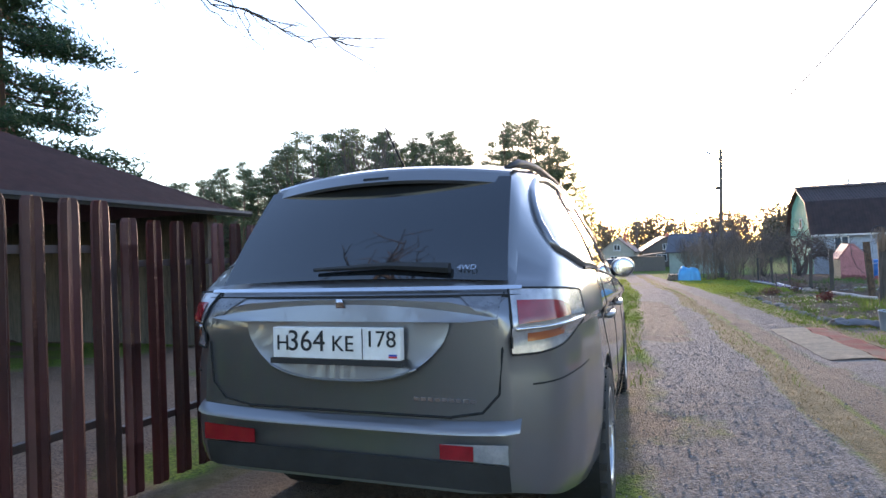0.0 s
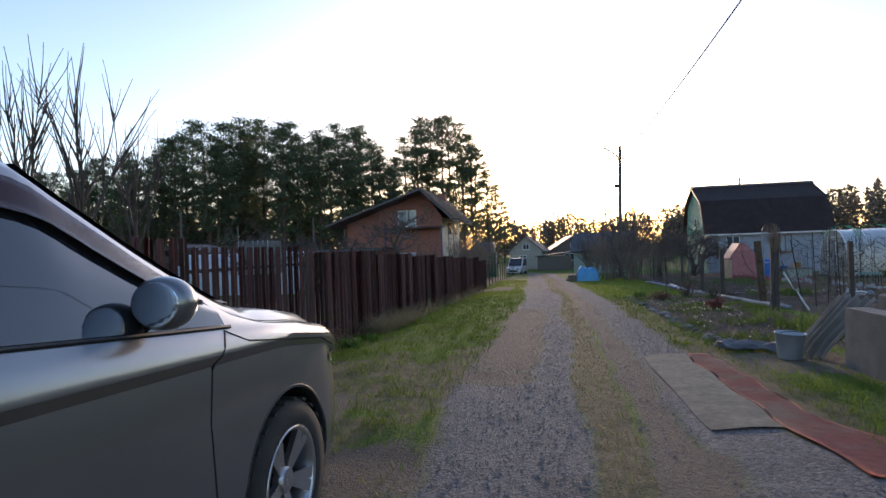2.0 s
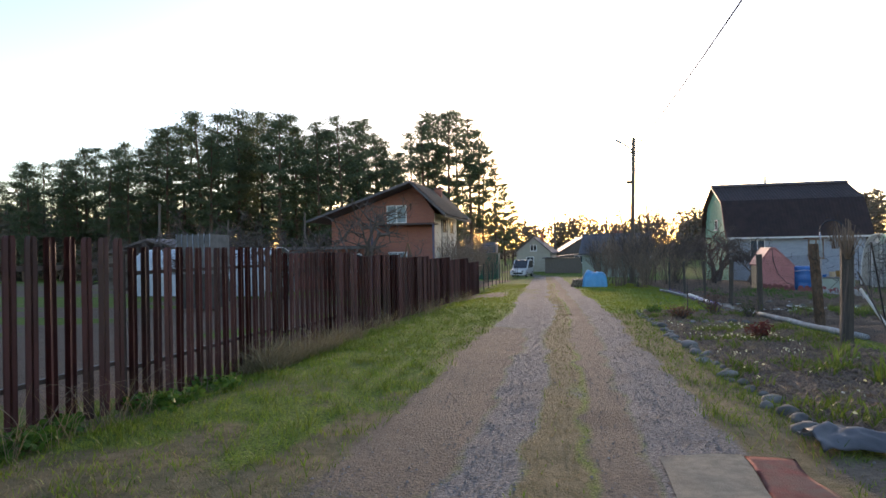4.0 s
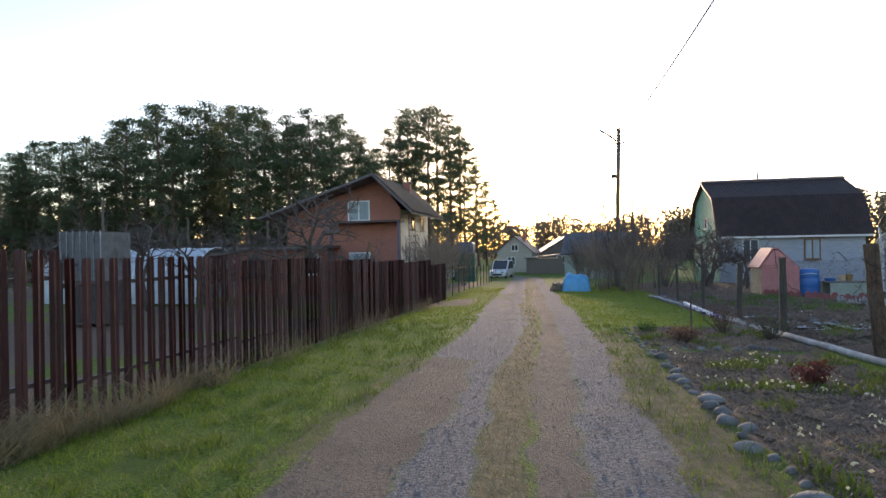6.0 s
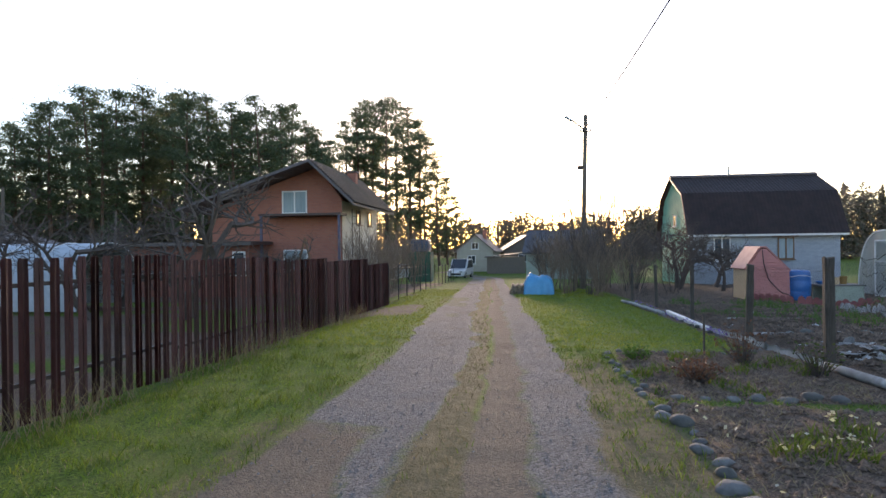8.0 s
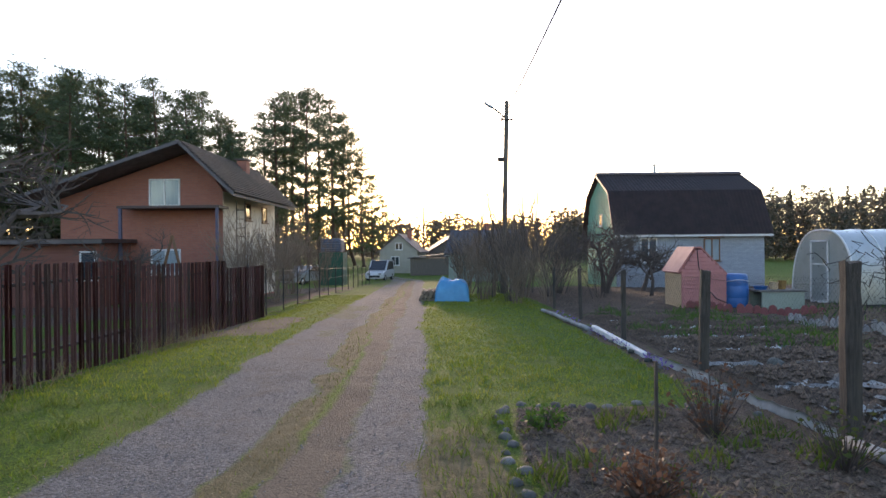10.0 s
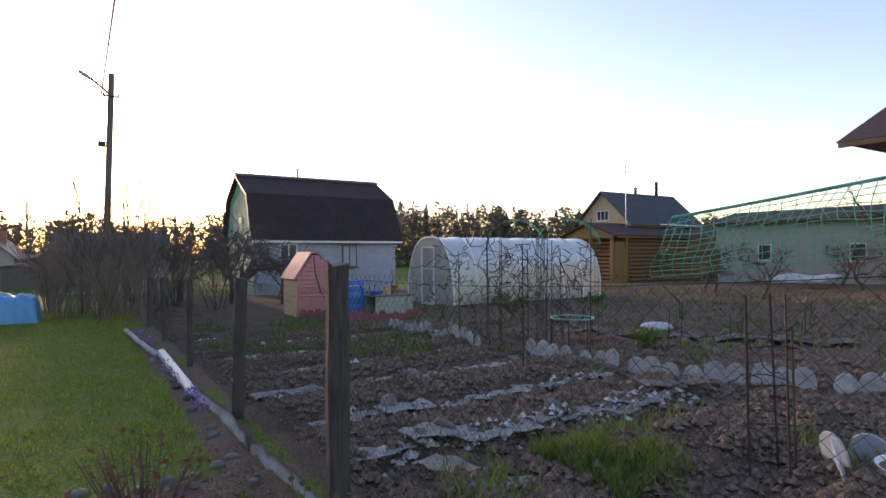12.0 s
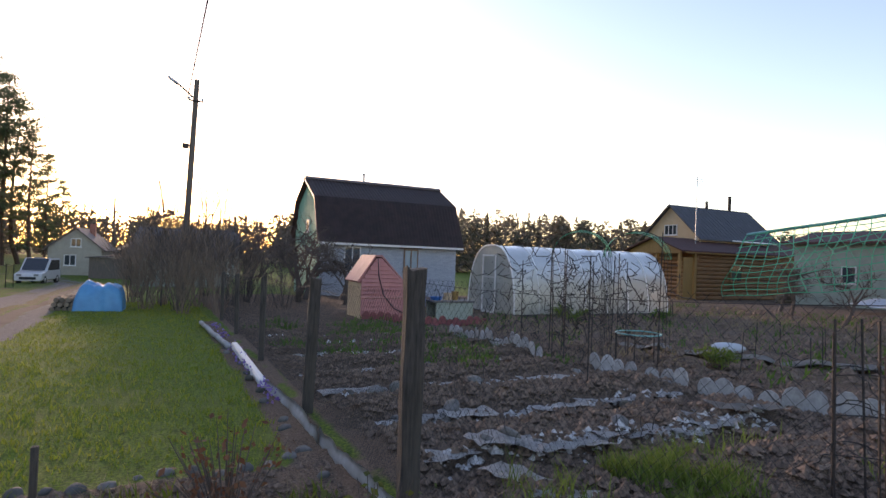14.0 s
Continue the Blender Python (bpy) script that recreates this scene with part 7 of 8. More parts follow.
for k in range(16):
    o = part("firewood_log", tubed([(0, 0, 0), (1.4, 0.1, 0.02)], 0.09, 7), M_WOODPILE)
    o.matrix_basis = pose(39.6 + (k % 6) * 0.9, 42.4 + 0.15 * (k % 3), gz(44) + 0.15 + 0.17 * (k // 6), 0, 0, mr.uniform(-12, 12))
    tagged(o, "grey split log in a heap before the log house", "log", "firewood")
# pale green barn wall and the far house roofs
gb = thing("green_barn", pose(0, 0, 0), "long pale green sided barn with low roof", "barn")
part("core", boxed(40.0, 27.0, -1.4, 46, 41.6, 2.6), M_PALEGREEN, gb)
for k in range(18):
    part("siding_board", boards(bmesh.new(), "y", 39.998, 27.0, 41.6, -0.6 + k * 0.18, -0.6 + (k + 1) * 0.18, 1, -1, 0.03), M_PALEGREEN, gb)
part("roof", prism(bmesh.new(), [(39.4, 2.6), (43, 3.4), (46.5, 2.6), (46.5, 2.72), (43, 3.55), (39.4, 2.72)], "y", 26.5, 42.1), M_ROOFRED, gb)
for y in (28.5, 33.0, 38.0):
    window(gb, "y", 39.95, y, y + 0.8, 0.3, 1.3, M_TRIMWHITE, M_WINDOW, -1, 0)
rr2 = thing("red_roof_house", pose(0.63, -0.4, 0.62), "pale house with a steep dark red tiled roof", "house")
part("wall", boxed(28.6, 18.0, -2.2, 36, 27.6, 4.35), M_BEIGE, rr2)
part("roof", prism(bmesh.new(), [(27.6, 4.3), (32.3, 6.35), (36.6, 4.35)], "y", 17.4, 29.9), M_ROOFRED, rr2)
part("fascia", boxed(27.6, 17.5, 4.1, 27.72, 29.8, 4.28), M_TRIMBROWN, rr2)
part("attic", prism(bmesh.new(), [(29.5, 5.0), (32.3, 9.6), (35.1, 5.0)], "y", 17.6, 26.2), M_ROOFGREY, rr2, "steep grey attic storey")
tagged(part("white_sheet", gridded(lambda s, t: (33.5 + 2.2 * t, 32.4 + 2.6 * s, gz(33) + 0.35 + 0.25 * t + 0.05 * math.sin(s * 9)), 16, 8), M_WHITESHEET), "white plastic sheet over a cold frame", "sheet")
# green net on hoops
net = thing("green_net_tunnel", pose(0, 0, 0), "green netting stretched over tall hoops in the garden", "net")
part("ridge_rod", tubed([(20.6, 31.0, 1.98), (21.3, 28.5, 2.35), (21.6, 25.4, 2.75)], 0.05, 8), M_TEALROD, net)
bm = bmesh.new()
def curtain(f, t):
    """A place on the hanging net: f along the ridge, t down from it."""
    p = Vector((20.6, 31.0, 1.98)).lerp(Vector((21.6, 25.4, 2.75)), f)
    bulge = 0.55 * math.sin(math.pi * min(t, 1) * 0.8)
    return p + Vector((-bulge, 0.5 * t * t * (1 - f) + 0.06 * math.sin(9 * t + 5 * f), -1.95 * t - 0.10 * math.sin(math.pi * t) * math.sin(7 * f)))
for k in range(20):
    f = k / 19
    tube(bm, [curtain(f + 0.012 * math.sin(6 * t + k), t) for t in np.linspace(0, 1, 12)], 0.013, 3, cap=False)
for j in range(11):
    tube(bm, [curtain(f, j / 10 + 0.012 * math.sin(f * 23 + j)) for f in np.linspace(0, 1, 24)], 0.013, 3, cap=False)
for k in range(14):
    tube(bm, [curtain(k / 13, 0) + Vector((0.5 * j, 0, 0.06 * j - 0.05 * j * j)) for j in range(6)], 0.008, 3, cap=False)
part("netting", bm, M_NET, net, "green netting")
hoops = thing("trellis_hoops", pose(0, 0, 0), "thin bent hoops of the trellis with green net on top", "net")
hp = bmesh.new()
hd, hn = Vector((0.786, -0.618, 0)), Vector((0.618, 0.786, 0))
def hoop_at(c, w, d, a):
    return Vector((*c, gz(27) + 1.78)) + hd * (w * math.cos(a)) + hn * d + Vector((0, 0, 0.46 * math.sin(a)))
for c, w in (((11.05, 27.35), 0.52), ((11.8, 26.75), 0.55)):
    for d in (0.0, 0.35, 0.7):
        bow = [hoop_at(c, w, d, a) for a in np.linspace(0, math.pi, 14)]
        feet = [Vector((p.x, p.y, gz(27) - 0.1)) for p in (bow[0], bow[-1])]
        part("hoop", tubed([feet[0]] + bow + [feet[1]], 0.005, 4), M_IRON, hoops)
    for k in range(26):
        a = math.pi * k / 25
        for g_ in (0.25, -0.25):
            tube(hp, [hoop_at(c, w, 0.7 * j / 4, min(max(a + g_ * j / 2, 0), math.pi)) for j in range(5)], 0.003, 3, cap=False)
part("green_net", hp, M_NET, hoops, "bright green net")
for k, (x, y, s) in enumerate([(24, 30, 0.7), (26, 33, 0.8), (30, 36, 0.8), (33, 30.5, 0.75), (25.5, 26, 1.2), (28, 27, 0.7), (37, 33, 0.8)]):
    bare("fruit_bush", apple[k % 3], at(x, y, 0, k * 57) @ Matrix.Diagonal((s, s, s, 1)), "bare young fruit tree among the far beds", "tree", "bare fruit trees")
for k, (x, y, s) in enumerate([(46, 48, 1.3), (52, 44, 1.4), (55, 52, 1.5), (48, 56, 1.4)]):
    bare("garden_tree", apple[(k + 2) % 3], at(x, y, 0, k * 57) @ Matrix.Diagonal((s, s, s * 1.2, 1)), "bare tree behind the green barn", "tree", "bare garden trees")

# ---- at the lane's end: tarpaulin, van, cars, tank, houses ----
def tarp_at(s, t):
    u, v = 2 * s - 1, 2 * t - 1
    rise = (1 - abs(u) ** 6) ** 0.5 * (1 - abs(v) ** 6) ** 0.5
    z = gz(40) - 0.04 + (0.82 + 0.16 * noise.noise((s * 2.3, t * 2, 4))) * rise + 0.09 * noise.noise((s * 7, t * 7, 1)) * rise
    return (2.0 + 1.35 * s + 0.06 * noise.noise((t * 5, s * 3, 2)), 39.6 + 1.5 * t + 0.06 * noise.noise((s * 5, t * 3, 7)), z)
tarp = gridded(tarp_at, 40, 34)
tagged(part("tarpaulin", tarp, M_TARP, None, smooth=True), "bright blue tarpaulin thrown over a heap beside the lane", "tarpaulin")
for k in range(24):
    o = part("firewood_log", tubed([(0, 0, 0), (0.75, 0.02, 0.0)], 0.075, 7), M_WOODPILE)
    o.matrix_basis = pose(1.45 + 0.16 * (k % 4) + 0.05 * (k // 8), 39.9 + 0.8 * ((k // 4) % 2), gz(40.5) + 0.06 + 0.14 * (k // 8), 0, 0, 84 + mr.uniform(-8, 8))
    tagged(o, "split firewood log beside the blue tarpaulin", "log", "firewood by the tarpaulin")


def small_car(name, m, length, height, hood, mat_, label):
    """A simple road car: body with bonnet and cabin, windows, wheels."""
    e = thing(name, m, label, "car")
    H, W = height, 0.82
    prof = [(0, 0.3), (0, 0.75), (0.08, 0.95), (hood * 0.2, H * 0.98), (hood * 0.4, H), (length - hood - 0.9, H), (length - hood, 0.98), (length - 0.1, 0.82), (length, 0.6), (length, 0.3)]
    bm = prism(bmesh.new(), [(y, z) for y, z in prof], "x", -W, W)
    bmesh.ops.bevel(bm, geom=[ed for ed in bm.edges if abs(ed.verts[0].co.x - ed.verts[1].co.x) < 0.01], offset=0.07, segments=2, affect="EDGES")
    part("body", bm, mat_, e)
    for s_ in (-1, 1):
        part("side_window", prism(bmesh.new(), [(length - hood - 0.15, 1.0), (length - hood - 0.85, H - 0.12), (0.5, H - 0.12), (0.35, 1.0)], "x", s_ * (W + 0.002), s_ * (W + 0.012)), M_SIDEGLASS, e)
        for y in (0.75, length - 0.75):
            w = part("wheel", lathe(bmesh.new(), [(0.18, -0.09), (0.3, -0.09), (0.31, 0.0), (0.3, 0.09), (0.18, 0.09)], 20, Matrix.Translation((s_ * (W - 0.08), y, 0.31)) @ Matrix.Rotation(radians(90), 4, "Y")), M_TYRE, e)
            part("rim", lathe(bmesh.new(), [(0.19, 0.07), (0.1, 0.1), (0, 0.1)], 16, Matrix.Translation((s_ * (W - 0.08), y, 0.31)) @ Matrix.Rotation(radians(90 * s_), 4, "Y")), M_RIM, w)
        part("head_lamp", boxed(s_ * 0.5 - 0.14, length - 0.02, 0.62, s_ * 0.5 + 0.14, length + 0.015, 0.76), M_CLEARLAMP, e)
    part("windscreen", prism(bmesh.new(), [(length - hood + 0.02, 1.0), (length - hood - 0.88, H - 0.04), (length - hood - 0.86, H - 0.02), (length - hood + 0.05, 1.0)], "x", -W + 0.12, W - 0.12), M_DARKGLASS, e)
    part("grille", boxed(-0.5, length - 0.01, 0.38, 0.5, length + 0.012, 0.56), M_BLACK, e)
    return e
small_car("white_van", at(-3.3, 71.0, 0, 172), 4.1, 1.85, 1.0, M_CARWHITE, "small white van parked at the end of the lane")
small_car("silver_car", at(-7.6, 62.5, 0, 160), 4.2, 1.42, 1.2, M_CARSILVER, "silver saloon car parked behind the wire fence")
tank = thing("water_tank_stand", at(-5.6, 58), "dark green water tank stand with wire crate", "water tank")
part("cabin", boxed(-0.85, -0.8, 0, 0.85, 0.8, 2.3), M_TANKGREEN, tank)
part("tank", boxed(-0.7, -0.7, 2.32, 0.7, 0.7, 3.25, 0.08), surface("dark_blue_tank", (0.06, 0.09, 0.14), (0.05, 0.07, 0.11), 3, 0.5), tank)
for k in range(6):
    part("crate_bar", boxed(-0.76, -0.76, 2.4 + k * 0.17, 0.76, -0.73, 2.42 + k * 0.17), M_GALV, tank)
for k in range(14):
    y = 35.2 + k * 1.9
    o = part("steel_post", tubed([(0, 0, -0.1), (0, 0, 1.35)], 0.022, 6), M_IRON)
    o.matrix_basis = at(-3.05 - 0.02 * k, y)
    tagged(o, "thin dark steel post of the wire fence", "post", "steel posts")
for z in (0.4, 0.8, 1.25):
    tagged(part("fence_wire", tubed([(-3.05 - 0.02 * k, 35.2 + k * 1.9, gz(35.2 + k * 1.9) + z) for k in range(14)], 0.006, 4), M_IRON), "straight strand of the wire fence", "wire", "fence wires")


def cottage(m, w, d, h, rh_, wall_m, roof_m, label):
    e = thing("far_cottage", m, label, "house", "far cottages")
    part("wall", prism(bmesh.new(), [(-w / 2, 0), (-w / 2, h), (0, h + rh_), (w / 2, h), (w / 2, 0)], "y", 0, d), wall_m, e)
    for s_ in (-1, 1):
        part("roof", prism(bmesh.new(), [(s_ * (w / 2 + 0.35), h - 0.3), (0, h + rh_ + 0.06), (0, h + rh_ + 0.18), (s_ * (w / 2 + 0.35), h - 0.16)], "y", -0.3, d + 0.3), roof_m, e)
    window(e, "x", -0.02, -w * 0.2, w * 0.02, h * 0.35, h * 0.75, M_TRIMWHITE, M_WINDOW, -1, 1)
    window(e, "x", -0.02, -0.4, 0.5, h + 0.1, h + rh_ * 0.5, M_TRIMWHITE, M_WINDOW, -1, 1)
    part("chimney", boxed(w * 0.1, d * 0.5, h + rh_ * 0.5, w * 0.1 + 0.5, d * 0.5 + 0.5, h + rh_ + 0.7), M_REDBRICK, e)
    return e
cottage(at(-3.4, 86, 0, -6), 4.6, 7, 2.7, 1.9, M_BEIGE, M_ROOFGREY, "small beige cottage with a grey roof")
cottage(at(3.5, 95, 0, 8), 7, 7, 2.6, 2.0, M_POLE, M_ROOFBLUE, "low pale cottage with a blue-grey roof")
cottage(at(12, 88, 0, 80), 8, 7, 2.6, 2.2, M_PALEGREEN, M_ROOFBLUE, "pale green cottage with a grey roof")
cottage(at(9.0, 66, 0, 82), 7, 6, 2.5, 1.6, M_PALEGREEN, M_ROOFBLUE, "pale sided cottage behind the thicket")
shed = thing("board_shed", at(0.6, 80), "low weathered board shed at the bend", "shed")
part("wall", boxed(-2.2, 0, 0, 2.2, 2.5, 1.9), M_POLE, shed)
part("roof", prism(bmesh.new(), [(-2.5, 1.85), (2.5, 2.35), (2.5, 2.45), (-2.5, 1.95)], "y", -0.3, 2.8), M_ROOFGREY, shed)
# behind the picket fence: white sheds, poly tunnels
for k, (x, y, w, d, h) in enumerate([(-15.4, 30.5, 7.0, 3, 2.15)]):
    e = thing("poly_tunnel", at(x, y), "white plastic covered tunnel behind the picket fence", "greenhouse", "poly tunnels")
    part("cover", gridded(lambda s, t: (-w / 2 + w * s, d * (0.5 - 0.5 * math.cos(math.pi * t)) , h * math.sin(math.pi * t) ** 0.6), 14, 14), M_WHITESHEET, e, smooth=True)
    for j in range(6):
        part("rib", tubed([(-w / 2 + w * j / 5, d * (0.5 - 0.5 * math.cos(math.pi * t)), (h + 0.02) * math.sin(math.pi * t) ** 0.6) for t in np.linspace(0.01, 0.99, 12)], 0.025, 5), M_TRIMWHITE, e)
crate = thing("wire_crate", at(-10.3, 24.0, 0), "dark wire crate tank on a stand", "tank")
part("crate", boxed(-0.6, -0.5, 1.1, 0.6, 0.5, 2.35), M_DARKCONC, crate)
part("stand", boxed(-0.55, -0.45, 0, 0.55, 0.45, 1.1), M_POSTWOOD, crate)
for k in range(7):
    part("crate_bar", boxed(-0.62 + k * 0.2, -0.54, 1.1, -0.60 + k * 0.2, -0.51, 2.38), M_GALV, crate)
bs = thing("grey_shed", at(-24, 38), "grey weathered garden shed with low roof", "shed")
part("wall", boxed(-3, 0, 0, 3, 3, 2.2), M_POLE, bs)
part("roof", prism(bmesh.new(), [(-3.3, 2.1), (0, 3.0), (3.3, 2.1), (3.3, 2.25), (0, 3.15), (-3.3, 2.25)], "y", -0.3, 3.3), M_ROOFGREY, bs)
for k, (x, y) in enumerate([(-29, 45), (-22, 55), (-33, 60)]):
    e = thing("utility_pole", at(x, y), "thin utility pole before the wood", "utility pole", "far poles")
    part("shaft", tubed([(0, 0, -0.2), (0.1, 0, 6.2)], [0.11, 0.08], 8), M_POLE, e)
    part("brace", tubed([(1.2, 0, 0), (0.1, 0, 4.2)], 0.06, 6), M_POLE, e)
# pavilion behind the fence
pv = thing("pavilion", pose(-12.3, 6.3, 0), "timber pavilion with a dark red hipped tile roof", "pavilion")
E0, PV = 2.02, 5.2
bm = bmesh.new()
c4 = [bm.verts.new(p) for p in ((-PV, -PV * 0.62, E0), (PV, -PV * 0.62, E0), (PV, PV * 0.62, E0), (-PV, PV * 0.62, E0))]
r2 = [bm.verts.new(p) for p in ((-PV * 0.5, 0, E0 + 1.2), (PV * 0.62, 0, E0 + 1.2))]
for f in ((c4[0], c4[1], r2[1], r2[0]), (c4[1], c4[2], r2[1]), (c4[2], c4[3], r2[0], r2[1]), (c4[3], c4[0], r2[0])):
    bm.faces.new(f)
bmesh.ops.solidify(bm, geom=bm.faces[:], thickness=0.06)
part("roof", bm, M_ROOFRED, pv, "dark red tile roof")
for k in range(26):
    x = -PV + 0.2 + k * 0.4
    zt = float(np.interp(x, [-PV, -PV * 0.5, PV * 0.62, PV], [E0, E0 + 1.2, E0 + 1.2, E0]))
    f = (zt - E0) / 1.2
    part("tile_rib", tubed([(x, -PV * 0.62, E0 + 0.08), (x, -PV * 0.62 * (1 - f), zt + 0.08)], 0.035, 5), M_ROOFRED, pv)
part("gutter", tubed([(-PV, -PV * 0.63, E0 - 0.02), (PV, -PV * 0.63, E0 - 0.02), (PV + 0.05, PV * 0.62, E0 - 0.02)], 0.06, 6), M_BLACK, pv)
for x in (-PV + 0.4, 0, PV - 0.4):
    for y in (-PV * 0.5, PV * 0.5):
        part("post", boxed(x - 0.08, y - 0.08, -0.6, x + 0.08, y + 0.08, E0 + 0.05), M_POSTWOOD, pv)
part("wall", boxed(-PV + 0.5, PV * 0.5 + 0.09, -0.6, PV - 0.5, PV * 0.5 + 0.2, E0), M_POSTWOOD, pv)

# ---- grass, weeds, gravel: uncountable stuff ----
def scatter(n, x0, x1, y0, y1, seed, keep):
    r = np.random.default_rng(seed)
    x, y = r.uniform(x0, x1, n), r.uniform(y0, y1, n)
    k = keep(x, y, r)
    return x[k], y[k], r


def blades(name, x, y, r, h, w, lean, material, label, category):
    """Upright pointed blades rooted on the ground."""
    n = len(x)
    z = relief(x, y) - SLOPE * np.clip(y, -25, 75) - 0.004
    a = r.uniform(0, 2 * np.pi, n)
    H = h * r.uniform(0.5, 1.3, n) * (0.45 + 1.1 * value_noise(x, y, 0.16, 71))
    W = w * r.uniform(0.7, 1.3, n)
    la, ld = r.uniform(0, 2 * np.pi, n), lean * H * r.uniform(0.2, 1.2, n)
    base = np.stack([x, y, z], -1)
    sd = np.stack([np.cos(a) * W / 2, np.sin(a) * W / 2, np.zeros(n)], -1)
    mid = base + np.stack([np.cos(la) * ld * 0.35, np.sin(la) * ld * 0.35, H * 0.55], -1)
    tip = base + np.stack([np.cos(la) * ld, np.sin(la) * ld, H], -1)
    V = np.stack([base - sd, base + sd, mid + sd * 0.75, mid - sd * 0.75, tip], 1)
    me = bpy.data.meshes.new(name)
    i = np.arange(n)[:, None] * 5
    quads_ = (i + np.array([[0, 1, 2, 3]])).tolist()
    tris = (i + np.array([[3, 2, 4]])).tolist()
    me.from_pydata(V.reshape(-1, 3).tolist(), [], quads_ + tris)
    me.materials.append(material)
    return tagged(new(name, me), label, category, kind="stuff")


def grassy(x, y):
    g_, s_, so, dr = cover(x, y)
    return np.clip(1 - g_ - s_ - so, 0, 1), dr


def keep_grass(x, y, r):
    f, dr = grassy(x, y)
    u = np.abs(x - lane_centre(y))
    return (r.random(len(x)) < f * (1 - 0.6 * dr) * (0.25 + 0.95 * smooth(0.25, 0.7, value_noise(x, y, 0.13, 72))) * np.where(u < 1.0, 0.12, 1.0)) & ~((x > 1.75) & (x < 2.75) & (y > 7.3) & (y < 11.8)) & ~((x > 3.7) & (x < 9.6) & (y < 11.7))


x, y, r = scatter(330000, -3.2, 5.7, 6.5, 30, 1, lambda x, y, r: keep_grass(x, y, r) & (r.random(len(x)) < np.clip(1.25 - y / 28, 0.25, 1)))
blades("verge_grass", x, y, r, 0.048, 0.0060, 0.9, M_GRASS, "fresh green spring grass on the verges", "grass")
x, y, r = scatter(60000, -3.2, 5.6, 24, 44, 2, keep_grass)
blades("far_grass", x, y, r, 0.048, 0.012, 0.7, M_LAWN, "short green lawn beside the lane", "grass")
x, y, r = scatter(70000, -3.0, 4.5, 2, 28, 3, lambda x, y, r: (r.random(len(x)) < grassy(x, y)[0] * grassy(x, y)[1] * 0.8) & ~((x > 1.75) & (x < 2.75) & (y > 7.3) & (y < 11.8)) & ~((x > 3.7) & (y < 11.7)) & ~((x < -0.25) & (y < 7.3)))
blades("dry_grass", x, y, r, 0.035, 0.006, 1.4, M_DRY, "dry yellowed grass on strip and verge", "grass")
x, y, r = scatter(9000, -3.0, -1.7, 6.8, 13.5, 4, lambda x, y, r: (value_noise(x, y, 0.5, 31) > 0.5) & (x < -1.6 - 0.9 * value_noise(x, y, 1.3, 33)))
z = relief(x, y) - SLOPE * y
wc = np.stack([x, y, z + r.uniform(0.02, 0.15, len(x))], -1)
tagged(new("broad_weeds", quads_mesh("broad_weeds", tufts(wc, 0.075, 0.05, r, 0.1), M_WEED)), "lush green broad-leaved weeds along the fence", "weeds", kind="stuff")
x, y, r = scatter(2600, -3.05, -2.35, 4, 33, 5, lambda x, y, r: value_noise(x, y, 0.9, 35) > 0.5)
blades("dead_stalks", x, y, r, 0.38, 0.006, 1.1, M_DRY, "dead pale stalks at the foot of the fence", "stalks")
x, y, r = scatter(3600, -3.0, -2.35, 14.2, 17.4, 6, lambda x, y, r: value_noise(x, y, 0.6, 36) > 0.35)
blades("hay_tuft", x, y, r, 0.30, 0.008, 1.9, M_DRY, "flattened dry hay tuft by the fence", "hay")
dv = bmesh.new()
dvr = random.Random(41)
for k in range(90):
    y0 = dvr.uniform(13.8, 18.2) if k < 60 else dvr.uniform(8.5, 13.8)
    p = Vector((-2.86 + dvr.uniform(-0.05, 0.25), y0, ground_z(-2.8, y0) - 0.02))
    d = Vector((dvr.uniform(-0.25, 0.15), dvr.uniform(-0.8, 0.8), 1.0)) * dvr.uniform(0.06, 0.17)
    pts = [p]
    for j in range(6):
        p = p + d
        p.x = max(p.x, -2.92)
        p.z = max(p.z, ground_z(-2.8, y0))
        pts.append(p.copy())
        d = d + Vector((dvr.uniform(-0.03, 0.04), dvr.uniform(-0.05, 0.05), -0.035))
    tube(dv, pts, [0.005 * (1 - 0.11 * j) for j in range(7)], 3, cap=False)
tagged(part("dead_vines", dv, M_TWIGPALE), "pale dead vines leaning on the picket fence", "vines", kind="stuff")
# plants of the beds
x, y, r = scatter(1700, 7.12, 7.85, 21.65, 22.5, 7, lambda x, y, r: value_noise(x, y, 0.3, 41) > 0.3)
blades("onion_bed", x, y, r, 0.15, 0.010, 0.7, M_ONION, "tuft bed of green onion leaves", "onions")
x, y, r = scatter(1800, 6.2, 9.4, 21.0, 22.5, 8, lambda x, y, r: value_noise(x, y, 0.5, 42) > 0.62)
blades("garden_grass", x, y, r, 0.17, 0.009, 0.6, M_ONION, "rough green grass in the garden bed", "grass")
x, y, r = scatter(5200, 6.1, 10.4, 26.2, 34, 9, lambda x, y, r: value_noise(x, y, 0.7, 43) > 0.56)
blades("young_plants", x, y, r, 0.14, 0.02, 0.8, M_WEED, "low green young plants in the rows", "plants")
x, y, r = scatter(14000, 3.1, 5.4, 12.4, 23.3, 10, lambda x, y, r: value_noise(x, y, 0.4, 44) > np.where(y < 20.4, 0.58, 0.68))
blades("bed_plants", x, y, r, 0.10, 0.014, 0.9, M_COARSE, "low green perennials in the flower bed", "plants")
x, y, r = scatter(2200, 3.4, 5.2, 12.8, 16.4, 11, lambda x, y, r: value_noise(x, y, 0.4, 45) > 0.7)
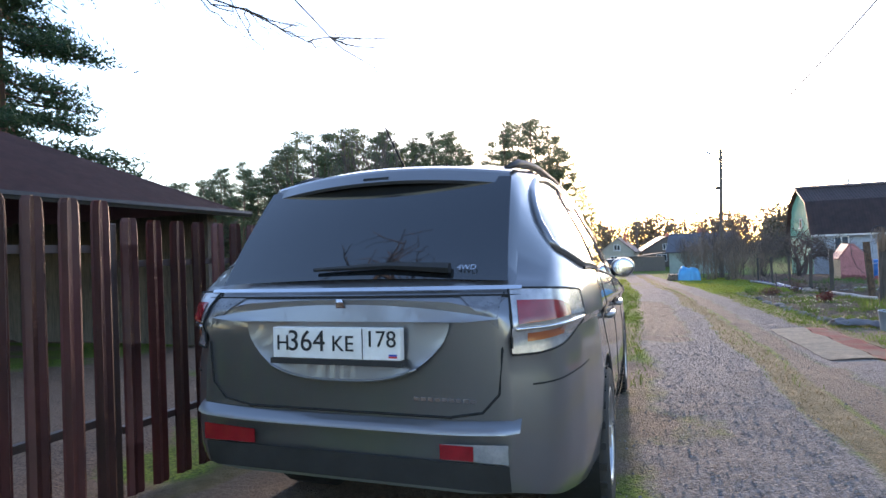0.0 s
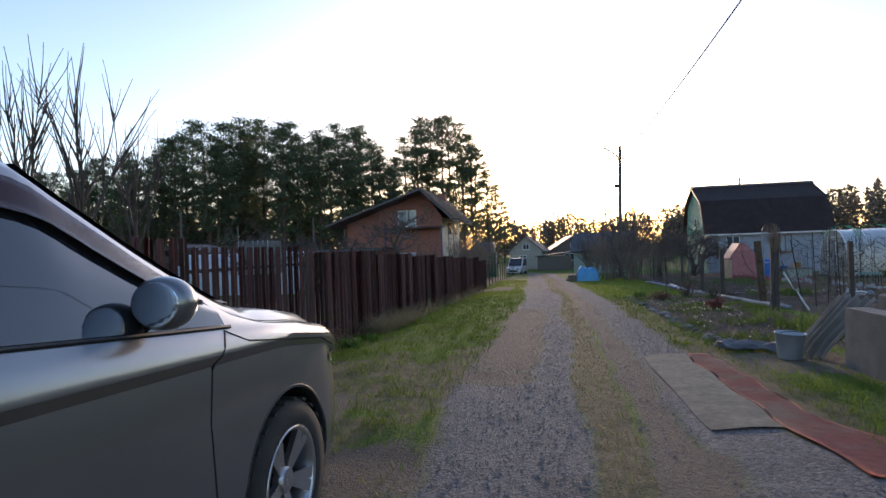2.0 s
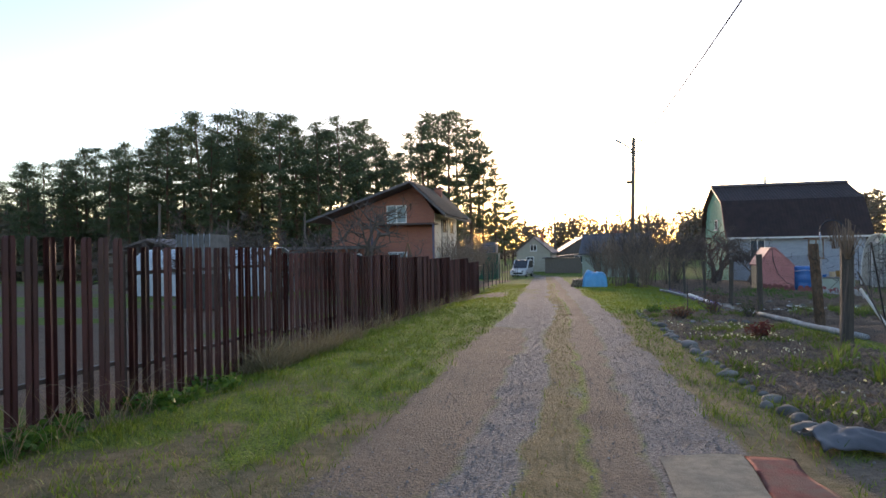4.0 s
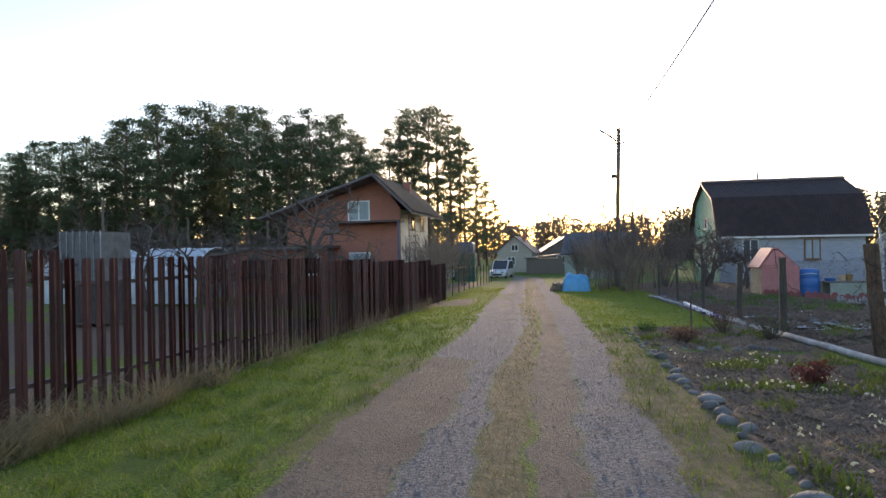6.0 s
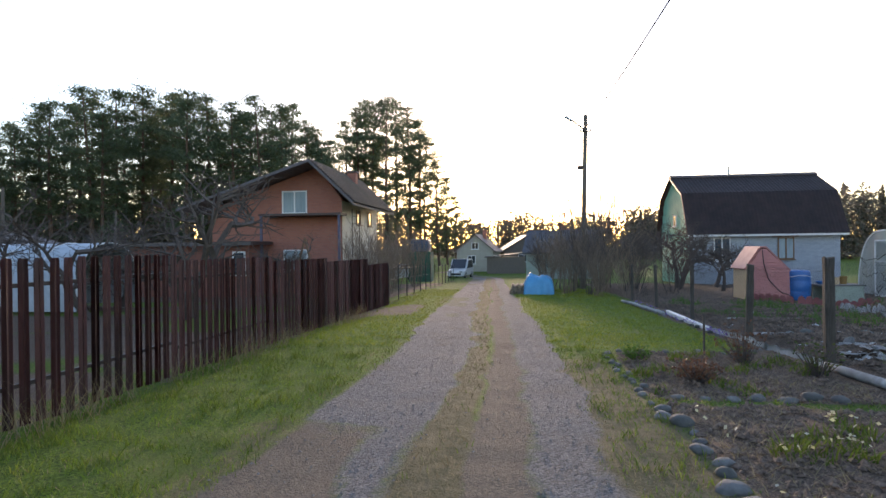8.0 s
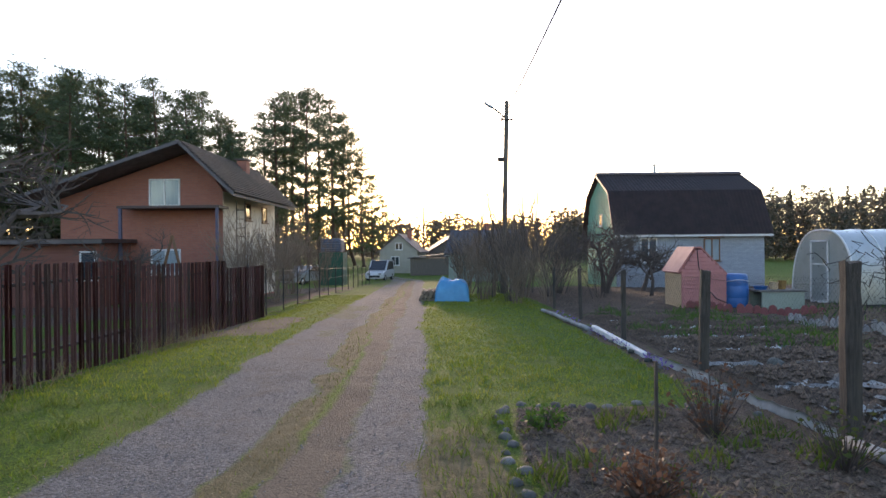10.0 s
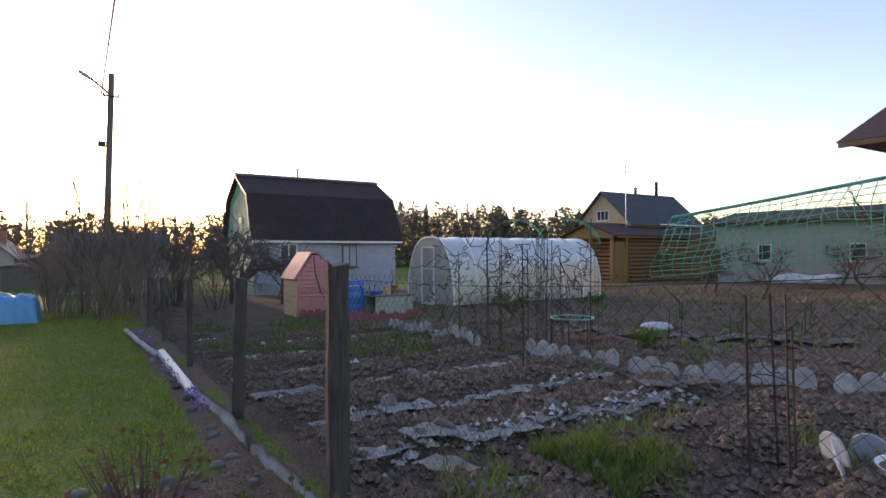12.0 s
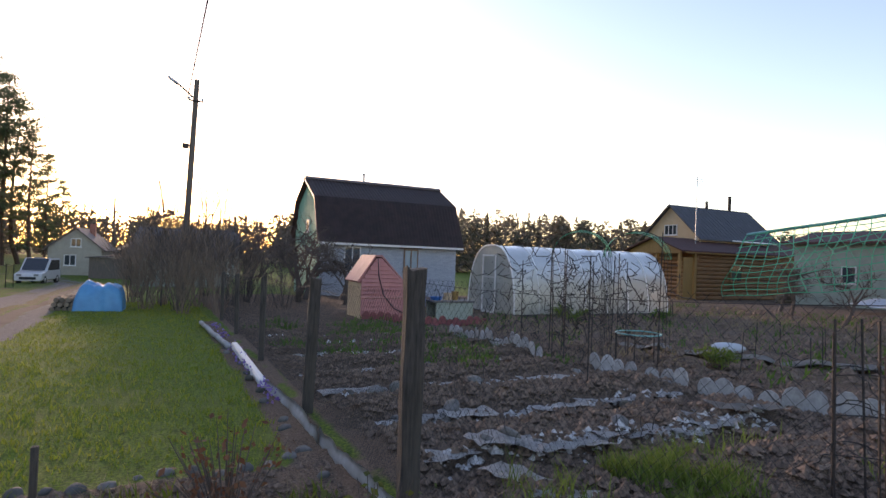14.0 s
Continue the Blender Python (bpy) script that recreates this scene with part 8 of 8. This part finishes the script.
blades("lily_leaves", x, y, r, 0.24, 0.022, 0.7, M_ONION, "bright green lily clumps in the bed", "plants")
x, y, r = scatter(10000, 3.1, 5.5, 12.4, 23.6, 12, lambda x, y, r: (value_noise(x, y, 0.3, 46) > 0.4))
blades("bed_straw", x, y, r, 0.06, 0.006, 3.0, M_DRY, "dry straw and stems scattered on the beds", "straw")
x, y, r = scatter(34000, 6.0, 13.5, 20.5, 34, 13, lambda x, y, r: r.random(len(x)) < 0.75)
blades("garden_straw", x, y, r, 0.022, 0.006, 5.0, M_DRY, "dry straw bits on the dark soil", "straw")
x, y, r = scatter(700, 3.15, 4.7, 12.6, 19.8, 14, lambda x, y, r: value_noise(x, y, 0.35, 47) > 0.66)
fcn = np.stack([x, y, relief(x, y) - SLOPE * y + r.uniform(0.05, 0.11, len(x))], -1)
tagged(new("primroses", quads_mesh("primroses", tufts(fcn, 0.04, 0.035, r, 0.2), M_FLOWER)), "pale yellow primroses in the bed", "flowers", kind="stuff")
x, y, r = scatter(260, 5.42, 5.62, 25.5, 34, 15, lambda x, y, r: value_noise(x, y, 0.5, 48) > 0.4)
fcn = np.stack([x, y, relief(x, y) - SLOPE * y + r.uniform(0.03, 0.12, len(x))], -1)
tagged(new("violets", quads_mesh("violets", tufts(fcn, 0.05, 0.045, r, 0.2), M_VIOLET)), "violet flowers along the lawn edging", "flowers", kind="stuff")


def bush_of(name, cx, cy, rad, h, n, material, label, seed, size=(0.05, 0.03), stems=24):
    r = np.random.default_rng(seed)
    e = thing(name, at(cx, cy, float(relief(cx, cy))), label, "shrub")
    bm = bmesh.new()
    pts = []
    for k in range(stems):
        a, q = r.uniform(0, 2 * np.pi), rad * math.sqrt(r.random())
        tip = (q * math.cos(a), q * math.sin(a), h * r.uniform(0.6, 1.05) * (1 - 0.35 * (q / rad) ** 2))
        tube(bm, [(tip[0] * 0.15, tip[1] * 0.15, -0.02), (tip[0] * 0.6, tip[1] * 0.6, tip[2] * 0.55), tip], [0.006, 0.004, 0.002], 4, cap=False)
        t = r.uniform(0.35, 1.05, (max(1, n // stems), 1))
        pts.append(np.array(tip) * t + r.normal(size=(len(t), 3)) * 0.025)
    part("branchwork", bm, M_TWIG, e)
    me = quads_mesh("leaves", tufts(np.concatenate(pts), *size, r, 0.3), material)
    share("leaves", me, e, Matrix.Identity(4))
    return e


bush_of("red_shrub", 4.3, 17.75, 0.21, 0.28, 480, leafy("dark_red_shoots", (0.12, 0.03, 0.025), (0.17, 0.05, 0.035)), "dark red peony shoots in the flower bed", 61)
bush_of("orange_shrub", 3.72, 21.35, 0.36, 0.32, 420, M_REDBUSH, "orange-brown budding shrub in the bed", 62, stems=60)
bush_of("thorn_shrub", 4.75, 22.7, 0.42, 0.62, 240, M_REDBUSH, "thin thorny reddish shrub by the edging", 63, stems=44)
bush_of("berry_shrub", 5.3, 21.9, 0.35, 0.5, 160, M_BUD, "bare berry shrub by the lawn edge", 64, stems=36)
bush_of("low_shrub", 3.35, 22.9, 0.25, 0.22, 300, M_WEED, "low dark green cushion plant", 65)
bush_of("onion_clump", 16.4, 34.3, 0.7, 0.5, 500, M_ONION, "tall green clump before the greenhouse", 66, (0.22, 0.03))
bush_of("green_clump", 12.4, 25.6, 0.35, 0.35, 300, M_ONION, "bright green clump beyond the plates", 67, (0.16, 0.03))
bush_of("green_clump", 19.5, 33.2, 0.4, 0.4, 260, M_WEED, "green clump by the greenhouse", 68, (0.14, 0.04))
# loose gravel
x, y, r = scatter(100000, -0.6, 4.2, 1.5, 36, 16, lambda x, y, r: (r.random(len(x)) < (cover(x, y)[0] * np.clip(1.3 - y / 26, 0.25, 1) + 0.12 * cover(x, y)[1]) * (1 - smooth(16, 35, y))) & ~((x > 1.75) & (y > 7.3) & (y < 11.8) & (x < 2.75)))


def pebbles(name, x, y, r, small, big, material, label, category):
    """Loose faceted lumps lying on the ground."""
    n = len(x)
    z = relief(x, y) - SLOPE * y
    s = small + big * r.random(n) ** 3
    oct_ = np.array([[1, 0, 0], [0, 1, 0], [-1, 0, 0], [0, -1, 0], [0, 0, 0.8], [0, 0, -0.6]])
    a = r.uniform(0, 2 * np.pi, n)
    P_ = oct_[None] * s[:, None, None] * r.uniform(0.6, 1.3, (n, 6, 1))
    P2 = np.stack([P_[..., 0] * np.cos(a)[:, None] - P_[..., 1] * np.sin(a)[:, None], P_[..., 0] * np.sin(a)[:, None] + P_[..., 1] * np.cos(a)[:, None], P_[..., 2]], -1) + np.stack([x, y, z + s * 0.3], -1)[:, None]
    tri = np.array([[0, 1, 4], [1, 2, 4], [2, 3, 4], [3, 0, 4]])
    me = bpy.data.meshes.new(name)
    me.from_pydata(P2.reshape(-1, 3).tolist(), [], (np.arange(n)[:, None, None] * 6 + tri[None]).reshape(-1, 3).tolist())
    me.materials.append(material)
    return tagged(new(name, me), label, category, kind="stuff")


pebbles("loose_gravel", x, y, r, 0.004, 0.011, M_GRAVELST, "loose grey gravel on the lane", "gravel")
M_CLOD = surface("dark_clods", (0.27, 0.185, 0.135), (0.075, 0.050, 0.038), 26, 0.95, bump=0.5)
x, y, r = scatter(58000, 6.0, 12.5, 20.8, 32, 17, lambda x, y, r: r.random(len(x)) < np.clip(1.5 - (y - 20) / 12, 0.3, 1))
pebbles("soil_clods", x, y, r, 0.009, 0.048, M_CLOD, "dark crumbly clods of dug soil", "soil")
x, y, r = scatter(13000, 3.1, 5.5, 12.3, 23.6, 18, lambda x, y, r: cover(x, y)[2] > 0.5)
pebbles("bed_clods", x, y, r, 0.008, 0.035, M_CLOD, "crumbly soil lumps in the flower beds", "soil")

rows_ = np.array([23.1, 24.32, 25.5, 27.1, 28.55, 30.0, 31.4])
x, y, r = scatter(14000, 6.2, 9.9, 22, 32, 19, lambda x, y, r: np.abs(y[:, None] - rows_[None]).min(1) + 0.05 * r.normal(size=len(x)) < 0.13)
pebbles("pale_rubble", x, y, r, 0.012, 0.05, M_SHEET, "pale crumbled bits of sheet between the rows", "rubble")
x, y, r = scatter(14000, 12.5, 30, 20, 45, 20, lambda x, y, r: value_noise(x, y, 1.1, 51) > 0.35)
pebbles("far_clods", x, y, r, 0.03, 0.10, M_CLOD, "lumpy dug soil of the far garden", "soil")
x, y, r = scatter(9000, 11.5, 30, 22, 45, 21, lambda x, y, r: value_noise(x, y, 0.9, 52) > 0.6)
blades("far_weeds", x, y, r, 0.16, 0.03, 0.9, M_WEED, "green weeds among the far beds", "weeds")
x, y, r = scatter(12000, 11.5, 30, 22, 45, 22, lambda x, y, r: value_noise(x, y, 1.3, 53) > 0.45)
blades("far_straw", x, y, r, 0.14, 0.02, 2.0, M_DRY, "dead stems lying on the far beds", "straw")

x, y, r = scatter(60000, -3.1, 3.1, 6.6, 24, 23, lambda x, y, r: keep_grass(x, y, r) & (value_noise(x, y, 0.22, 81) > 0.56) & (np.abs(x - 1.0) > 1.2))
blades("coarse_grass", x, y, r, 0.10, 0.008, 1.0, M_COARSE, "coarse darker grass tussocks on the verges", "grass")
